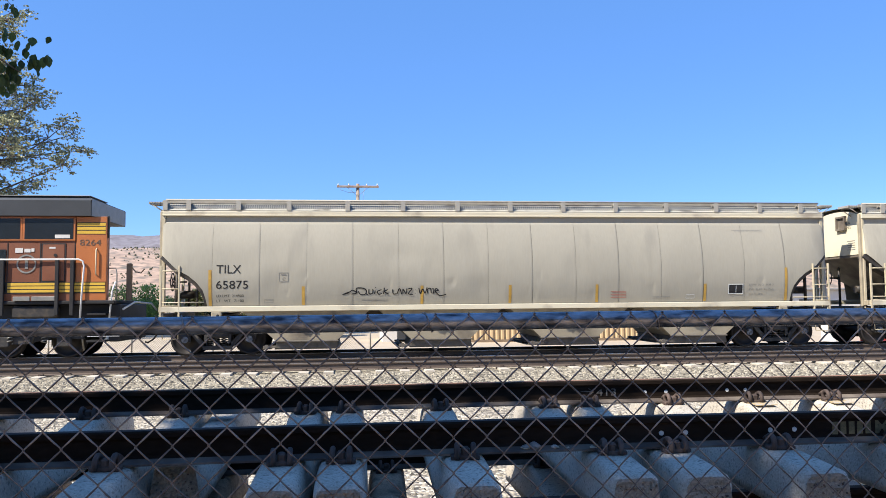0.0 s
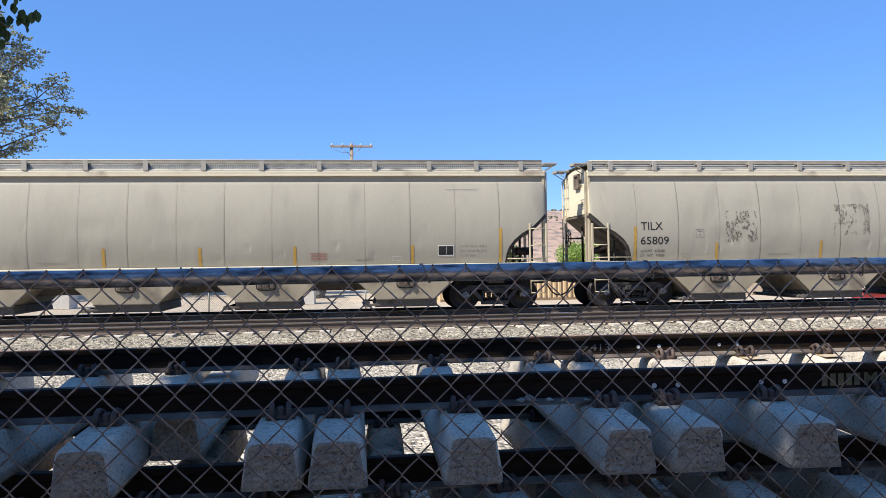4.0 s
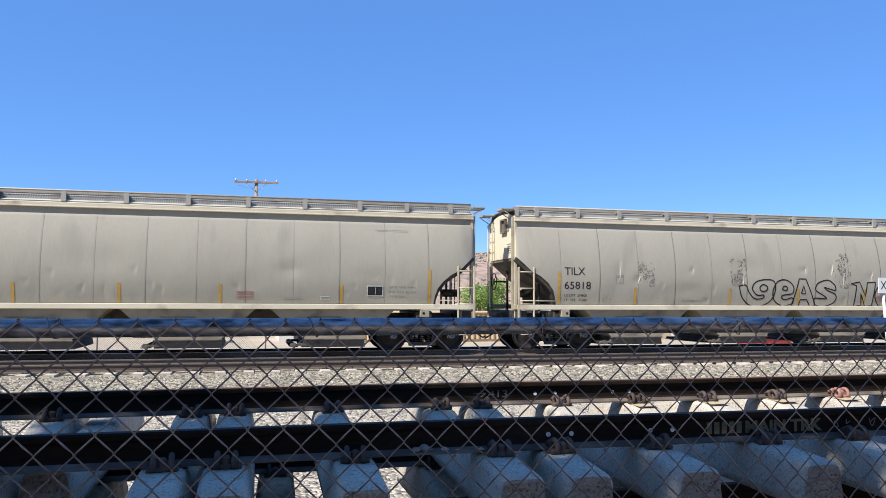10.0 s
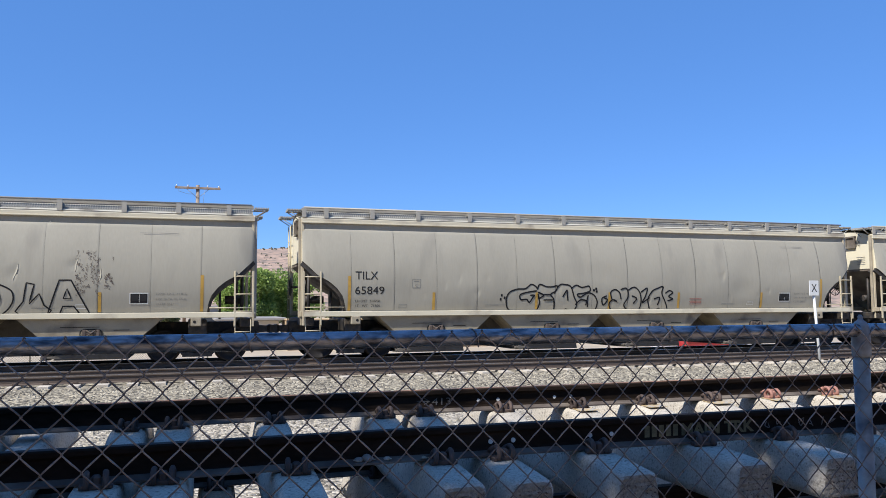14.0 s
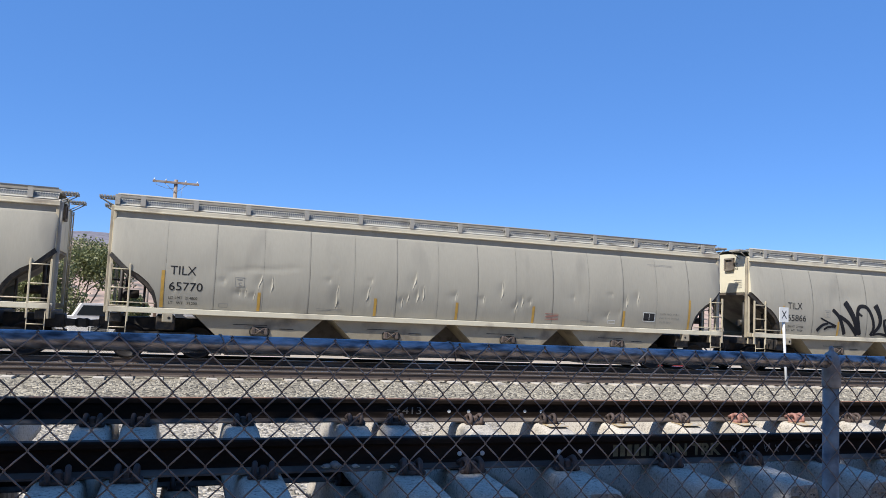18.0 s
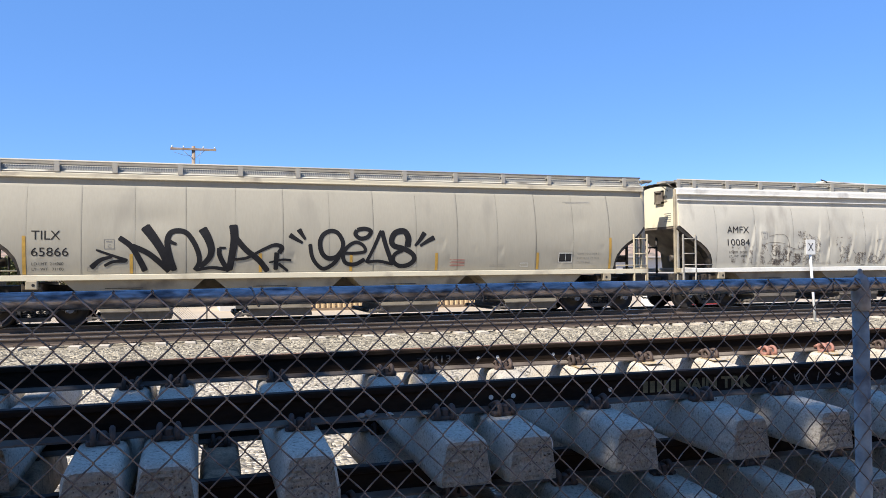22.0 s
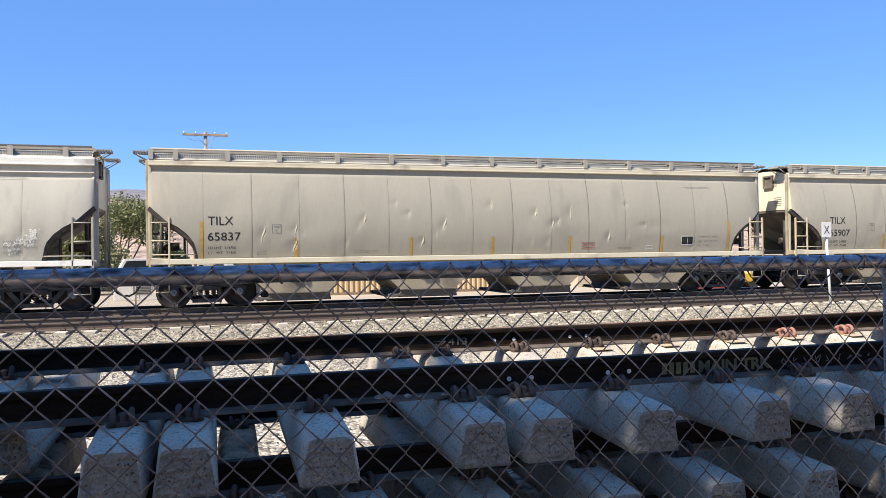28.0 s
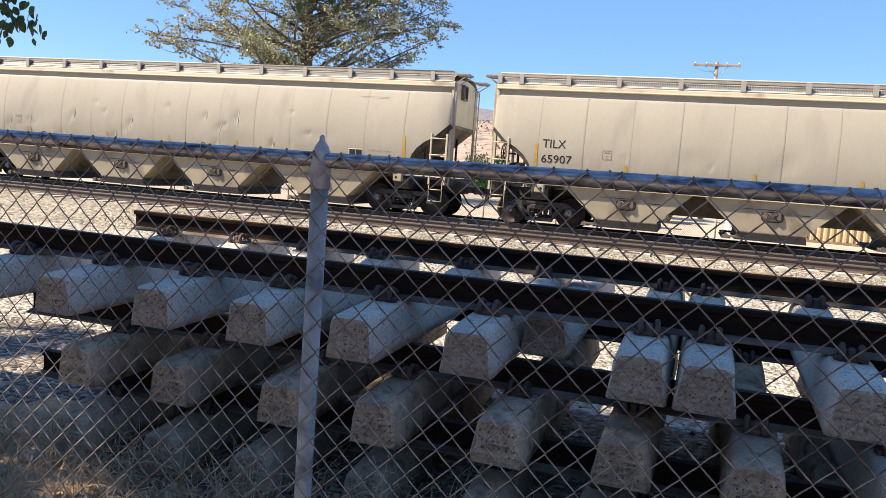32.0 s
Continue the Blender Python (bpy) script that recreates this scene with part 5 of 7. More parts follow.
sprayed(c7, "graffiti_letter", "bold black sprayed graffiti letter", [(0.125, 0.143, [(6.22, 2.11), (6.23, 1.91), (6.34, 1.67), (6.49, 1.46)]), (0.072, 0.054, [(6.22, 2.11), (6.4, 2.11)]), (0.233, 0.179, [(6.6, 2.76), (6.63, 2.38), (6.58, 1.99), (6.49, 1.48)]), (0.161, 0.161, [(6.66, 2.4), (6.94, 2.06), (7.29, 1.77), (7.55, 1.44)]), (0.072, 0.090, [(6.57, 1.78), (6.94, 1.82), (7.2, 1.95)])])
sprayed(c7, "graffiti_letter", "bold black sprayed graffiti letter", [(0.072, 0.143, [(7.17, 1.93), (7.48, 2.09), (7.76, 2.19), (7.94, 2.12), (7.86, 1.96)]), (0.143, 0.125, [(7.8, 1.98), (7.78, 1.74), (7.77, 1.48)]), (0.054, 0.072, [(7.58, 1.69), (7.95, 1.77), (8.21, 1.75)]), (0.090, 0.072, [(7.84, 1.66), (7.97, 1.56), (8.12, 1.44)])])
sprayed(c7, "graffiti_mark", "black sprayed quotation mark", [(0.161, 0.072, [(8.16, 2.48), (8.31, 2.38), (8.53, 2.25)])])
sprayed(c7, "graffiti_mark", "black sprayed quotation mark", [(0.161, 0.072, [(8.42, 2.64), (8.5, 2.51), (8.61, 2.35)])])
sprayed(c7, "graffiti_mark", "black sprayed quotation mark", [(0.161, 0.072, [(12.2, 2.57), (12.04, 2.33), (11.89, 2.16)])])
sprayed(c7, "graffiti_mark", "black sprayed quotation mark", [(0.161, 0.072, [(12.5, 2.42), (12.27, 2.3), (12.05, 2.16)])])
sprayed(c7, "graffiti_letter", "bold black sprayed graffiti letter", [(0.107, 0.143, [(8.74, 2.22), (8.79, 1.89), (8.92, 1.65), (9.14, 1.5), (9.42, 1.64), (9.6, 1.89), (9.7, 2.22), (9.58, 2.5), (9.38, 2.6), (9.14, 2.5), (9.03, 2.27), (9.08, 1.97), (9.25, 1.81), (9.5, 1.84), (9.69, 2.05)])])
sprayed(c7, "graffiti_letter", "bold black sprayed graffiti letter", [(0.090, 0.125, [(9.73, 1.95), (10.08, 1.95), (10.35, 2.0), (10.3, 2.17), (10.08, 2.27), (9.83, 2.13), (9.7, 1.89), (9.78, 1.67), (10.05, 1.62), (10.35, 1.77)]), (0.125, 0.125, [(10.12, 2.63), (10.34, 2.67), (10.53, 2.6), (10.44, 2.43), (10.22, 2.38), (10.07, 2.5), (10.12, 2.63)])])
sprayed(c7, "graffiti_letter", "bold black sprayed graffiti letter", [(0.090, 0.107, [(10.39, 1.67), (10.59, 2.05), (10.85, 2.62)]), (0.125, 0.143, [(10.87, 2.62), (10.97, 2.21), (11.2, 1.59)]), (0.090, 0.090, [(10.42, 1.68), (10.76, 1.71), (11.15, 1.63)])])
sprayed(c7, "graffiti_letter", "bold black sprayed graffiti letter", [(0.197, 0.107, [(11.65, 2.13), (11.68, 2.4), (11.55, 2.6), (11.28, 2.55), (11.16, 2.33), (11.24, 2.16), (11.54, 2.08), (11.81, 1.92), (11.86, 1.74), (11.67, 1.59), (11.39, 1.57), (11.21, 1.73), (11.28, 1.93), (11.54, 2.04)])])
sprayed(c5, "graffiti_letter", "black outlined bubble graffiti letter", [(0.046, 0.046, [(6.58, 1.28), (6.36, 1.47), (6.31, 1.74), (6.41, 1.95), (6.66, 2.05), (6.95, 2.07), (7.14, 2.2), (7.3, 2.14), (7.36, 2.04)]), (0.046, 0.046, [(7.34, 2.0), (7.05, 1.96), (6.78, 1.88), (6.8, 1.73), (7.0, 1.73), (7.1, 1.64), (7.21, 1.79), (7.26, 1.86), (7.11, 1.86)]), (0.046, 0.046, [(7.38, 1.91), (7.45, 1.64), (7.38, 1.41), (7.26, 1.27)])])
sprayed(c5, "graffiti_letter", "black outlined bubble graffiti letter", [(0.046, 0.046, [(7.36, 2.04), (7.44, 2.2), (7.69, 2.13), (7.89, 2.13), (8.05, 2.16), (8.01, 2.0), (7.83, 1.89), (7.94, 1.73), (7.97, 1.46), (7.93, 1.28)]), (0.046, 0.046, [(7.38, 1.96), (7.58, 1.86), (7.42, 1.75)]), (0.046, 0.046, [(7.54, 1.88), (7.83, 1.88)]), (0.046, 0.046, [(7.58, 1.71), (7.92, 1.71)])])
sprayed(c5, "graffiti_letter", "black outlined bubble graffiti letter", [(0.046, 0.046, [(7.95, 1.91), (8.13, 2.18), (8.33, 2.2), (8.53, 2.13), (8.65, 1.82), (8.77, 1.55), (8.59, 1.28), (8.39, 1.42), (8.24, 1.28), (8.09, 1.23), (7.96, 1.35)]), (0.046, 0.046, [(8.25, 1.8), (8.39, 2.02), (8.41, 1.87), (8.44, 1.69)])])
sprayed(c5, "graffiti_letter", "black outlined bubble graffiti letter", [(0.046, 0.046, [(8.57, 2.09), (8.73, 2.18), (8.93, 2.11), (9.18, 2.15), (9.22, 2.0), (9.02, 1.93), (8.77, 1.89), (8.88, 1.8), (9.14, 1.93), (9.36, 1.87), (9.5, 1.65), (9.45, 1.4), (9.28, 1.25), (8.98, 1.24), (8.72, 1.33)]), (0.046, 0.046, [(8.71, 1.55), (8.9, 1.71), (9.13, 1.66), (9.16, 1.47)]), (0.046, 0.046, [(9.16, 1.87), (9.09, 1.53)])])
sprayed(c5, "graffiti_letter", "black outlined bubble graffiti letter", [(0.046, 0.046, [(10.03, 1.73), (9.98, 1.95), (10.13, 2.04), (10.3, 1.95), (10.37, 1.73)]), (0.046, 0.046, [(10.32, 1.3), (10.04, 1.38), (9.94, 1.58), (10.06, 1.71), (10.23, 1.65)]), (0.046, 0.046, [(10.34, 2.04), (10.56, 2.08), (10.63, 1.82), (10.49, 1.54), (10.62, 1.35), (10.44, 1.24), (10.3, 1.32)])])
sprayed(c5, "graffiti_letter", "black outlined bubble graffiti letter", [(0.046, 0.046, [(10.6, 2.01), (10.86, 2.12), (11.06, 1.95), (11.13, 1.63), (11.05, 1.35), (10.82, 1.24), (10.63, 1.39)]), (0.046, 0.046, [(10.76, 1.84), (10.95, 1.75), (10.83, 1.58)])])
sprayed(c5, "graffiti_letter", "black outlined bubble graffiti letter", [(0.046, 0.046, [(11.1, 1.95), (11.34, 2.09), (11.28, 1.82), (11.18, 1.61), (11.45, 1.78)]), (0.046, 0.046, [(11.07, 1.35), (11.3, 1.22), (11.48, 1.37)])])
sprayed(c5, "graffiti_letter", "black outlined bubble graffiti letter", [(0.046, 0.046, [(11.48, 1.37), (11.39, 1.73), (11.54, 1.99), (11.75, 2.09), (11.95, 2.14), (11.91, 1.92), (12.06, 1.63), (12.14, 1.4), (11.98, 1.29), (11.81, 1.42), (11.59, 1.24)]), (0.046, 0.046, [(11.61, 1.73), (11.83, 1.78), (11.76, 1.52)])])
sprayed(c5, "graffiti_mark", "black sprayed curl", [(0.046, 0.046, [(9.84, 1.84), (9.67, 1.75), (9.73, 1.54), (9.87, 1.71), (9.74, 1.77)])])
sprayed(c5, "graffiti_mark", "black sprayed curl", [(0.046, 0.046, [(12.04, 1.92), (12.2, 2.01), (12.33, 1.94), (12.18, 1.82), (12.34, 1.73), (12.14, 1.67)])])
sprayed(c5, "graffiti_dot", "black sprayed dot", [(0.075, 0.075, [(6.12, 1.86), (6.18, 1.86)])])
sprayed(c5, "graffiti_dot", "black sprayed dot", [(0.075, 0.075, [(6.09, 1.74), (6.15, 1.73)])])
sprayed(c5, "graffiti_dot", "black sprayed dot", [(0.075, 0.075, [(6.22, 1.79), (6.28, 1.78)])])
sprayed(c5, "graffiti_dot", "black sprayed dot", [(0.075, 0.075, [(9.41, 2.07), (9.48, 2.07)])])
sprayed(c5, "graffiti_dot", "black sprayed dot", [(0.075, 0.075, [(9.33, 2.02), (9.4, 2.02)])])
sprayed(c5, "graffiti_dot", "black sprayed dot", [(0.075, 0.075, [(9.43, 1.98), (9.5, 1.98)])])
sprayed(c0, "tag_stroke", "thin black scrawled tag", [(0.028, 0.028, [(5.05, 1.7), (5.21, 1.75), (5.34, 1.83), (5.45, 1.75), (5.31, 1.72)]), (0.028, 0.028, [(5.08, 1.72), (5.24, 1.78)])])
sprayed(c0, "tag_stroke", "thin black scrawled tag", [(0.028, 0.028, [(5.47, 1.75), (5.45, 1.88), (5.62, 1.89), (5.73, 1.83), (5.7, 1.71), (5.57, 1.71), (5.5, 1.8)]), (0.028, 0.028, [(5.7, 1.73), (5.79, 1.7)])])
sprayed(c0, "tag_stroke", "thin black scrawled tag", [(0.028, 0.028, [(5.81, 1.86), (5.81, 1.73), (5.91, 1.74), (5.92, 1.86)]), (0.028, 0.028, [(5.99, 1.82), (5.97, 1.71)]), (0.028, 0.028, [(5.99, 1.91), (6.0, 1.89)]), (0.028, 0.028, [(6.17, 1.84), (6.05, 1.79), (6.09, 1.71), (6.18, 1.73)]), (0.028, 0.028, [(6.25, 1.9), (6.23, 1.71)]), (0.028, 0.028, [(6.36, 1.84), (6.25, 1.79), (6.38, 1.71)])])
sprayed(c0, "tag_stroke", "thin black scrawled tag", [(0.028, 0.028, [(6.49, 1.85), (6.51, 1.72), (6.61, 1.72)]), (0.028, 0.028, [(6.62, 1.72), (6.69, 1.87), (6.75, 1.7)]), (0.028, 0.028, [(6.79, 1.72), (6.79, 1.85), (6.88, 1.72), (6.9, 1.87)]), (0.028, 0.028, [(6.92, 1.85), (7.05, 1.87), (6.95, 1.72), (7.08, 1.7)])])
sprayed(c0, "tag_stroke", "thin black scrawled tag", [(0.028, 0.028, [(7.15, 1.83), (7.16, 1.83)]), (0.028, 0.028, [(7.15, 1.73), (7.16, 1.73)]), (0.028, 0.028, [(7.25, 1.88), (7.29, 1.72), (7.36, 1.85), (7.43, 1.73), (7.49, 1.9)])])
sprayed(c0, "tag_stroke", "thin black scrawled tag", [(0.028, 0.028, [(7.51, 1.72), (7.51, 1.85), (7.59, 1.86), (7.61, 1.73)]), (0.028, 0.028, [(7.62, 1.85), (7.69, 1.84), (7.66, 1.7)]), (0.028, 0.028, [(7.72, 1.71), (7.74, 1.86), (7.82, 1.81), (7.74, 1.78), (7.86, 1.66), (8.05, 1.69)])])
chips(c2[0], [(4.74, 2.41, 1.0, 0.96, 190), (8.36, 2.6, 1.2, 0.95, 190), (11.66, 2.45, 0.75, 1.0, 130), (16.06, 2.96, 0.7, 0.95, 110)], c2[1], c2[2], 21)
chips(c4[0], [(4.3, 2.4, 0.6, 0.8, 50), (7.67, 2.48, 0.6, 0.9, 80), (11.71, 2.6, 0.66, 1.2, 120), (15.64, 2.46, 0.6, 1.2, 110), (16.16, 2.58, 0.2, 1.1, 60)], c4[1], c4[2], 22)
chips(c8[0], [(2.44, 1.85, 0.9, 0.56, 110), (3.83, 1.85, 1.2, 0.7, 150), (4.53, 1.72, 1.5, 0.5, 260), (5.38, 2.12, 1.0, 1.1, 160), (6.93, 2.0, 0.7, 0.95, 110), (8.19, 1.70, 1.5, 0.42, 130), (10.57, 1.70, 1.4, 0.4, 150), (12.25, 2.05, 1.7, 1.0, 240), (14.18, 2.06, 1.1, 0.9, 160), (16.3, 1.8, 1.4, 0.5, 90)], c8[1], c8[2], 23)
scratches(c8, [(4.6, 1.75, 0.9, 0.28, 30), (3.7, 1.8, 0.5, 0.3, 8), (8.2, 1.72, 0.8, 0.2, 10), (10.6, 1.7, 0.8, 0.2, 12), (12.2, 2.05, 0.9, 0.4, 14), (14.2, 1.9, 0.6, 0.35, 10)], 31)
part("open_lid", Geo().loft([[(7.35, -0.40, 4.68), (7.35, 0.1, 4.70), (7.35, 0.1, 4.66), (7.35, -0.40, 4.64)], [(11.8, -0.40, 4.56), (11.8, 0.1, 4.58), (11.8, 0.1, 4.54), (11.8, -0.40, 4.52)]], True, True), "white_trim", c8[0], "bright hatch lid left propped open")
part("lid_strut", Geo().tube([(7.1, -0.38, 4.72), (7.35, -0.38, 4.66), (7.6, -0.36, 4.45)], 0.025, 6), "steel", c8[0])
chips(c8[0], [(17.55, 1.72, 0.5, 0.35, 60), (17.86, 1.93, 0.4, 0.3, 60), (18.15, 2.1, 0.35, 0.25, 50)], c8[1], c8[2], 27, "white_trim", "bright streak of newer paint")
tear(c8, [(3.61, 2.49), (4.0, 2.57), (4.3, 2.53), (4.45, 2.32), (4.47, 2.08)])
tear(c8, [(3.37, 2.07), (3.45, 2.23), (3.83, 2.28), (4.29, 2.24)])
tear(c8, [(4.37, 2.16), (4.83, 2.04), (5.23, 2.19)])
tear(c8, [(11.51, 2.74), (11.97, 2.67), (12.24, 2.54), (12.81, 2.55)])
tear(c8, [(11.77, 2.55), (12.71, 2.44), (13.24, 2.28)])
tear(c8, [(11.55, 2.55), (11.53, 2.35), (11.52, 2.15)])
tear(c8, [(11.85, 2.14), (12.23, 2.12), (12.61, 2.16)])
tear(c8, [(11.85, 2.25), (11.86, 2.05), (11.85, 1.86)])
tear(c8, [(11.57, 1.9), (11.94, 1.96), (12.51, 2.09), (12.8, 2.0)])
tear(c8, [(11.95, 1.67), (12.51, 1.85), (13.09, 1.89)])
tear(c8, [(10.13, 2.6), (10.67, 2.65), (11.03, 2.5), (11.59, 2.53)])
tear(c8, [(8.53, 2.3), (8.5, 2.37), (8.75, 2.42)])
tear(c8, [(9.02, 2.29), (9.03, 2.1), (9.01, 1.89)])
tear(c8, [(12.24, 2.54), (12.42, 2.27), (12.8, 2.18)])


def locomotive():
    """The rear of the engine that leads the wagons: cab side, walkway, rails and truck; x runs back from its end."""
    e = thing("locomotive", "orange and yellow diesel locomotive with dark grey cab roof", "locomotive")
    L = 21.0
    y = -1.50
    flush = lambda x0, x1, z0, z1, d, b=0.0: Geo().box(x0, x1, y - d, y - 0.001, z0, z1, b)
    part("cab", Geo().box(-3.1, -0.83, y, -y, 1.55, 3.98, 0.03), "orange", e, "orange painted cab")
    part("long_hood", Geo().box(-L, -3.1, -0.95, 0.95, 1.55, 4.0, 0.06), "orange", e)
    side = [(-1.62, 3.95), (-1.63, 4.38), (-1.55, 4.45), (1.55, 4.45), (1.63, 4.38), (1.62, 3.95)]
    part("cab_roof", Geo().loft([[(x, yy, zz) for yy, zz in side] for x in (-L, -0.41)], True, True), "engine_dark", e, "dark grey overhanging cab roof")
    # pale plate laid on the roof's end in place of reflected sky
    part("roof_end", Geo().box(-0.405, -0.395, -1.60, 1.60, 3.96, 4.43), "galv", e, "roof end face, coloured pale for the sky it reflects")
    part("roof_unit", Geo().box(-L, -0.55, -1.3, 0.2, 4.45, 4.53, 0.02), "engine_black", e)
    part("unit_lid", Geo().box(-L, -0.52, -1.35, 0.25, 4.53, 4.555, 0.01), "galv", e)
    for x0, x1 in ((-2.18, -0.90), (-3.6 + 0.55, -2.30)):
        f = part("window_frame", Geo().box(x0 - 0.06, x1 + 0.06, y - 0.03, y - 0.001, 3.26, 3.92, 0.01), "engine_orange", e)
        part("pane", Geo().box(x0, x1, y - 0.036, y - 0.031, 3.31, 3.88), "glass", f, "dark cab window glass")
    part("sun_blind", Geo().box(-1.38, -0.98, y - 0.041, y - 0.037, 3.33, 3.43), "wall_white", e, "pale sheet behind the cab window")
    part("rear_panel", Geo().box(-0.826, 0.0, y - 0.006, y + 0.14, 1.60, 3.94, 0.01), "engine_orange", e, "brighter orange rear panel")
    # black strip laid in for the shaded gap at the corner
    part("corner_gap", Geo().box(0.002, 0.03, y + 0.02, y + 0.12, 3.35, 3.96), "engine_black", e)
    for x in (-0.85, -1.76, -2.62):
        part("panel_seam", flush(x - 0.012, x + 0.012, 2.13, 3.20, 0.009), "engine_black", e)
    for z in (3.50, 3.61, 3.72):
        part("stripe", flush(-0.80, -0.04, z - 0.042, z + 0.042, 0.012), "engine_yellow", e, "yellow painted stripe")
    part("stripe_ground", flush(-0.81, -0.03, 3.44, 3.78, 0.009), "engine_black", e)
    for z in (1.87, 1.965, 2.06):
        part("stripe", flush(-2.6, -0.03, z - 0.036, z + 0.036, 0.014), "engine_yellow", e, "yellow painted stripe")
    part("stripe_ground", flush(-3.1, -0.02, 1.80, 2.12, 0.010), "engine_black", e)
    vs, fs = letters("8264", 0.24, 0.56)
    part("engine_number", Geo().put([(-0.72 + a, y - 0.012, 3.13 + b) for a, b in vs], fs), "rust_chip", e, "dark brown painted engine number")
    d = part("side_door", flush(-1.70, -1.12, 2.15, 3.16, 0.02, 0.008), "orange", e)
    part("door_edge", flush(-1.73, -1.09, 2.12, 3.19, 0.012), "engine_black", d)
    part("latch", Geo().disc_y(-1.36, y - 0.035, y - 0.02, 2.86, 0.045, 12), "engine_black", d)
    part("door_plate", Geo().box(-1.52, -1.36, y - 0.026, y - 0.02, 3.04, 3.09), "wall_white", d)
    # no opening here: a dark panel stands in for the doorway's shade
    part("doorway", flush(-3.1, -2.66, 1.85, 3.02, 0.018), "glass", e, "flat dark panel for the shade inside a doorway")
    ring = [(-2.12 + 0.24 * math.cos(2 * math.pi * k / 24), 2.62 + 0.24 * math.sin(2 * math.pi * k / 24)) for k in range(25)]
    vs, fs = ribbon(ring, 0.045, False)
    part("emblem", Geo().put([(a, y - 0.012, b) for a, b in vs], fs), "faded", e, "round grey painted emblem")
    part("emblem_bar", flush(-2.16, -2.08, 2.48, 2.76, 0.010), "faded", e)
    for x0, x1, z0, z1 in ((-2.42, -2.22, 2.93, 3.06), (-2.18, -2.02, 2.94, 3.04), (-2.0, -1.92, 2.96, 3.05)):
        part("notice", flush(x0, x1, z0, z1, 0.012), "wall_white", e, "small white notice")
    part("grab_handle", Geo().tube([(-0.27, y, 3.05), (-0.27, y - 0.06, 3.0), (-0.27, y - 0.06, 2.35), (-0.27, y, 2.3)], 0.018, 6), "cream", e, "pale grab handle")
    part("deck", Geo().box(-L, 0.25, -1.55, 0.4, 1.50, 1.60, 0.02), "engine_black", e, "black walkway deck")
    for x0, x1 in ((-2.42, -1.98), (-1.94, -1.30)):
        part("step_plate", Geo().box(x0, x1, -1.60, -1.551, 1.60, 1.72, 0.01), "galv", e, "pale grey step plate")
    part("frame", Geo().box(-L, 0.1, -1.2, 1.2, 0.95, 1.50, 0.03), "engine_black", e)
    part("side_tank", Geo().box(-2.5, -1.3, -1.50, -1.21, 1.12, 1.46, 0.05), "steel", e)
    for x in (-2.72, -1.29, -0.89):
        part("rail_post", Geo().box(x - 0.05, x + 0.05, -1.60, -1.53, 1.2, 2.72, 0.01), "engine_black", e, "black walkway post")
    part("handrail", Geo().tube([(-L, -1.57, 2.74), (-0.72, -1.57, 2.74), (-0.62, -1.57, 2.69), (-0.58, -1.57, 2.55), (-0.62, -1.57, 1.9), (-0.66, -1.57, 1.1)], 0.026, 6), "white", e, "white painted walkway handrail")
    part("grab_rail", Geo().tube([(0.25, -1.5, 2.12), (0.16, -1.5, 1.85), (0.09, -1.5, 1.0)], 0.026, 6), "white", e, "white painted grab rail")
    part("end_rail", Geo().tube([(0.02, -1.4, 2.5), (0.22, -1.4, 2.5), (0.25, -1.4, 2.35), (0.25, -1.4, 1.6)], 0.018, 6), "galv", e)
    part("end_post", Geo().box(0.36, 0.50, -0.9, -0.75, 1.6, 2.66, 0.02), "wood", e, "ochre end post")
    part("cable_loop", Geo().tube([(0.50, -0.85, 2.55), (0.60, -0.85, 2.42), (0.75, -0.85, 2.38), (0.85, -0.85, 2.5)], 0.02, 5), "wood", e)
    part("pilot", Geo().box(0.05, 0.35, -1.4, 1.4, 0.45, 1.50, 0.03), "engine_black", e)
    part("pilot_edge", Geo().box(-0.5, 0.36, -1.45, -1.41, 0.60, 0.66), "white", e, "white edge stripe")
    for z in (0.45, 0.85, 1.2):
        part("step", Geo().box(-0.5, 0.0, -1.52, -1.1, z, z + 0.05), "engine_black", e)
    part("coupler", Geo().box(0.35, 0.95, -0.15, 0.15, 0.75, 1.0, 0.04), "steel", e)
    part("cut_lever", Geo().tube([(0.40, -1.3, 1.35), (0.62, -0.9, 1.55), (0.95, -0.4, 1.5), (1.05, -0.2, 1.3)], 0.03, 6), "white", e, "white cut lever")
    for k, (a, b) in enumerate(((-0.5, 0.62), (-0.8, 0.58), (-0.3, 0.7))):
        part("air_hose", Geo().tube([(0.36, a, 1.0), (0.50 + 0.1 * k, a - 0.05, b), (0.64 + 0.1 * k, a, b - 0.08), (0.80 + 0.1 * k, a + 0.1, b + 0.2)], 0.03, 6), "rubber", e)
    tr = part("truck", Geo().extrude_y([(-5.0, 0.52), (-5.0, 0.78), (-4.2, 0.90), (-1.5, 0.90), (-0.7, 0.78), (-0.7, 0.52), (-1.6, 0.56), (-2.2, 0.40), (-3.5, 0.40), (-4.1, 0.56)], -1.12, -0.98).box(-4.9, -0.75, 0.98, 1.12, 0.42, 0.86, 0.06).box(-3.6, -2.0, -1.0, 1.0, 0.5, 0.9, 0.05), "truck", e, "dusty three-axle truck frame")
    for k in range(6):
        part("coil_spring", Geo().tube([(-1.75 - 0.45 * k + 0.07 * math.cos(a), -1.14 + 0.07 * math.sin(a), 0.42 + 0.38 * a / 25.1) for a in (0.785 * i for i in range(33))], 0.018, 4), "galv", tr)
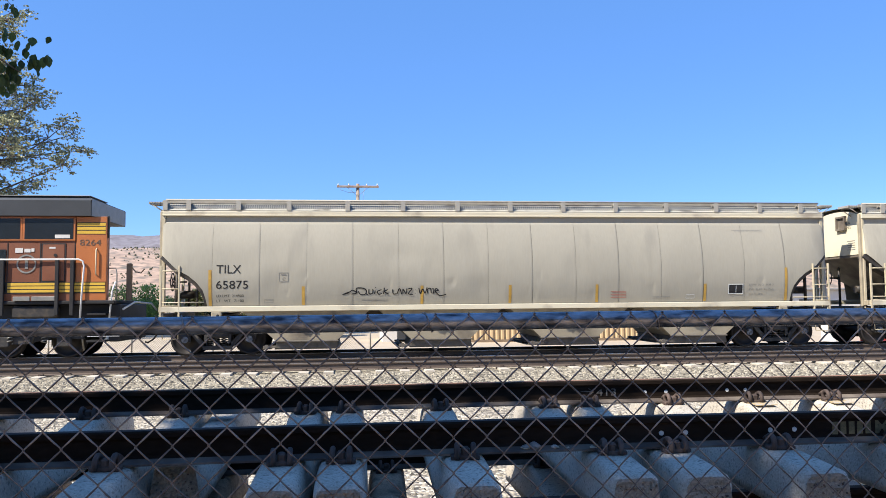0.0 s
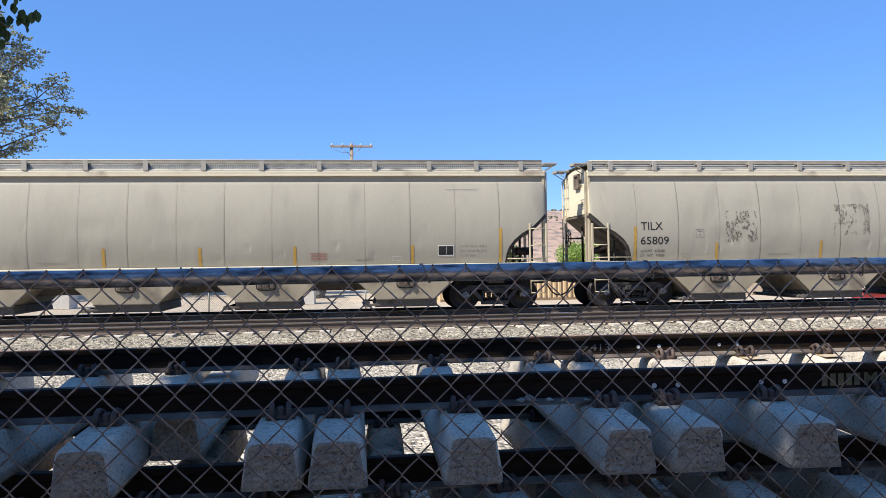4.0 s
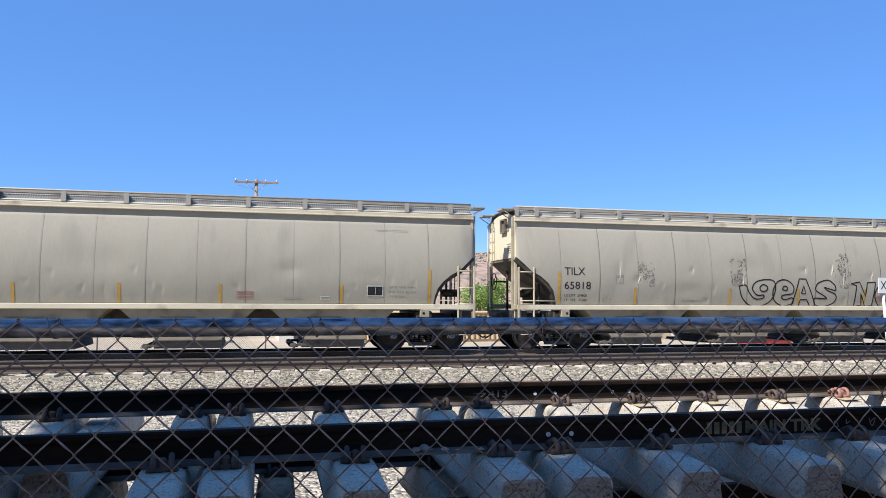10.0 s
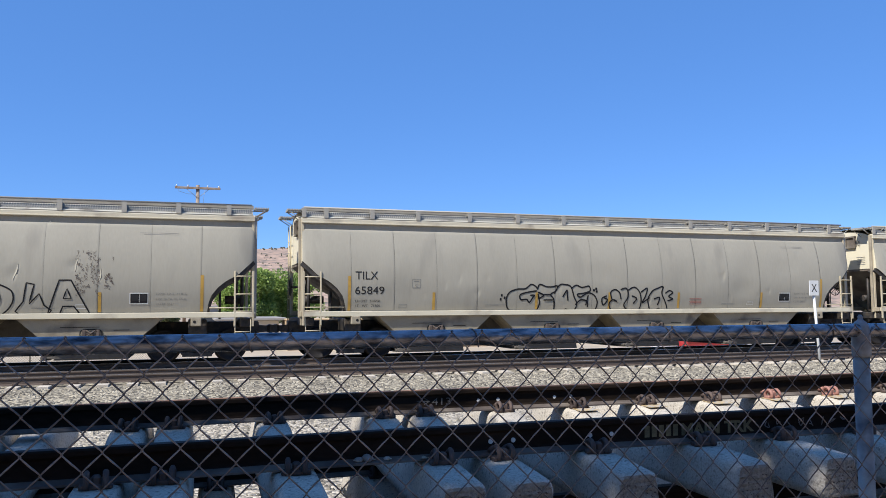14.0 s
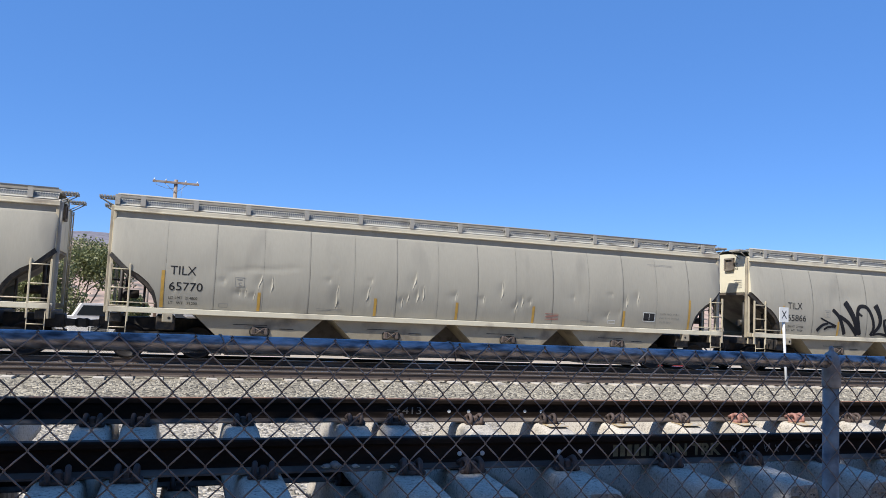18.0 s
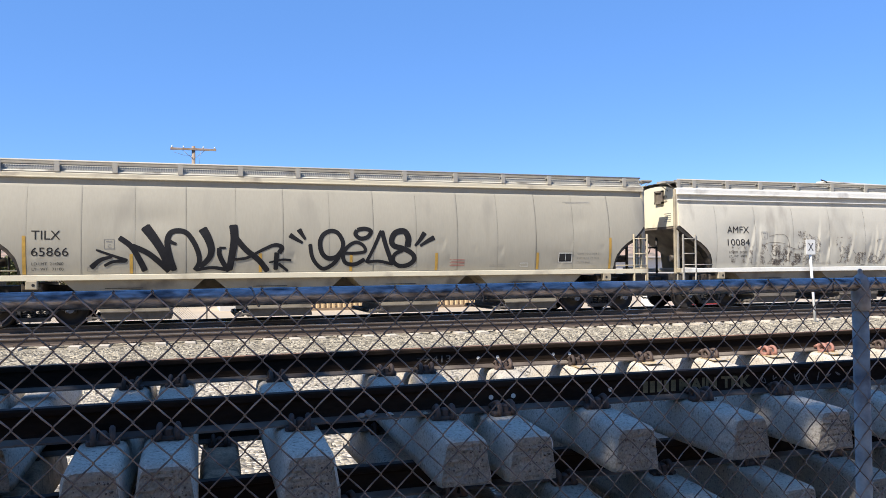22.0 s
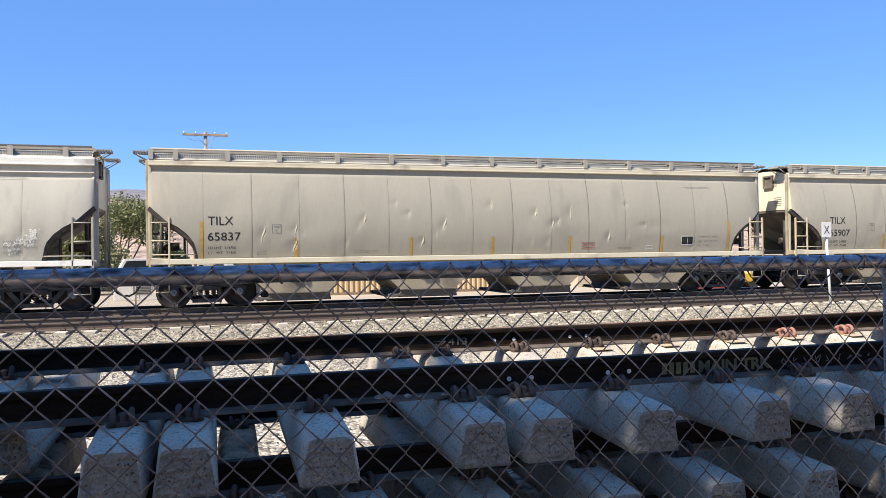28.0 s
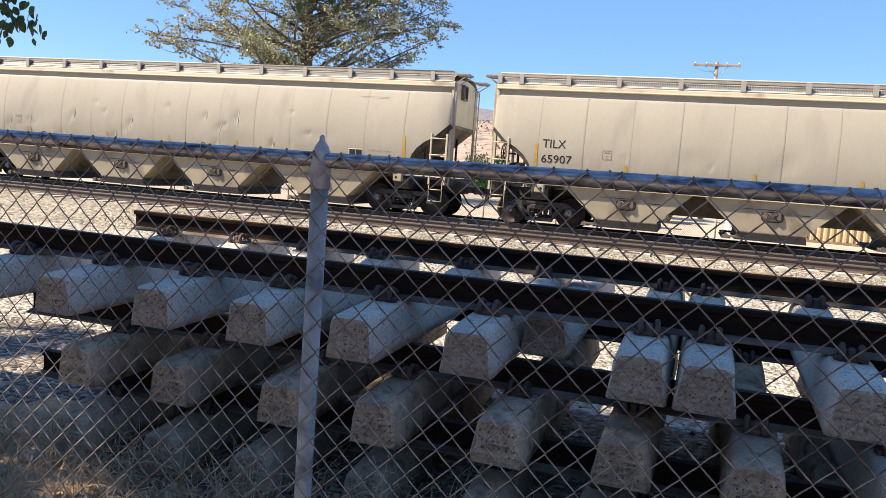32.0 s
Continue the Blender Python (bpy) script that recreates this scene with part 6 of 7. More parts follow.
    for x in (-1.55, -3.2):
        part("brake_cylinder", Geo().disc_y(x, -1.30, -1.12, 0.98, 0.13, 14), "truck", tr)
        part("brake_rod", Geo().tube([(x, -1.2, 0.98), (x - 0.45, -1.2, 0.62), (x - 0.5, -1.2, 0.35)], 0.035, 6), "steel", tr)
    part("sand_pipe", Geo().tube([(-0.85, -1.1, 1.0), (-0.75, -1.1, 0.6), (-0.72, -1.0, 0.2)], 0.03, 6), "galv", tr)
    for d in (-1.2, -2.85, -4.5):
        w = part("wheelset", shared(("wheelset",), wheelset, "wheel"), None, tr)
        WHEELS.append((w, d, 0.457))
        part("axle_box", Geo().box(d - 0.2, d + 0.2, -1.2, -1.1, 0.32, 0.62, 0.03), "truck", tr)
    part("fuel_tank", Geo().box(-14, -5.6, -1.45, 1.45, 0.35, 1.3, 0.12), "engine_black", e)
    CARS.append((e, -1.47))


locomotive()
# ---- the stack of track panels behind the fence ----
PANEL_Y, TILT_X, PITCH = 4.15, 1.5, 0.42


def tie_mesh(seed, body="concrete"):
    """A cast concrete tie, wider at its foot, higher under the rails, with a rough sawn end."""
    r = random.Random(seed)
    g = Geo()
    stations = [(-0.54, 0.218), (-0.518, 0.231), (-0.36, 0.238), (-0.16, 0.244), (0.16, 0.245), (0.42, 0.205), (0.75, 0.19), (1.09, 0.205), (1.35, 0.245), (1.67, 0.244), (1.87, 0.238), (2.028, 0.231), (2.05, 0.218)]
    rings = []
    for k, (y, h) in enumerate(stations):
        d = 0.014 if k in (0, len(stations) - 1) else 0.0
        w0, w1 = 0.140 - d, 0.103 - d
        j = lambda: r.uniform(-0.006, 0.006)
        q = lambda: r.uniform(-0.004, 0.004)
        half = [(w0, 0.0), (w0 - 0.004 + q(), 0.05), (w0 - 0.016 + q(), 0.12), (w1 + 0.016 + q(), h - 0.055), (w1 + 0.010, h - 0.030), (w1 + 0.001, h - 0.014), (w1 - 0.013, h - 0.004), (w1 - 0.034, h)]
        rings.append([(x, y + j(), z) for x, z in half] + [(-x, y + j(), z) for x, z in reversed(half)])
    g.loft(rings, True, False, True)
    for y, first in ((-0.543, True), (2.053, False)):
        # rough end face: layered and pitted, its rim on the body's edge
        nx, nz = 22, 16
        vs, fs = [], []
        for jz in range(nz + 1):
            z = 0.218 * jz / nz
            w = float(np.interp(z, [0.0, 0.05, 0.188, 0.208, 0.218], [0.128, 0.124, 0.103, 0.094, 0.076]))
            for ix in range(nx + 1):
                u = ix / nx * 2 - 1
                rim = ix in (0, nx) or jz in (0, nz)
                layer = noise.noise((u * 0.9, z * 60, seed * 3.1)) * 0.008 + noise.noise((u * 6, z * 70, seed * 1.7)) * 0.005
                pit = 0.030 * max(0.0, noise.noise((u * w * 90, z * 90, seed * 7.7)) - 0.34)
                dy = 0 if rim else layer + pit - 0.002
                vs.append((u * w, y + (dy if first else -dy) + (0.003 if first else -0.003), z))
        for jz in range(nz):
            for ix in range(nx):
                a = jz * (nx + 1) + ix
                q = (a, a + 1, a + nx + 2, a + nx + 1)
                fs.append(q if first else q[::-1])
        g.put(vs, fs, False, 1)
        if first:
            for zz in (0.05, 0.085, 0.125, 0.165):
                for xx in (-0.085, -0.055, -0.02, 0.02, 0.055, 0.085):
                    if r.random() < 0.8:
                        g.disc_y(xx * (1.1 - zz) + r.uniform(-0.012, 0.012), y - 0.003, y + 0.006, zz + r.uniform(-0.005, 0.005), r.uniform(0.003, 0.0055), 6, 2)
            for _ in range(34):
                zz = r.uniform(0.012, 0.19)
                g.disc_y(r.uniform(-0.11, 0.11) * (1.05 - zz), y - 0.002, y + 0.006, zz, r.uniform(0.0015, 0.003), 5, 2)
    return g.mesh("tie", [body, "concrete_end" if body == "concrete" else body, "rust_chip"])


TIES = [tie_mesh(s) for s in (1, 2, 3, 4)]
TIES_DIRTY_SHADED = [tie_mesh(s, "concrete_dirty_shaded") for s in (5, 6, 7, 8)]


def clip_mesh(name, m):
    """A pair of bent spring clips with their shoulder, on one side of a rail."""
    g = Geo()
    for dx in (-0.042, 0.042):
        pts = [(dx, -0.055 + 0.040 * math.cos(a), 0.030 + 0.040 * math.sin(a)) for a in (-1.2 + 0.5 * k for k in range(11))]
        g.tube(pts, 0.0145, 7)
        g.tube([(dx, -0.02, 0.06), (dx, 0.03, 0.035)], 0.0145, 7)
    g.box(-0.075, 0.075, -0.09, -0.03, -0.004, 0.022, 0.006)
    g.box(-0.02, 0.02, -0.085, -0.03, 0.0, 0.06, 0.008)
    return g.mesh(name, m)


CLIP, CLIP_RED = clip_mesh("clip", "clip"), clip_mesh("clip", "clip_red")


def rail_section(r=0.0):
    return [(-0.070, 0.0), (0.070, 0.0), (0.070, 0.010), (0.018, 0.026), (0.009, 0.040), (0.008, 0.115), (0.014, 0.127), (0.035, 0.135), (0.036, 0.158), (0.026, 0.167), (0.010, 0.169),
            (-0.010, 0.169), (-0.026, 0.167), (-0.036, 0.158), (-0.035, 0.135), (-0.014, 0.127), (-0.008, 0.115), (-0.009, 0.040), (-0.018, 0.026), (-0.070, 0.010)]


def stored_rail(x0, x1):
    """A rail in lengths of about a metre so that it wanders a little, with its own flange and head finish."""
    sec = rail_section()
    n = int((x1 - x0) / 0.8) + 1
    rings = []
    for k in range(n + 1):
        x = x0 + (x1 - x0) * k / n
        rings.append([(x, y + 0.004 * math.sin(x * 1.7), z + 0.003 * math.sin(x * 1.1)) for y, z in sec])
    g = Geo().loft(rings, True, True)
    m = len(sec)
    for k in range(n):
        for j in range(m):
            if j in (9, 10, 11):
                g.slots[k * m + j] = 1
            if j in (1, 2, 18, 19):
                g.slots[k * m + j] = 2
    return g


L1 = [-4.45, -3.76, -3.10, -2.46, -1.82, -1.21, -0.37, -0.07, 0.57, 1.345, 1.69, 2.29, 3.0, 3.6, 4.22, 4.84, 5.46, 6.08, 6.7, 7.32, 7.95, 8.6, 9.2, 9.8]
L2 = [-3.60, -2.93, -2.23, -1.65, -1.0, -0.40, 0.19, 0.79, 1.39, 2.08, 2.72, 3.34, 3.98, 4.6, 5.2, 5.85, 6.5, 7.1, 7.7, 8.3, 8.9, 9.5]
L3 = [-3.62, -2.98, -2.36, -1.72, -1.08, -0.5, 0.15, 0.77, 1.42, 2.05, 2.7, 3.3, 3.95, 4.6, 5.2, 5.85, 6.5, 7.1, 7.7, 8.3, 8.9, 9.5]
rt = random.Random(9)


def track_panel(level, xs, near, far):
    t = thing("track_panel", ("stacked spare track panel with dark rails on concrete ties", "track panel lying under another in the stack", "lowest track panel of the stack among dry weeds")[level],
              "track panel", "stacked track panels", at=pose(0, PANEL_Y, 0.64 - PITCH * level, TILT_X, 0, 0))
    for (x0, x1), y in ((near, 0.0), (far, 1.51)):
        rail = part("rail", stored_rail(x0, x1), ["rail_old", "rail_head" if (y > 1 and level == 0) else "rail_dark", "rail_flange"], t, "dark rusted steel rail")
        rail.location = (0, y, 0.249)
        if level == 0:
            dots = (1.665, 1.803, 2.294, 2.436) if y == 0 else (2.155, 2.317, 2.798, 2.943)
            for x in dots:
                # white discs stand in for daylight showing through the holes
                part("bolt_hole", Geo().disc_y(x, -0.0140, -0.006, 0.075, 0.0135, 12), "white", rail, "white disc for light seen through a bolt hole")
            if y == 0:
                vs, fs = letters("MAIN TRK", 0.10, 0.62, 0.004)
                part("paint_mark", Geo().put([(2.92 + a * 0.87, -0.0138, 0.040 + b) for a, b in vs], fs), "rail_mark", rail, "worn yellow paint writing")
                for k in range(5):
                    part("paint_bar", Geo().put([(x, -0.0138, z) for x, z in rect(0, 0.035, 0, 0.07)[0]], [(0, 1, 3, 2)]), "rail_mark", rail).location = (2.66 + 0.05 * k, 0, 0.04)
                scrawl = random.Random(12)
                for k in range(9):
                    x0 = 3.54 + 0.086 * k
                    pts = [(x0 + scrawl.uniform(0, 0.05), 0.045 + scrawl.uniform(0, 0.06)) for _ in range(4)]
                    vs, fs = ribbon(pts, 0.007)
                    part("chalk_stroke", Geo().put([(a, -0.0142, b) for a, b in vs], fs), "chalk", rail, "thin chalk scrawl")
            else:
                vs, fs = letters("413", 0.075, 0.15)
                part("chalk_mark", Geo().put([(1.78 + a, -0.0138, 0.055 + b) for a, b in vs], fs), "chalk", rail, "grey chalk writing")
                vs, fs = ribbon([(1.66, 0.09), (1.76, 0.085), (1.72, 0.11), (1.76, 0.085), (1.72, 0.06)], 0.008, False)
                part("chalk_arrow", Geo().put([(a, -0.0138, b) for a, b in vs], fs), "chalk", rail)
    for k, x in enumerate(xs):
        back = 0.10 if (level == 0 and k == 0) else 0.0
        tie = part("tie", (TIES_DIRTY_SHADED if level == 2 or (level == 1 and x < 0.5) else TIES)[rt.randrange(4)], None, t)
        tie.location = (x, rt.uniform(-0.035, 0.025) + back, 0)
        tie.rotation_euler = (0, 0, radians(rt.uniform(-1.6, 1.6)))
        for y in (0.0, 1.51):
            for s in (-1, 1):
                if level and s > 0:
                    continue
                red = level == 0 and y > 1 and s < 0 and 4.7 < x < 5.6
                c = part("clip", CLIP_RED if red else CLIP, None, tie, "red painted spring clip" if red else "")
                c.location = (rt.uniform(-0.01, 0.01), y + s * 0.068 - tie.location.y, 0.247)
                c.rotation_euler = (0, 0, (0 if s < 0 else math.pi) + rt.uniform(-0.12, 0.12))
        if level == 0 and 2.8 < x < 5.7:
            part("paint_patch", Geo().box(-0.082, 0.082, 1.51 - 0.26, 1.51 - 0.075, 0.246, 0.2495), "ochre_paint", tie, "ochre paint round the clips")
    if level == 0:
        tie = part("tie", TIES[1], None, t, "short concrete tie pushed back under the rails")
        tie.location = (-0.93, 0.62, 0)
    return t


# darker copy of the rail head: shade off the sunlit rail, in the colour
M["rail_dark"] = mat("shade_dark_rail_head", (0.055, 0.046, 0.041), 0.8, 0.0, spec=0.12, var=0.35, scale=3, fine=60, fvar=0.3, bump=0.2, dirt=(0.085, 0.06, 0.045), dirt_amount=0.3, dirt_scale=2, stretch=(0.3, 1, 1))
M["ochre_paint"] = mat("worn_ochre_paint", (0.44, 0.32, 0.16), 0.85, var=0.3, scale=25, fvar=0.3, bump=0.1, dirt=(0.35, 0.33, 0.30), dirt_amount=0.45, dirt_scale=30)
M["rail_mark"] = mat("worn_yellow_paint", (0.115, 0.10, 0.05), 0.8, var=0.35, scale=30, fvar=0.3, fine=90, bump=0)
M["chalk"] = mat("pale_chalk", (0.13, 0.12, 0.11), 0.9, var=0.4, scale=40, bump=0)
track_panel(2, L3, (-4.35, 13.0), (-4.2, 13.0))
track_panel(1, L2, (-4.45, 13.0), (-4.1, 13.0))
track_panel(0, L1, (-7.2, 13.0), (-4.87, 13.0))


def dry_leaf(x, y, z, s, a):
    pts = [(0, 0), (0.4, 0.35), (1.0, 0.1), (1.5, 0.3), (1.2, -0.25), (0.7, -0.4), (0.2, -0.3)]
    ca, sa = math.cos(a), math.sin(a)
    top = [(x + s * (u * ca - v * sa), y + s * (u * sa + v * ca), z + s * 0.35 * (u - 0.7) ** 2 + 0.004) for u, v in pts]
    low = [(p[0], p[1], p[2] - 0.002) for p in top]
    one("dry_leaf", Geo().loft([low, top], True, True), "leaf_dry", "dry pale curled leaf lying on the stacked rail", "leaf", "fallen leaves")


M["leaf_dry"] = mat("dry_pale_leaf", (0.42, 0.36, 0.26), 0.8, var=0.2, scale=20)
for k in range(5):
    dry_leaf(0.93 + 0.075 * k + rt.uniform(-0.03, 0.03), 4.095 + rt.uniform(-0.012, 0.008), 0.908, rt.uniform(0.022, 0.045), rt.uniform(0, 6))

# ---- chain-link fence ----
FENCE_Y, FENCE_Z = 1.91, 1.642


def wire_mesh(right_top):
    """One zigzag fence wire from its bent top end down to the ground."""
    P, H, over = 0.0411, 0.0422, 0.0016
    top = 1.6585
    n = int((top + 0.17) / H)
    x_at = lambda k: P + over if (k % 2 == 0) == right_top else -over
    x0, s = x_at(0), (1 if right_top else -1)
    pts = [(x0 - s * 0.0045, 0.0035, top + 0.001), (x0 - s * 0.001, 0.002, top + 0.0045)]
    for k in range(n + 1):
        pts.append((x_at(k), 0.0, top - k * H))
        if k < n:
            pts.append(((x_at(k) + x_at(k + 1)) / 2, 0.0026 if x_at(k) > x_at(k + 1) else -0.0026, top - (k + 0.5) * H))
    return Geo().tube(pts, 0.0023, 4).mesh("wire", "wire")


def fence():
    f = thing("chain_link_fence", "weathered galvanised chain-link fence with pipe top rail", "fence")
    part("top_rail", Geo().tube([(x, FENCE_Y, FENCE_Z + 0.002 * math.sin(x * 1.3)) for x in (-7.7 + 0.5 * k for k in range(34))], 0.0215, 14), "fence_rail", f, "blue-grey galvanised pipe rail")
    for x in (-7.67, -4.43, -1.19, 2.05, 5.29, 8.53):
        p = part("post", Geo().tube([(x, FENCE_Y + 0.004, GROUND - 0.25), (x, FENCE_Y + 0.002, 1.62)], 0.0245, 14), "fence", f)
        cap = Geo()
        up = 0.016 if x == -1.19 else 0.0
        prof = [(0.026, 1.56), (0.028, 1.565), (0.028, 1.62), (0.0255, 1.652 + up * 0.4), (0.018, 1.668 + up * 0.6), (0.009, 1.675 + up), (0.007, 1.680 + up), (0.008, 1.686 + up), (0.003, 1.692 + up)]
        cap.loft([[(x + r * math.cos(a), FENCE_Y + r * math.sin(a), z) for a in (2 * math.pi * k / 14 for k in range(14))] for r, z in prof], True, True, True)
        part("post_cap", cap, "fence", p, "domed cast rail-end cap")
    a, b = wire_mesh(True), wire_mesh(False)
    first = 0.0315 - 0.0411 - 0.0822 * 58
    for i in range(238):
        w = part("wire", a if i % 2 == 0 else b, None, f)
        w.location = (first + 0.0411 * i, FENCE_Y - 0.026 + 0.0015 * math.sin(i * 0.21), 0.004 * noise.noise((i * 0.15, 1, 1)))
    for k in range(16):
        x = -3.9 + 0.58 * k
        pts = [(x + 0.004 * j, FENCE_Y + 0.0245 * math.cos(2 * math.pi * j / 10), FENCE_Z + 0.0245 * math.sin(2 * math.pi * j / 10)) for j in range(12)]
        part("tie_wire", Geo().tube(pts, 0.0016, 5), "wire", f)
    part("bottom_wire", Geo().tube([(-7.6, FENCE_Y - 0.02, GROUND + 0.08), (8.5, FENCE_Y - 0.02, GROUND + 0.08)], 0.002, 4), "wire", f)


fence()


# ---- plants ----
def leaf_quad(g, c, s, r, flat=0.0):
    """One small folded leaf at c."""
    d = Vector((r.gauss(0, 1), r.gauss(0, 1), r.gauss(0, 1 - flat))).normalized()
    u = d.orthogonal().normalized()
    u = (u * math.cos(r.uniform(0, 6.28)) + d.cross(u) * math.sin(r.uniform(0, 6.28)))
    w = d.cross(u).normalized() * s * 0.36
    u = u.normalized() * s * 0.5
    c = Vector(c)
    g.put([c - u, c + w * 0.9 - u * 0.2, c + w * 0.7 + u * 0.45, c + u, c - w * 0.7 + u * 0.45, c - w * 0.9 - u * 0.2], [(0, 1, 2, 3), (0, 3, 4, 5)])


def limb(g, a, b, r0, r1, r, bend=0.12):
    a, b = Vector(a), Vector(b)
    n = 6
    L = (b - a).length
    pts, rr = [], []
    off = Vector((r.uniform(-1, 1), r.uniform(-1, 1), r.uniform(-0.5, 0.8))) * L * bend
    for k in range(n + 1):
        t = k / n
        pts.append(tuple(a.lerp(b, t) + off * math.sin(t * math.pi)))
        rr.append(r0 + (r1 - r0) * t)
    g.tube(pts, rr, 7)
    return pts


def conifer():
    """Broad cedar-like tree behind the line, with flat sprays of needles."""
    r = random.Random(31)
    t = thing("cedar_tree", "tall broad cedar tree with blue-green needle sprays", "tree")
    tx, ty = -24.7, 45.0
    z0 = ground_height(tx, ty)
    trunk = Geo().tube([(tx, ty, z0 - 0.2), (tx + 0.2, ty, 5), (tx - 0.1, ty + 0.1, 11), (tx + 0.2, ty, 17), (tx, ty, 21.5)], [0.55, 0.45, 0.33, 0.2, 0.05], 10)
    part("trunk", trunk, "bark_pale", t)
    crown = Geo()
    for k in range(125):
        z = 2.0 + 17.5 * (k / 125) + r.uniform(-0.3, 0.3)
        a = r.uniform(0, 2 * math.pi)
        reach = max(1.2, (11.1 * (1 - ((z - 5) / 16) ** 2) if z > 5 else 11.1) * r.uniform(0.5, 0.99))
        rise = r.uniform(0.10, 0.48)
        end = (tx + reach * math.cos(a), ty + reach * math.sin(a) * 0.8, z + reach * rise)
        branches = Geo()
        pts = limb(branches, (tx, ty, z), end, 0.11, 0.02, r, 0.16)
        out = Vector((end[0] - tx, end[1] - ty, 0.5)).normalized()
        for q in range(1, len(pts)):
            for _ in range(2 + int(reach * 0.24) + (3 if q == len(pts) - 1 else 0)):
                spread = 0.7 if q < len(pts) - 1 else 0.5
                p = Vector(pts[q]) + Vector((r.gauss(0, spread), r.gauss(0, spread), r.gauss(0.1, spread * 0.5)))
                limb(branches, pts[q], p, 0.03, 0.008, r, 0.2)
                # a clump of sprays, each a short line of tufts
                for _ in range(r.randint(10, 15)):
                    c = p + Vector((r.gauss(0, 0.23), r.gauss(0, 0.23), r.gauss(0.02, 0.11)))
                    d = (out + Vector((r.gauss(0, 0.8), r.gauss(0, 0.8), r.gauss(0.1, 0.3)))).normalized()
                    for m in range(3):
                        leaf_quad(crown, c + d * (0.08 * m) + Vector((r.gauss(0, 0.025), r.gauss(0, 0.025), r.gauss(0, 0.02))), r.uniform(0.10, 0.18), r, 0.2)
        part("branch", branches, "bark", t)
    part("crown", crown, "conifer", t, "blue-green needle sprays with gaps")


conifer()


def shade_tree():
    """The tall broad-leaved tree beside the camera whose crown shades the fence and the stack from the side."""
    r = random.Random(77)
    t = thing("shade_tree", "large broad-leaved tree overhanging the fence", "tree")
    bx, by = -9.6, -4.6
    part("trunk", Geo().tube([(bx, by, GROUND - 0.2), (bx + 0.15, by + 0.05, 2.0), (bx + 0.3, by + 0.2, 4.4), (bx + 0.6, by + 0.9, 7.6)], [0.46, 0.36, 0.30, 0.24], 12), "bark", t)
    crown = Geo()
    fork = (bx + 0.6, by + 0.9, 7.6)
    spots = [(-6.6 + 0.62 * i, 1.5 + 0.62 * j) for i in range(22) for j in range(7)] + [(-6.0 + 2.0 * i, -4.6 + 2.0 * j) for i in range(6) for j in range(3)]
    r.shuffle(spots)
    for k, (gx, gy) in enumerate(spots):
        gx, gy = gx + r.uniform(-0.2, 0.2), gy + r.uniform(-0.2, 0.2)
        ez = r.uniform(9.6, 13.4)
        c = Vector((gx - 0.8 * (ez - 0.9), gy - 0.42 * (ez - 0.9), ez))
        if k < 26:
            wood = Geo()
            limb(wood, fork, c, 0.11, 0.02, r, 0.1)
            part("limb", wood, "bark", t)
        for _ in range(165):
            p = c + Vector((r.gauss(0, 0.5), r.gauss(0, 0.5), r.gauss(0, 0.4)))
            sx, sy = p.x + 0.8 * (p.z - 0.9), p.y + 0.42 * (p.z - 0.9)
            if sy > 5.75 + r.gauss(0, 0.12) or (sx > 2.0 + r.gauss(0, 0.25) and sy > 4.85 + r.gauss(0, 0.1)):
                continue
            if sx < -3.0 and sy > 3.9 and noise.noise((sx * 0.9, sy * 0.9, 4)) > 0.05:
                continue
            if sx > 1.2 and (r.random() < 0.33 or (sy > 2.9 and noise.noise((sx * 2.1, sy * 2.1, 6)) > 0.50)):
                continue
            if sx < -1.5 and sy < 2.9 and noise.noise((sx * 1.6, sy * 1.6, 9)) > 0.10:
                continue
            leaf_quad(crown, p, r.uniform(0.18, 0.32), r, 0.35)
    part("limb", Geo().tube([fork, (-8.2, -1.6, 7.4), (-7.2, 0.9, 6.4), (-6.0, 2.8, 5.2)], [0.13, 0.10, 0.06, 0.03], 7), "bark", t)
    # hanging branch ends over the fence
    for a, b in (((-6.0, 3.0, 5.3), (-2.40, 4.34, 2.86)), ((-5.5, 3.2, 5.4), (-1.84, 4.45, 2.98)), ((-6.0, 2.6, 5.1), (-3.83, 3.4, 2.24)), ((-4.6, 3.4, 5.4), (-2.05, 4.45, 3.0)), ((-5.2, 3.0, 5.2), (-2.5, 4.32, 2.62))):
        wood = Geo()
        limb(wood, a, b, 0.022, 0.004, r, 0.03)
        part("limb", wood, "bark", t)
    for cx, cy, cz, rx, rz, n in ((-1.97, 4.40, 3.29, 0.07, 0.12, 34), (-1.76, 4.46, 3.12, 0.045, 0.05, 14), (-1.85, 4.47, 3.03, 0.05, 0.06, 20), (-1.93, 4.46, 2.95, 0.045, 0.06, 18), (-2.06, 4.48, 3.07, 0.10, 0.10, 60),
                                  (-2.25, 4.40, 3.03, 0.10, 0.09, 60), (-2.42, 4.34, 2.97, 0.10, 0.07, 40), (-2.16, 4.45, 2.91, 0.05, 0.06, 22), (-2.50, 4.32, 2.67, 0.07, 0.05, 16), (-3.85, 3.38, 2.31, 0.10, 0.08, 56), (-4.0, 3.3, 2.42, 0.10, 0.1, 36)):
        for _ in range(n):
            c = Vector((cx + max(-1.5, min(1.5, r.gauss(0, 1))) * rx, cy + r.gauss(0, rx * 0.7), cz + max(-1.5, min(1.5, r.gauss(0, 1))) * rz))
            s = r.uniform(0.040, 0.072)
            tip = Vector((r.gauss(0, 0.4), r.gauss(0, 0.4), -1)).normalized() * s
            side = tip.cross(Vector((r.gauss(0, 1), r.gauss(0, 1), 0.1))).normalized() * s * 0.36
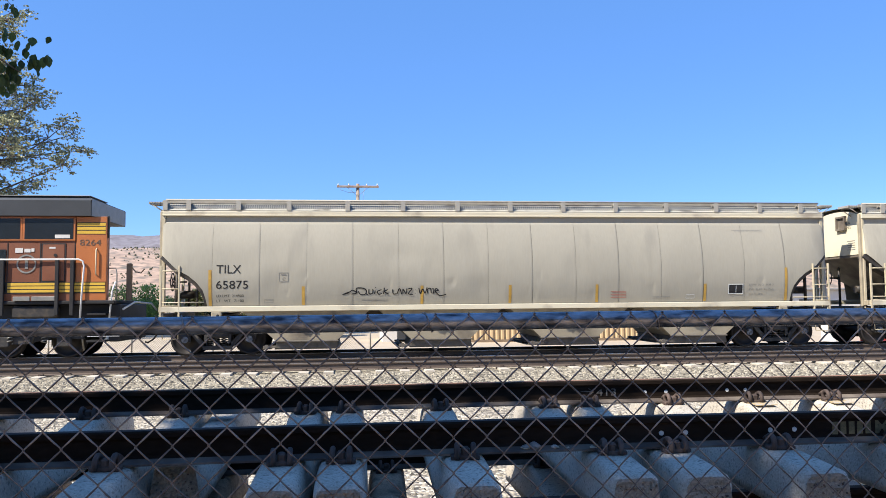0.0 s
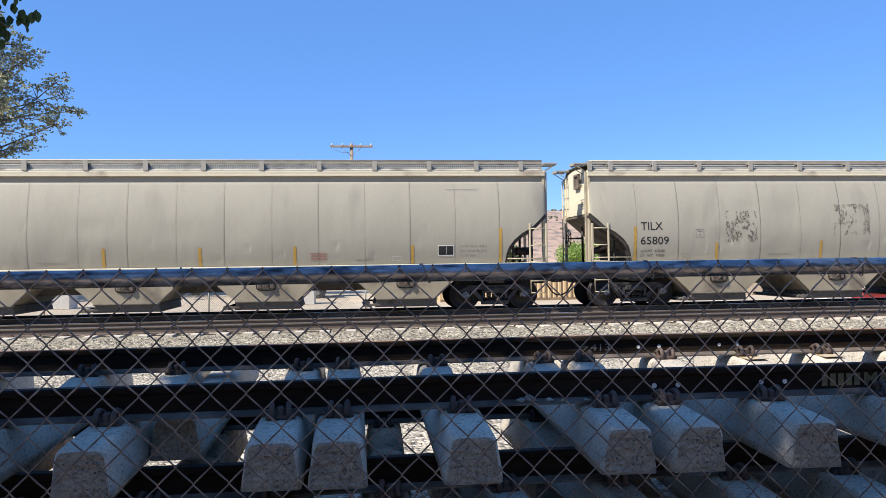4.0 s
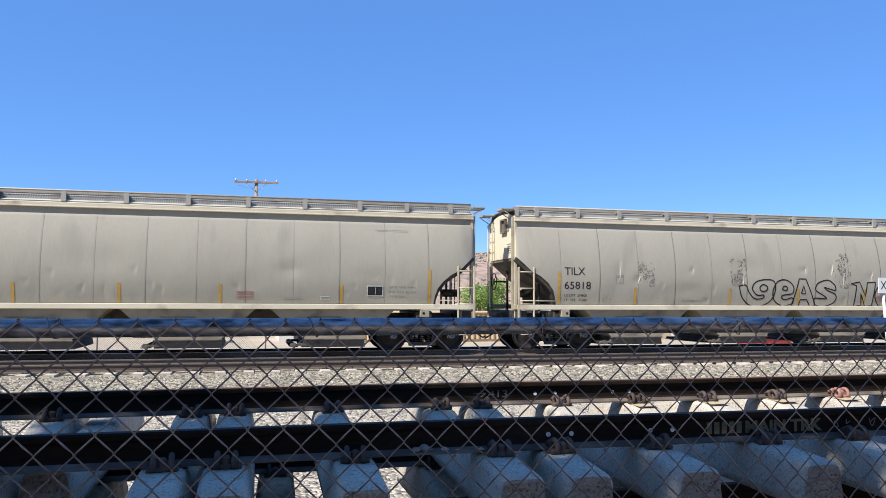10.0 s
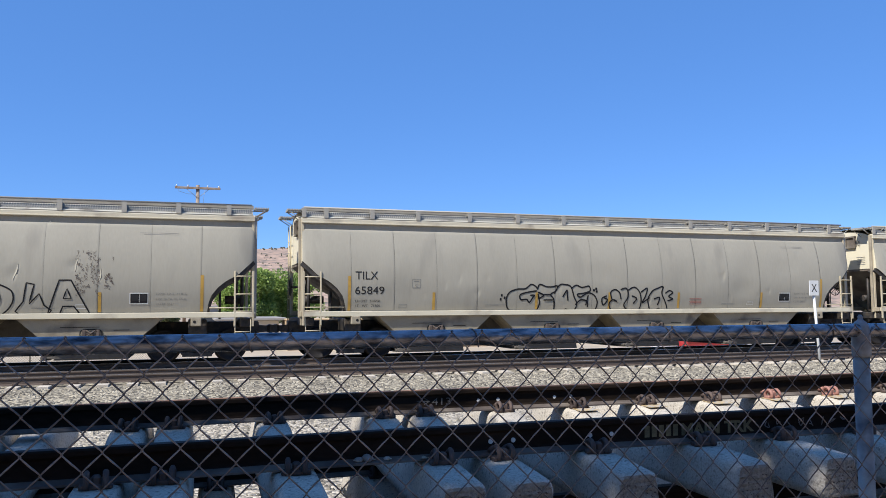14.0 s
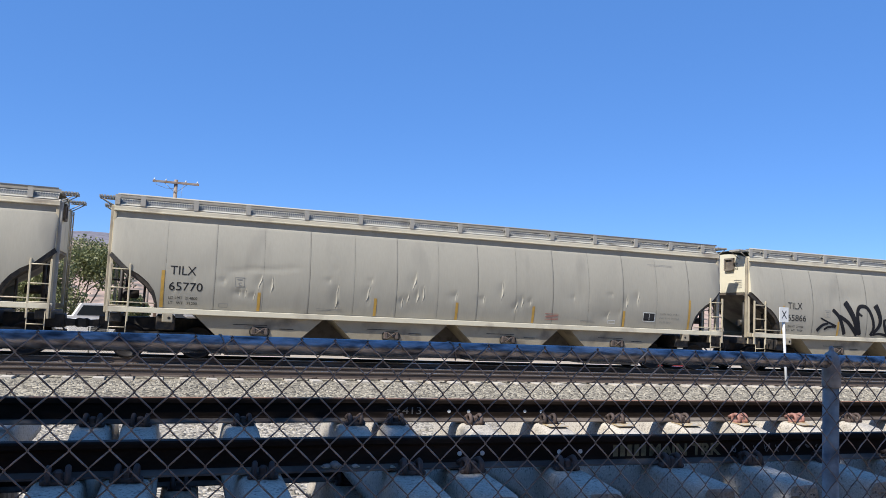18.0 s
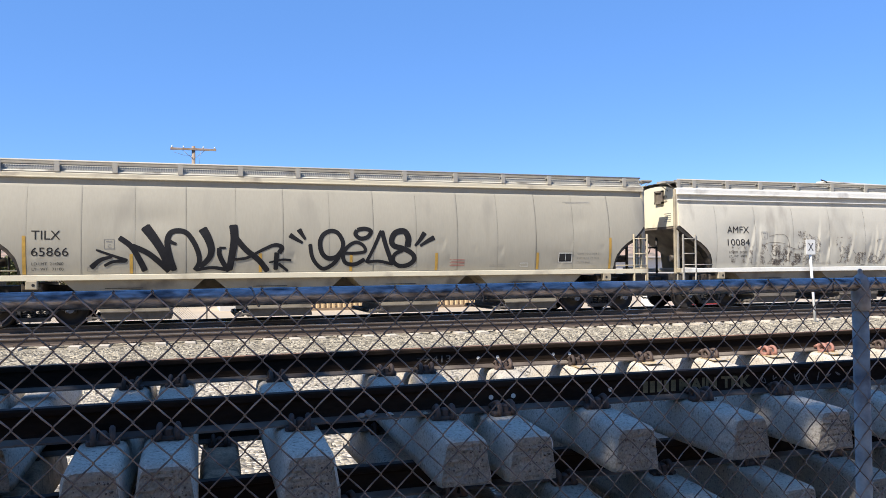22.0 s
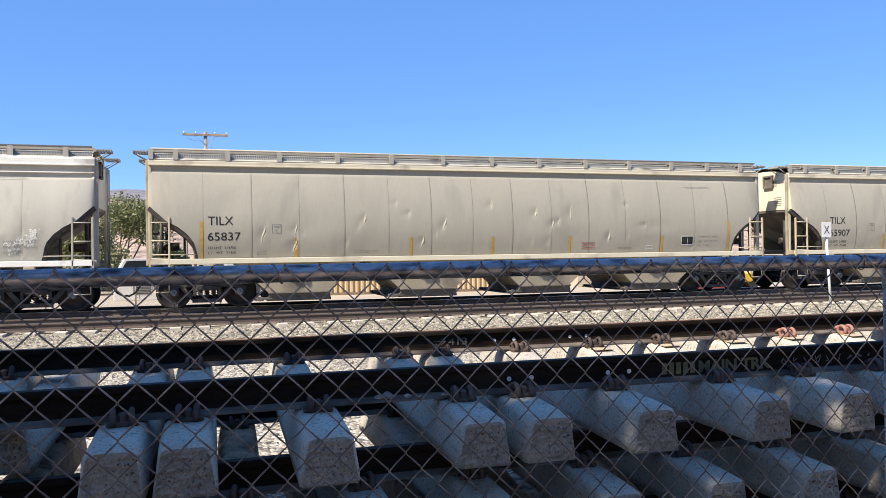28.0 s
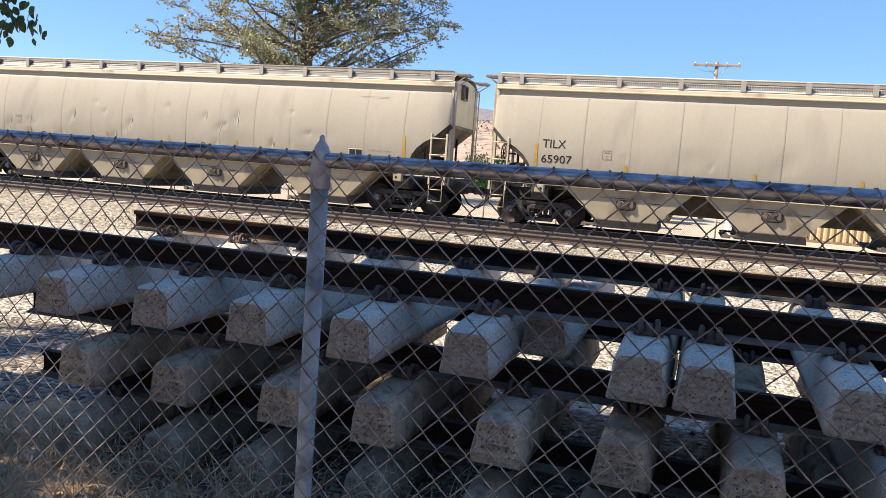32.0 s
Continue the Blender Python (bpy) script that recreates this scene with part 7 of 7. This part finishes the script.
            fold = tip.cross(side).normalized() * s * 0.06
            crown.put([c, c + side * 0.7 + tip * 0.2 + fold, c + side + tip * 0.45 + fold, c + side * 0.55 + tip * 0.8 + fold, c + tip, c - side * 0.55 + tip * 0.8 + fold, c - side + tip * 0.45 + fold, c - side * 0.7 + tip * 0.2 + fold],
                      [(0, 1, 2, 3, 4), (0, 4, 5, 6, 7)])
    part("crown", crown, "broadleaf", t, "dark green leafy crown")


shade_tree()


def back_tree(x, y, w, h, seed):
    """An added tree of an unseen row behind the camera, which closes the place on that side."""
    r = random.Random(seed)
    t = thing("unseen_tree", "added broad-leaved tree behind the camera, out of view", "tree", "street trees")
    part("trunk", Geo().tube([(x, y, GROUND - 0.2), (x + 0.1, y, 1.5), (x, y + 0.1, 3.4)], [0.3, 0.24, 0.18], 10), "bark", t)
    crown = Geo()
    for k in range(44):
        a = r.uniform(0, 6.28)
        e = Vector((x + w * r.uniform(0.1, 1) * math.cos(a), y + w * 0.6 * r.uniform(0.1, 1) * math.sin(a), r.uniform(1.2, h)))
        wood = Geo()
        limb(wood, (x, y, 3.0), e, 0.07, 0.015, r, 0.1)
        part("limb", wood, "bark", t)
        for _ in range(110):
            leaf_quad(crown, e + Vector((r.gauss(0, 0.9), r.gauss(0, 0.7), r.gauss(0, 0.8))), r.uniform(0.25, 0.45), r)
    part("crown", crown, "broadleaf", t)


# row out of view, added to hold back low skylight from behind
for k, bx in enumerate((-26, -17, -9, -1, 7, 15, 24)):
    back_tree(bx, -17.5 - (k % 2), 5.6, 11.0, 200 + k)


def bush(x, y, w, h, leaf, seed, label, base=None):
    r = random.Random(seed)
    t = thing("bush", label, "bush", "bushes behind the line")
    z0 = ground_height(x, y) if base is None else base
    crown = Geo()
    lobes = []
    for k in range(15):
        a = r.uniform(0, 6.28)
        e = (x + w * 0.45 * math.cos(a) * r.uniform(0.2, 1), y + w * 0.35 * math.sin(a), z0 + h * r.uniform(0.35, 0.9))
        stem = Geo()
        limb(stem, (x + r.uniform(-0.2, 0.2), y, z0 - 0.1), e, 0.07, 0.015, r, 0.15)
        part("stem", stem, "bark", t)
        lobes.append(e)
    for e in lobes:
        for _ in range(1500 if w > 3.0 and y < 48 else 600):
            g3 = Vector((r.gauss(0, 1), r.gauss(0, 1), r.gauss(0, 1)))
            g3 *= min(1.0, r.uniform(1.35, 2.0) / g3.length)
            p = Vector(e) + Vector((g3[0] * 0.12 * w, g3[1] * 0.11 * w, g3[2] * 0.105 * h))
            if p.z > z0 + 0.1:
                leaf_quad(crown, p, r.uniform(0.09, 0.17), r)
    part("foliage", crown, leaf, t)


bush(-5.2, 47, 6.2, 5.2, "olive", 1, "tall olive-green tree behind the railway")
bush(-1.7, 44, 2.0, 2.4, "olive", 2, "low dark green bush beside the poles")
bush(2.6, 44, 3.4, 3.9, "bush", 3, "bright yellow-green bush behind the railway")
bush(5.8, 46, 4.4, 4.1, "bush", 4, "broad green bush behind the railway")
bush(-9.5, 50, 3.5, 2.6, "olive", 5, "low olive-green bush behind the railway")
bush(10.2, 52, 3.4, 3.0, "olive", 6, "olive-green bush near the sheds")
bush(16.5, 55, 4.0, 3.6, "bush", 7, "green bush behind the sheds")
bush(-14.0, 52, 4.0, 3.0, "bush", 8, "green bush beside the cedar")


def weeds():
    """Dry stalks and grass along the fence and the stack's foot."""
    r = random.Random(5)
    g = Geo()
    for k in range(5200):
        if k < 4200:
            x, y = r.uniform(-6.5, 0.2), r.uniform(1.6, 3.75)
            tall = 0.42
        elif k < 4700:
            x, y = r.gauss(2.0, 0.55), r.uniform(2.6, 3.7)
            tall = 0.62
        else:
            x, y = r.uniform(0, 7), r.uniform(1.6, 3.5)
            tall = 0.35
        z = ground_height(x, y) - 0.02
        h = r.uniform(0.08, tall) * (0.5 + 0.5 * r.random())
        a = r.uniform(0, 6.28)
        lean = r.uniform(0.1, 0.9) * h
        w = r.uniform(0.0015, 0.004)
        dx, dy = math.cos(a), math.sin(a)
        px, py = -dy * w, dx * w
        vs, fs = [], []
        for j in range(4):
            t = j / 3
            cx, cy, cz = x + dx * lean * t * t, y + dy * lean * t * t, z + h * (t - 0.25 * t * t * (lean / h))
            f = 1 - 0.8 * t
            vs += [(cx + px * f, cy + py * f, cz), (cx - px * f, cy - py * f, cz)]
            if j:
                fs.append((2 * j - 2, 2 * j - 1, 2 * j + 1, 2 * j))
        g.put(vs, fs)
        if r.random() < 0.35:
            for _ in range(3):
                t = r.uniform(0.4, 1)
                c = (x + dx * lean * t * t, y + dy * lean * t * t, z + h * t * 0.85)
                b = (c[0] + r.uniform(-0.08, 0.08), c[1] + r.uniform(-0.08, 0.08), c[2] + r.uniform(0.0, 0.09))
                g.tube([c, b], 0.0018, 3)
    for k in range(900):
        if k < 700:
            x, y = r.uniform(-4.5, 1.2), r.uniform(2.2, 3.6)
        else:
            x, y = r.gauss(2.0, 0.5), r.uniform(2.6, 3.6)
        p = Vector((x, y, ground_height(x, y)))
        d = Vector((r.gauss(0, 0.6), r.gauss(0, 0.6), r.uniform(0.5, 1.3))).normalized()
        for b in range(4):
            q, e = p.copy(), (d + Vector((r.gauss(0, 0.5), r.gauss(0, 0.5), r.gauss(0, 0.3)))).normalized()
            pts = [tuple(q)]
            for _ in range(5):
                e = (e + Vector((r.gauss(0, 0.35), r.gauss(0, 0.35), r.gauss(-0.12, 0.2)))).normalized()
                q = q + e * r.uniform(0.03, 0.07)
                pts.append(tuple(q))
            g.tube(pts, [0.003, 0.0026, 0.0022, 0.0018, 0.0014, 0.001], 3)
            p = Vector(pts[r.randint(1, 3)])
    one("dry_weeds", g, "dry", "dry brown weeds and grass along the fence", "weeds", kind="stuff")
    g = Geo()
    for k in range(3200):
        x, y = r.uniform(-6.5, 7), r.uniform(1.2, 3.8)
        leaf_quad(g, (x, y, ground_height(x, y) + 0.012), r.uniform(0.03, 0.08), r, 0.6)
    one("leaf_litter", g, "dry", "dry fallen leaves on the ground by the fence", "leaf litter", kind="stuff")


weeds()


def rock(x, y, s, seed, m="stone", z=None, label="rough grey stone lying among the weeds", group="stones by the fence"):
    r = random.Random(seed)
    bm = bmesh.new()
    bmesh.ops.create_icosphere(bm, subdivisions=2, radius=s)
    for v in bm.verts:
        f = 1 + 0.35 * noise.noise(v.co * (2.2 / s) + Vector((seed, 0, 0)))
        v.co = Vector((v.co.x * 1.3, v.co.y, v.co.z * 0.7)) * f
    me = bpy.data.meshes.new("rock")
    bm.to_mesh(me)
    bm.free()
    me.materials.append(M[m])
    ob = tagged(new("rock", me), label, "stone", group)
    ob.location = (x, y, ground_height(x, y) + s * 0.3 if z is None else z)
    ob.rotation_euler = (0, 0, r.uniform(0, 6))


for k in range(40):
    rock(rt.uniform(-5.0, 1.5), rt.uniform(2.2, 3.5), rt.uniform(0.02, 0.08), k)
for k, (sx, sz) in enumerate(((0.95, 0.030), (0.905, 0.020), (1.06, 0.016), (1.70, 0.019))):
    rock(sx, 4.105, sz, 60 + k, "stone", 0.903 + sz * 0.62, "pale stone lying on the rail's flange", "stones on the rail")


# ---- beyond the tracks ----
def utility_pole(x, y, top, full):
    t = thing("utility_pole", "weathered timber utility pole with crossarm" + (" and transformer" if full else ""), "utility pole", "poles along the street")
    z0 = ground_height(x, y)
    part("pole", Geo().tube([(x, y, z0 - 0.3), (x, y, 4), (x, y, top)], [0.17, 0.15, 0.11], 10), "wood_pole", t)
    w = 1.4
    arm = part("crossarm", Geo().box(x - w, x + w, y - 0.18, y - 0.08, top - 0.28, top - 0.14, 0.01), "wood_pole", t)
    for dx in (-1.3, -0.6, 0.6, 1.3):
        part("insulator", Geo().tube([(x + dx, y - 0.13, top - 0.14), (x + dx, y - 0.13, top - 0.02)], [0.05, 0.035], 8), "white", arm)
    for s in (-1, 1):
        part("brace", Geo().tube([(x + s * 0.7, y - 0.13, top - 0.26), (x, y - 0.13, top - 0.85)], 0.015, 5), "galv", t)
    if full:
        part("lower_arm", Geo().box(x - 0.5, x + 0.5, y - 0.16, y - 0.08, top - 1.75, top - 1.65), "wood_pole", t)
        can = part("transformer", Geo().tube([(x + 0.35, y - 0.25, top - 2.75), (x + 0.35, y - 0.25, top - 2.0)], 0.21, 14), "galv", t, "grey cylindrical transformer")
        part("bushing", Geo().tube([(x + 0.3, y - 0.25, top - 2.0), (x + 0.28, y - 0.28, top - 1.82)], 0.03, 6), "white", can)
        part("cutout", Geo().tube([(x + 0.62, y - 0.2, top - 2.05), (x + 0.70, y - 0.25, top - 1.75)], 0.03, 6), "white", t)
        part("drop_wire", Geo().tube([(x - 1.3, y - 0.15, top - 0.05), (x - 1.15, y - 0.2, top - 0.45), (x - 0.6, y - 0.2, top - 0.62), (x - 0.1, y - 0.15, top - 0.6)], 0.012, 4), "galv", t)
        part("drop_wire", Geo().tube([(x + 0.5, y - 0.15, top - 0.1), (x + 0.35, y - 0.3, top - 0.9), (x + 0.4, y - 0.3, top - 1.8)], 0.012, 4), "galv", t)
        part("riser_pipe", Geo().tube([(x - 0.16, y - 0.1, z0), (x - 0.16, y - 0.1, 5.5)], 0.04, 6), "wall_white", t)
    else:
        part("lower_arm", Geo().box(x - 0.6, x + 0.6, y - 0.16, y - 0.08, top - 1.3, top - 1.2), "wood_pole", t)


utility_pole(0.22, 52, 9.62, True)
utility_pole(-0.75, 80, 9.5, False)
utility_pole(-2.3, 120, 10.0, False)


def corrugated_shed():
    t = thing("corrugated_shed", "long low tan corrugated steel shed behind the railway", "shed")
    x0, x1, y0, z0, z1 = 4.15, 13.9, 35.6, ground_height(8, 35.6) - 0.05, 1.12
    g = Geo()
    n = 78
    prof = []
    for k in range(n + 1):
        x = x0 + (x1 - x0) * k / n
        d = 0.0 if k % 2 else 0.06
        prof += [(x + 0.02, y0 + d), (x + (x1 - x0) / n - 0.02, y0 + d)]
    g.loft([[(x, y, z) for x, y in prof] for z in (z0, z1)], False)
    part("front_wall", g, "tan_metal", t)
    part("side_wall", Geo().box(x0, x0 + 0.05, y0 + 0.07, y0 + 2.4, z0, z1), "tan_metal", t)
    part("side_wall", Geo().box(x1 + 0.08, x1 + 0.13, y0 + 0.07, y0 + 2.4, z0, z1), "tan_metal", t)
    part("roof", Geo().box(x0 - 0.05, x1 + 0.18, y0 - 0.05, y0 + 2.5, z1, z1 + 0.08, 0.02), "tan_metal", t)
    part("base_rail", Geo().box(x0, x1 + 0.1, y0 - 0.03, y0 + 0.0, z0, z0 + 0.16), "wood", t)


corrugated_shed()


def building(x0, x1, y, z1, wall, label, roof_over=0.3, openings=()):
    t = thing("building", label, "building", "sheds behind the railway")
    z0 = ground_height(0, y) - 0.05
    b = part("wall", Geo().box(x0, x1, y, y + 4.0, z0, z1, 0.02), wall, t)
    part("roof", Geo().box(x0 - roof_over, x1 + roof_over, y - roof_over, y + 4.3, z1, z1 + 0.14, 0.03), "roof", t)
    for xa, xb, za, zb in openings:
        part("door", Geo().box(xa, xb, y - 0.04, y - 0.002, za, zb, 0.01), "engine_dark", t, "dark grey door")
    return t


building(1.3, 3.9, 37, 1.12, "wall_white", "low white-walled shed with grey roof", openings=((2.0, 2.5, -0.2, 1.0),))
building(0.4, 6.0, 72, 1.75, "wall_grey", "blue-grey sided shed across the street", openings=((1.0, 2.0, -0.2, 1.3), (3.2, 4.4, -0.2, 1.3)))
building(18.6, 21.3, 36.5, 1.6, "wall_tan", "tan stuccoed shed behind the railway")
building(-13, -7.6, 66, 2.6, "wall_tan", "tan house with grey roof among bushes", openings=((-11.5, -10.6, -0.2, 1.8),))
building(27, 36, 48, 2.2, "wall_white", "white building at the far end of the yard", openings=((29, 31, -0.2, 1.6),))


def cabinet(x0, x1, y, z1, m, label, louvre=None):
    t = thing("utility_cabinet", label, "cabinet", "cabinets behind the railway")
    z0 = ground_height(0, y) - 0.02
    part("body", Geo().box(x0, x1, y, y + 1.0, z0, z1, 0.04), m, t)
    part("lid", Geo().box(x0 - 0.05, x1 + 0.05, y - 0.05, y + 1.05, z1, z1 + 0.06, 0.02), m, t)
    mid = (x0 + x1) / 2
    part("door_seam", Geo().box(mid - 0.01, mid + 0.01, y - 0.01, y - 0.001, z0 + 0.1, z1 - 0.05), "engine_dark", t)
    if louvre:
        v = part("louvre_frame", Geo().box(louvre[0], louvre[1], y - 0.02, y - 0.002, z0 + 0.3, z1 - 0.25), "engine_black", t, "dark louvred vent")
        for k in range(7):
            z = z0 + 0.34 + (z1 - z0 - 0.62) * k / 7
            part("slat", Geo().box(louvre[0] + 0.02, louvre[1] - 0.02, y - 0.04, y - 0.02, z, z + 0.03), "galv", v)


cabinet(14.5, 16.9, 36, 0.75, "green_box", "pale green steel utility cabinet", (14.9, 15.6))
cabinet(-3.7, -1.6, 36, 0.85, "wall_white", "white steel equipment cabinet with louvred vent", (-2.9, -2.2))
cabinet(-14.2, -12.3, 36, 0.9, "wall_white", "white steel equipment cabinet", None)
cabinet(20.4, 21.6, 31.2, 0.6, "wall_white", "small white steel cabinet", None)


def pickup(x, y, m, label, heading=0):
    t = thing("pickup_truck", label, "truck", at=pose(x, y, ground_height(x, y), 0, 0, heading))
    prof = [(-2.6, 0.5), (-2.65, 0.95), (-1.5, 1.05), (-1.45, 1.1), (-0.6, 1.15), (-0.25, 1.78), (1.0, 1.8), (1.25, 1.15), (2.5, 1.05), (2.6, 0.5)]
    part("body", Geo().extrude_y(prof, -0.95, 0.95), m, t)
    part("side_window", Geo().extrude_y([(-0.45, 1.2), (-0.18, 1.68), (0.9, 1.70), (1.08, 1.2)], -0.965, -0.952), "glass", t)
    for wx in (-1.7, 1.7):
        for wy in (-0.9, 0.72):
            w = part("wheel", Geo().disc_y(wx, wy - 0.1, wy + 0.1, 0.38, 0.38, 20), "rubber", t)
            part("rim", Geo().disc_y(wx, wy - 0.115, wy - 0.10, 0.38, 0.22, 16), "galv", w)
    part("bumper", Geo().box(2.55, 2.72, -0.9, 0.9, 0.45, 0.65, 0.03), "galv", t)
    part("headlight", Geo().box(2.5, 2.62, -0.92, -0.6, 0.8, 0.98, 0.02), "white", t)


pickup(-3.6, 42.5, "wall_white", "white pickup truck parked behind the railway", 8)
pickup(-17.5, 43, "wall_white", "white work truck parked beside the cedar", 0)


def roller():
    t = thing("yard_machine", "small yellow yard machine parked behind the tracks", "machine")
    x, y = 24.6, 31.5
    z = ground_height(x, y)
    part("body", Geo().box(x - 0.6, x + 0.5, y - 0.5, y + 0.5, z + 0.3, z + 0.75, 0.06), "machine_yellow", t)
    part("hood", Geo().box(x + 0.1, x + 0.75, y - 0.4, y + 0.4, z + 0.35, z + 0.6, 0.05), "machine_yellow", t)
    part("drum", Geo().disc_y(x - 0.5, y - 0.45, y + 0.45, z + 0.28, 0.28, 20), "steel", t)
    part("drum", Geo().disc_y(x + 0.6, y - 0.45, y + 0.45, z + 0.28, 0.28, 20), "steel", t)
    part("roll_bar", Geo().tube([(x - 0.3, y - 0.4, z + 0.7), (x - 0.3, y - 0.4, z + 1.3), (x - 0.3, y + 0.4, z + 1.3), (x - 0.3, y + 0.4, z + 0.7)], 0.03, 6), "engine_black", t)


roller()


def skip_box():
    t = thing("steel_bin", "low red painted steel bin behind the tracks", "bin")
    x0, x1, y = 21.6, 24.0, 30.6
    z = ground_height(x0, y) - 0.01
    part("tub", Geo().loft([[(x0 + 0.1, y, z), (x1 - 0.1, y, z), (x1 - 0.1, y + 0.9, z), (x0 + 0.1, y + 0.9, z)], [(x0, y - 0.1, z + 0.42), (x1, y - 0.1, z + 0.42), (x1, y + 1.0, z + 0.42), (x0, y + 1.0, z + 0.42)]], True, True), "car_red", t)
    part("rim", Geo().box(x0 - 0.03, x1 + 0.03, y - 0.13, y - 0.08, z + 0.38, z + 0.45, 0.01), "car_red", t)


skip_box()


def back_fence():
    """Low chain-link fence along the far side of the tracks."""
    t = thing("lot_fence", "low chain-link fence behind the far track", "fence")
    y, x0, x1 = 30.2, -26.0, 0.6
    zb = ground_height(0, y) - 0.02
    zt = zb + 1.15
    part("top_rail", Geo().tube([(x0, y, zt), (x1, y, zt)], 0.025, 6), "galv", t)
    for k in range(10):
        x = x0 + (x1 - x0) * k / 9
        part("post", Geo().tube([(x, y, zb - 0.2), (x, y, zt + 0.04)], 0.03, 8), "galv", t)
    g = Geo()
    step = 0.085
    n = int((x1 - x0) / step)
    h = zt - zb
    for k in range(n):
        x = x0 + step * k
        for s in (-1, 1):
            a, b = (x, x + h) if s > 0 else (x, x - h)
            if b > x1 or b < x0:
                continue
            w = 0.0045
            g.put([(a - w, y + s * 0.002, zb), (a + w, y + s * 0.002, zb), (b + w, y + s * 0.002, zt), (b - w, y + s * 0.002, zt)], [(0, 1, 2, 3)])
    tagged(part("mesh", g, "galv", t), kind="stuff")


back_fence()


def marker_sign():
    t = thing("marker_sign", "white marker post with a square white board and black X", "sign")
    x, y = 17.55, 18.4
    z = ground_height(x, y)
    lean = 0.10
    part("post", Geo().tube([(x + 0.06, y, z - 0.25), (x - lean * 0.9, y, 2.0)], 0.038, 8), "white", t)
    cx = x - 0.12
    b = part("board", Geo().box(cx - 0.17, cx + 0.17, y - 0.06, y - 0.04, 1.98, 2.42, 0.006), "white", t, "white board with black X")
    vs, fs = letters("X", 0.34, 0.2)
    part("letter", Geo().put([(cx - 0.10 + a, y - 0.063, 2.09 + q) for a, q in vs], fs), "black", b, "black letter X")


marker_sign()

# ---- what moves: the train runs to the left, slowing, its wheels rolling ----
RUN = [(0, -5.40), (1, -13.02), (2, -20.60), (2.5, -24.37), (5, -42.70), (6, -49.90), (7, -56.85), (8, -63.75), (9, -70.65), (10, -77.31), (11, -83.98), (12, -90.62), (13, -97.08), (14, -103.5),
       (17, -122.77), (18, -129.25), (19, -135.60), (20, -141.85), (21, -148.20), (22, -154.6), (23, -160.85), (24, -167.18), (25, -173.55), (28, -192.75), (29, -199.33), (30, -205.72), (31.4, -214.80), (32, -218.77)]


def motions():
    for car, offset in CARS:
        walk(car, [(t, pose(s + offset, CAR_Y, RAIL)) for t, s in RUN])
    ts, ss = [q[0] for q in RUN], [q[1] for q in RUN]
    steps = [k / 15 for k in range(481)]
    turned = [float(np.interp(t, ts, ss)) - ss[0] for t in steps]
    for w, x, radius in WHEELS:
        walk(w, [(t, pose(x, 0, radius, 0, math.degrees(s / radius), 0)) for t, s in zip(steps, turned)])


motions()
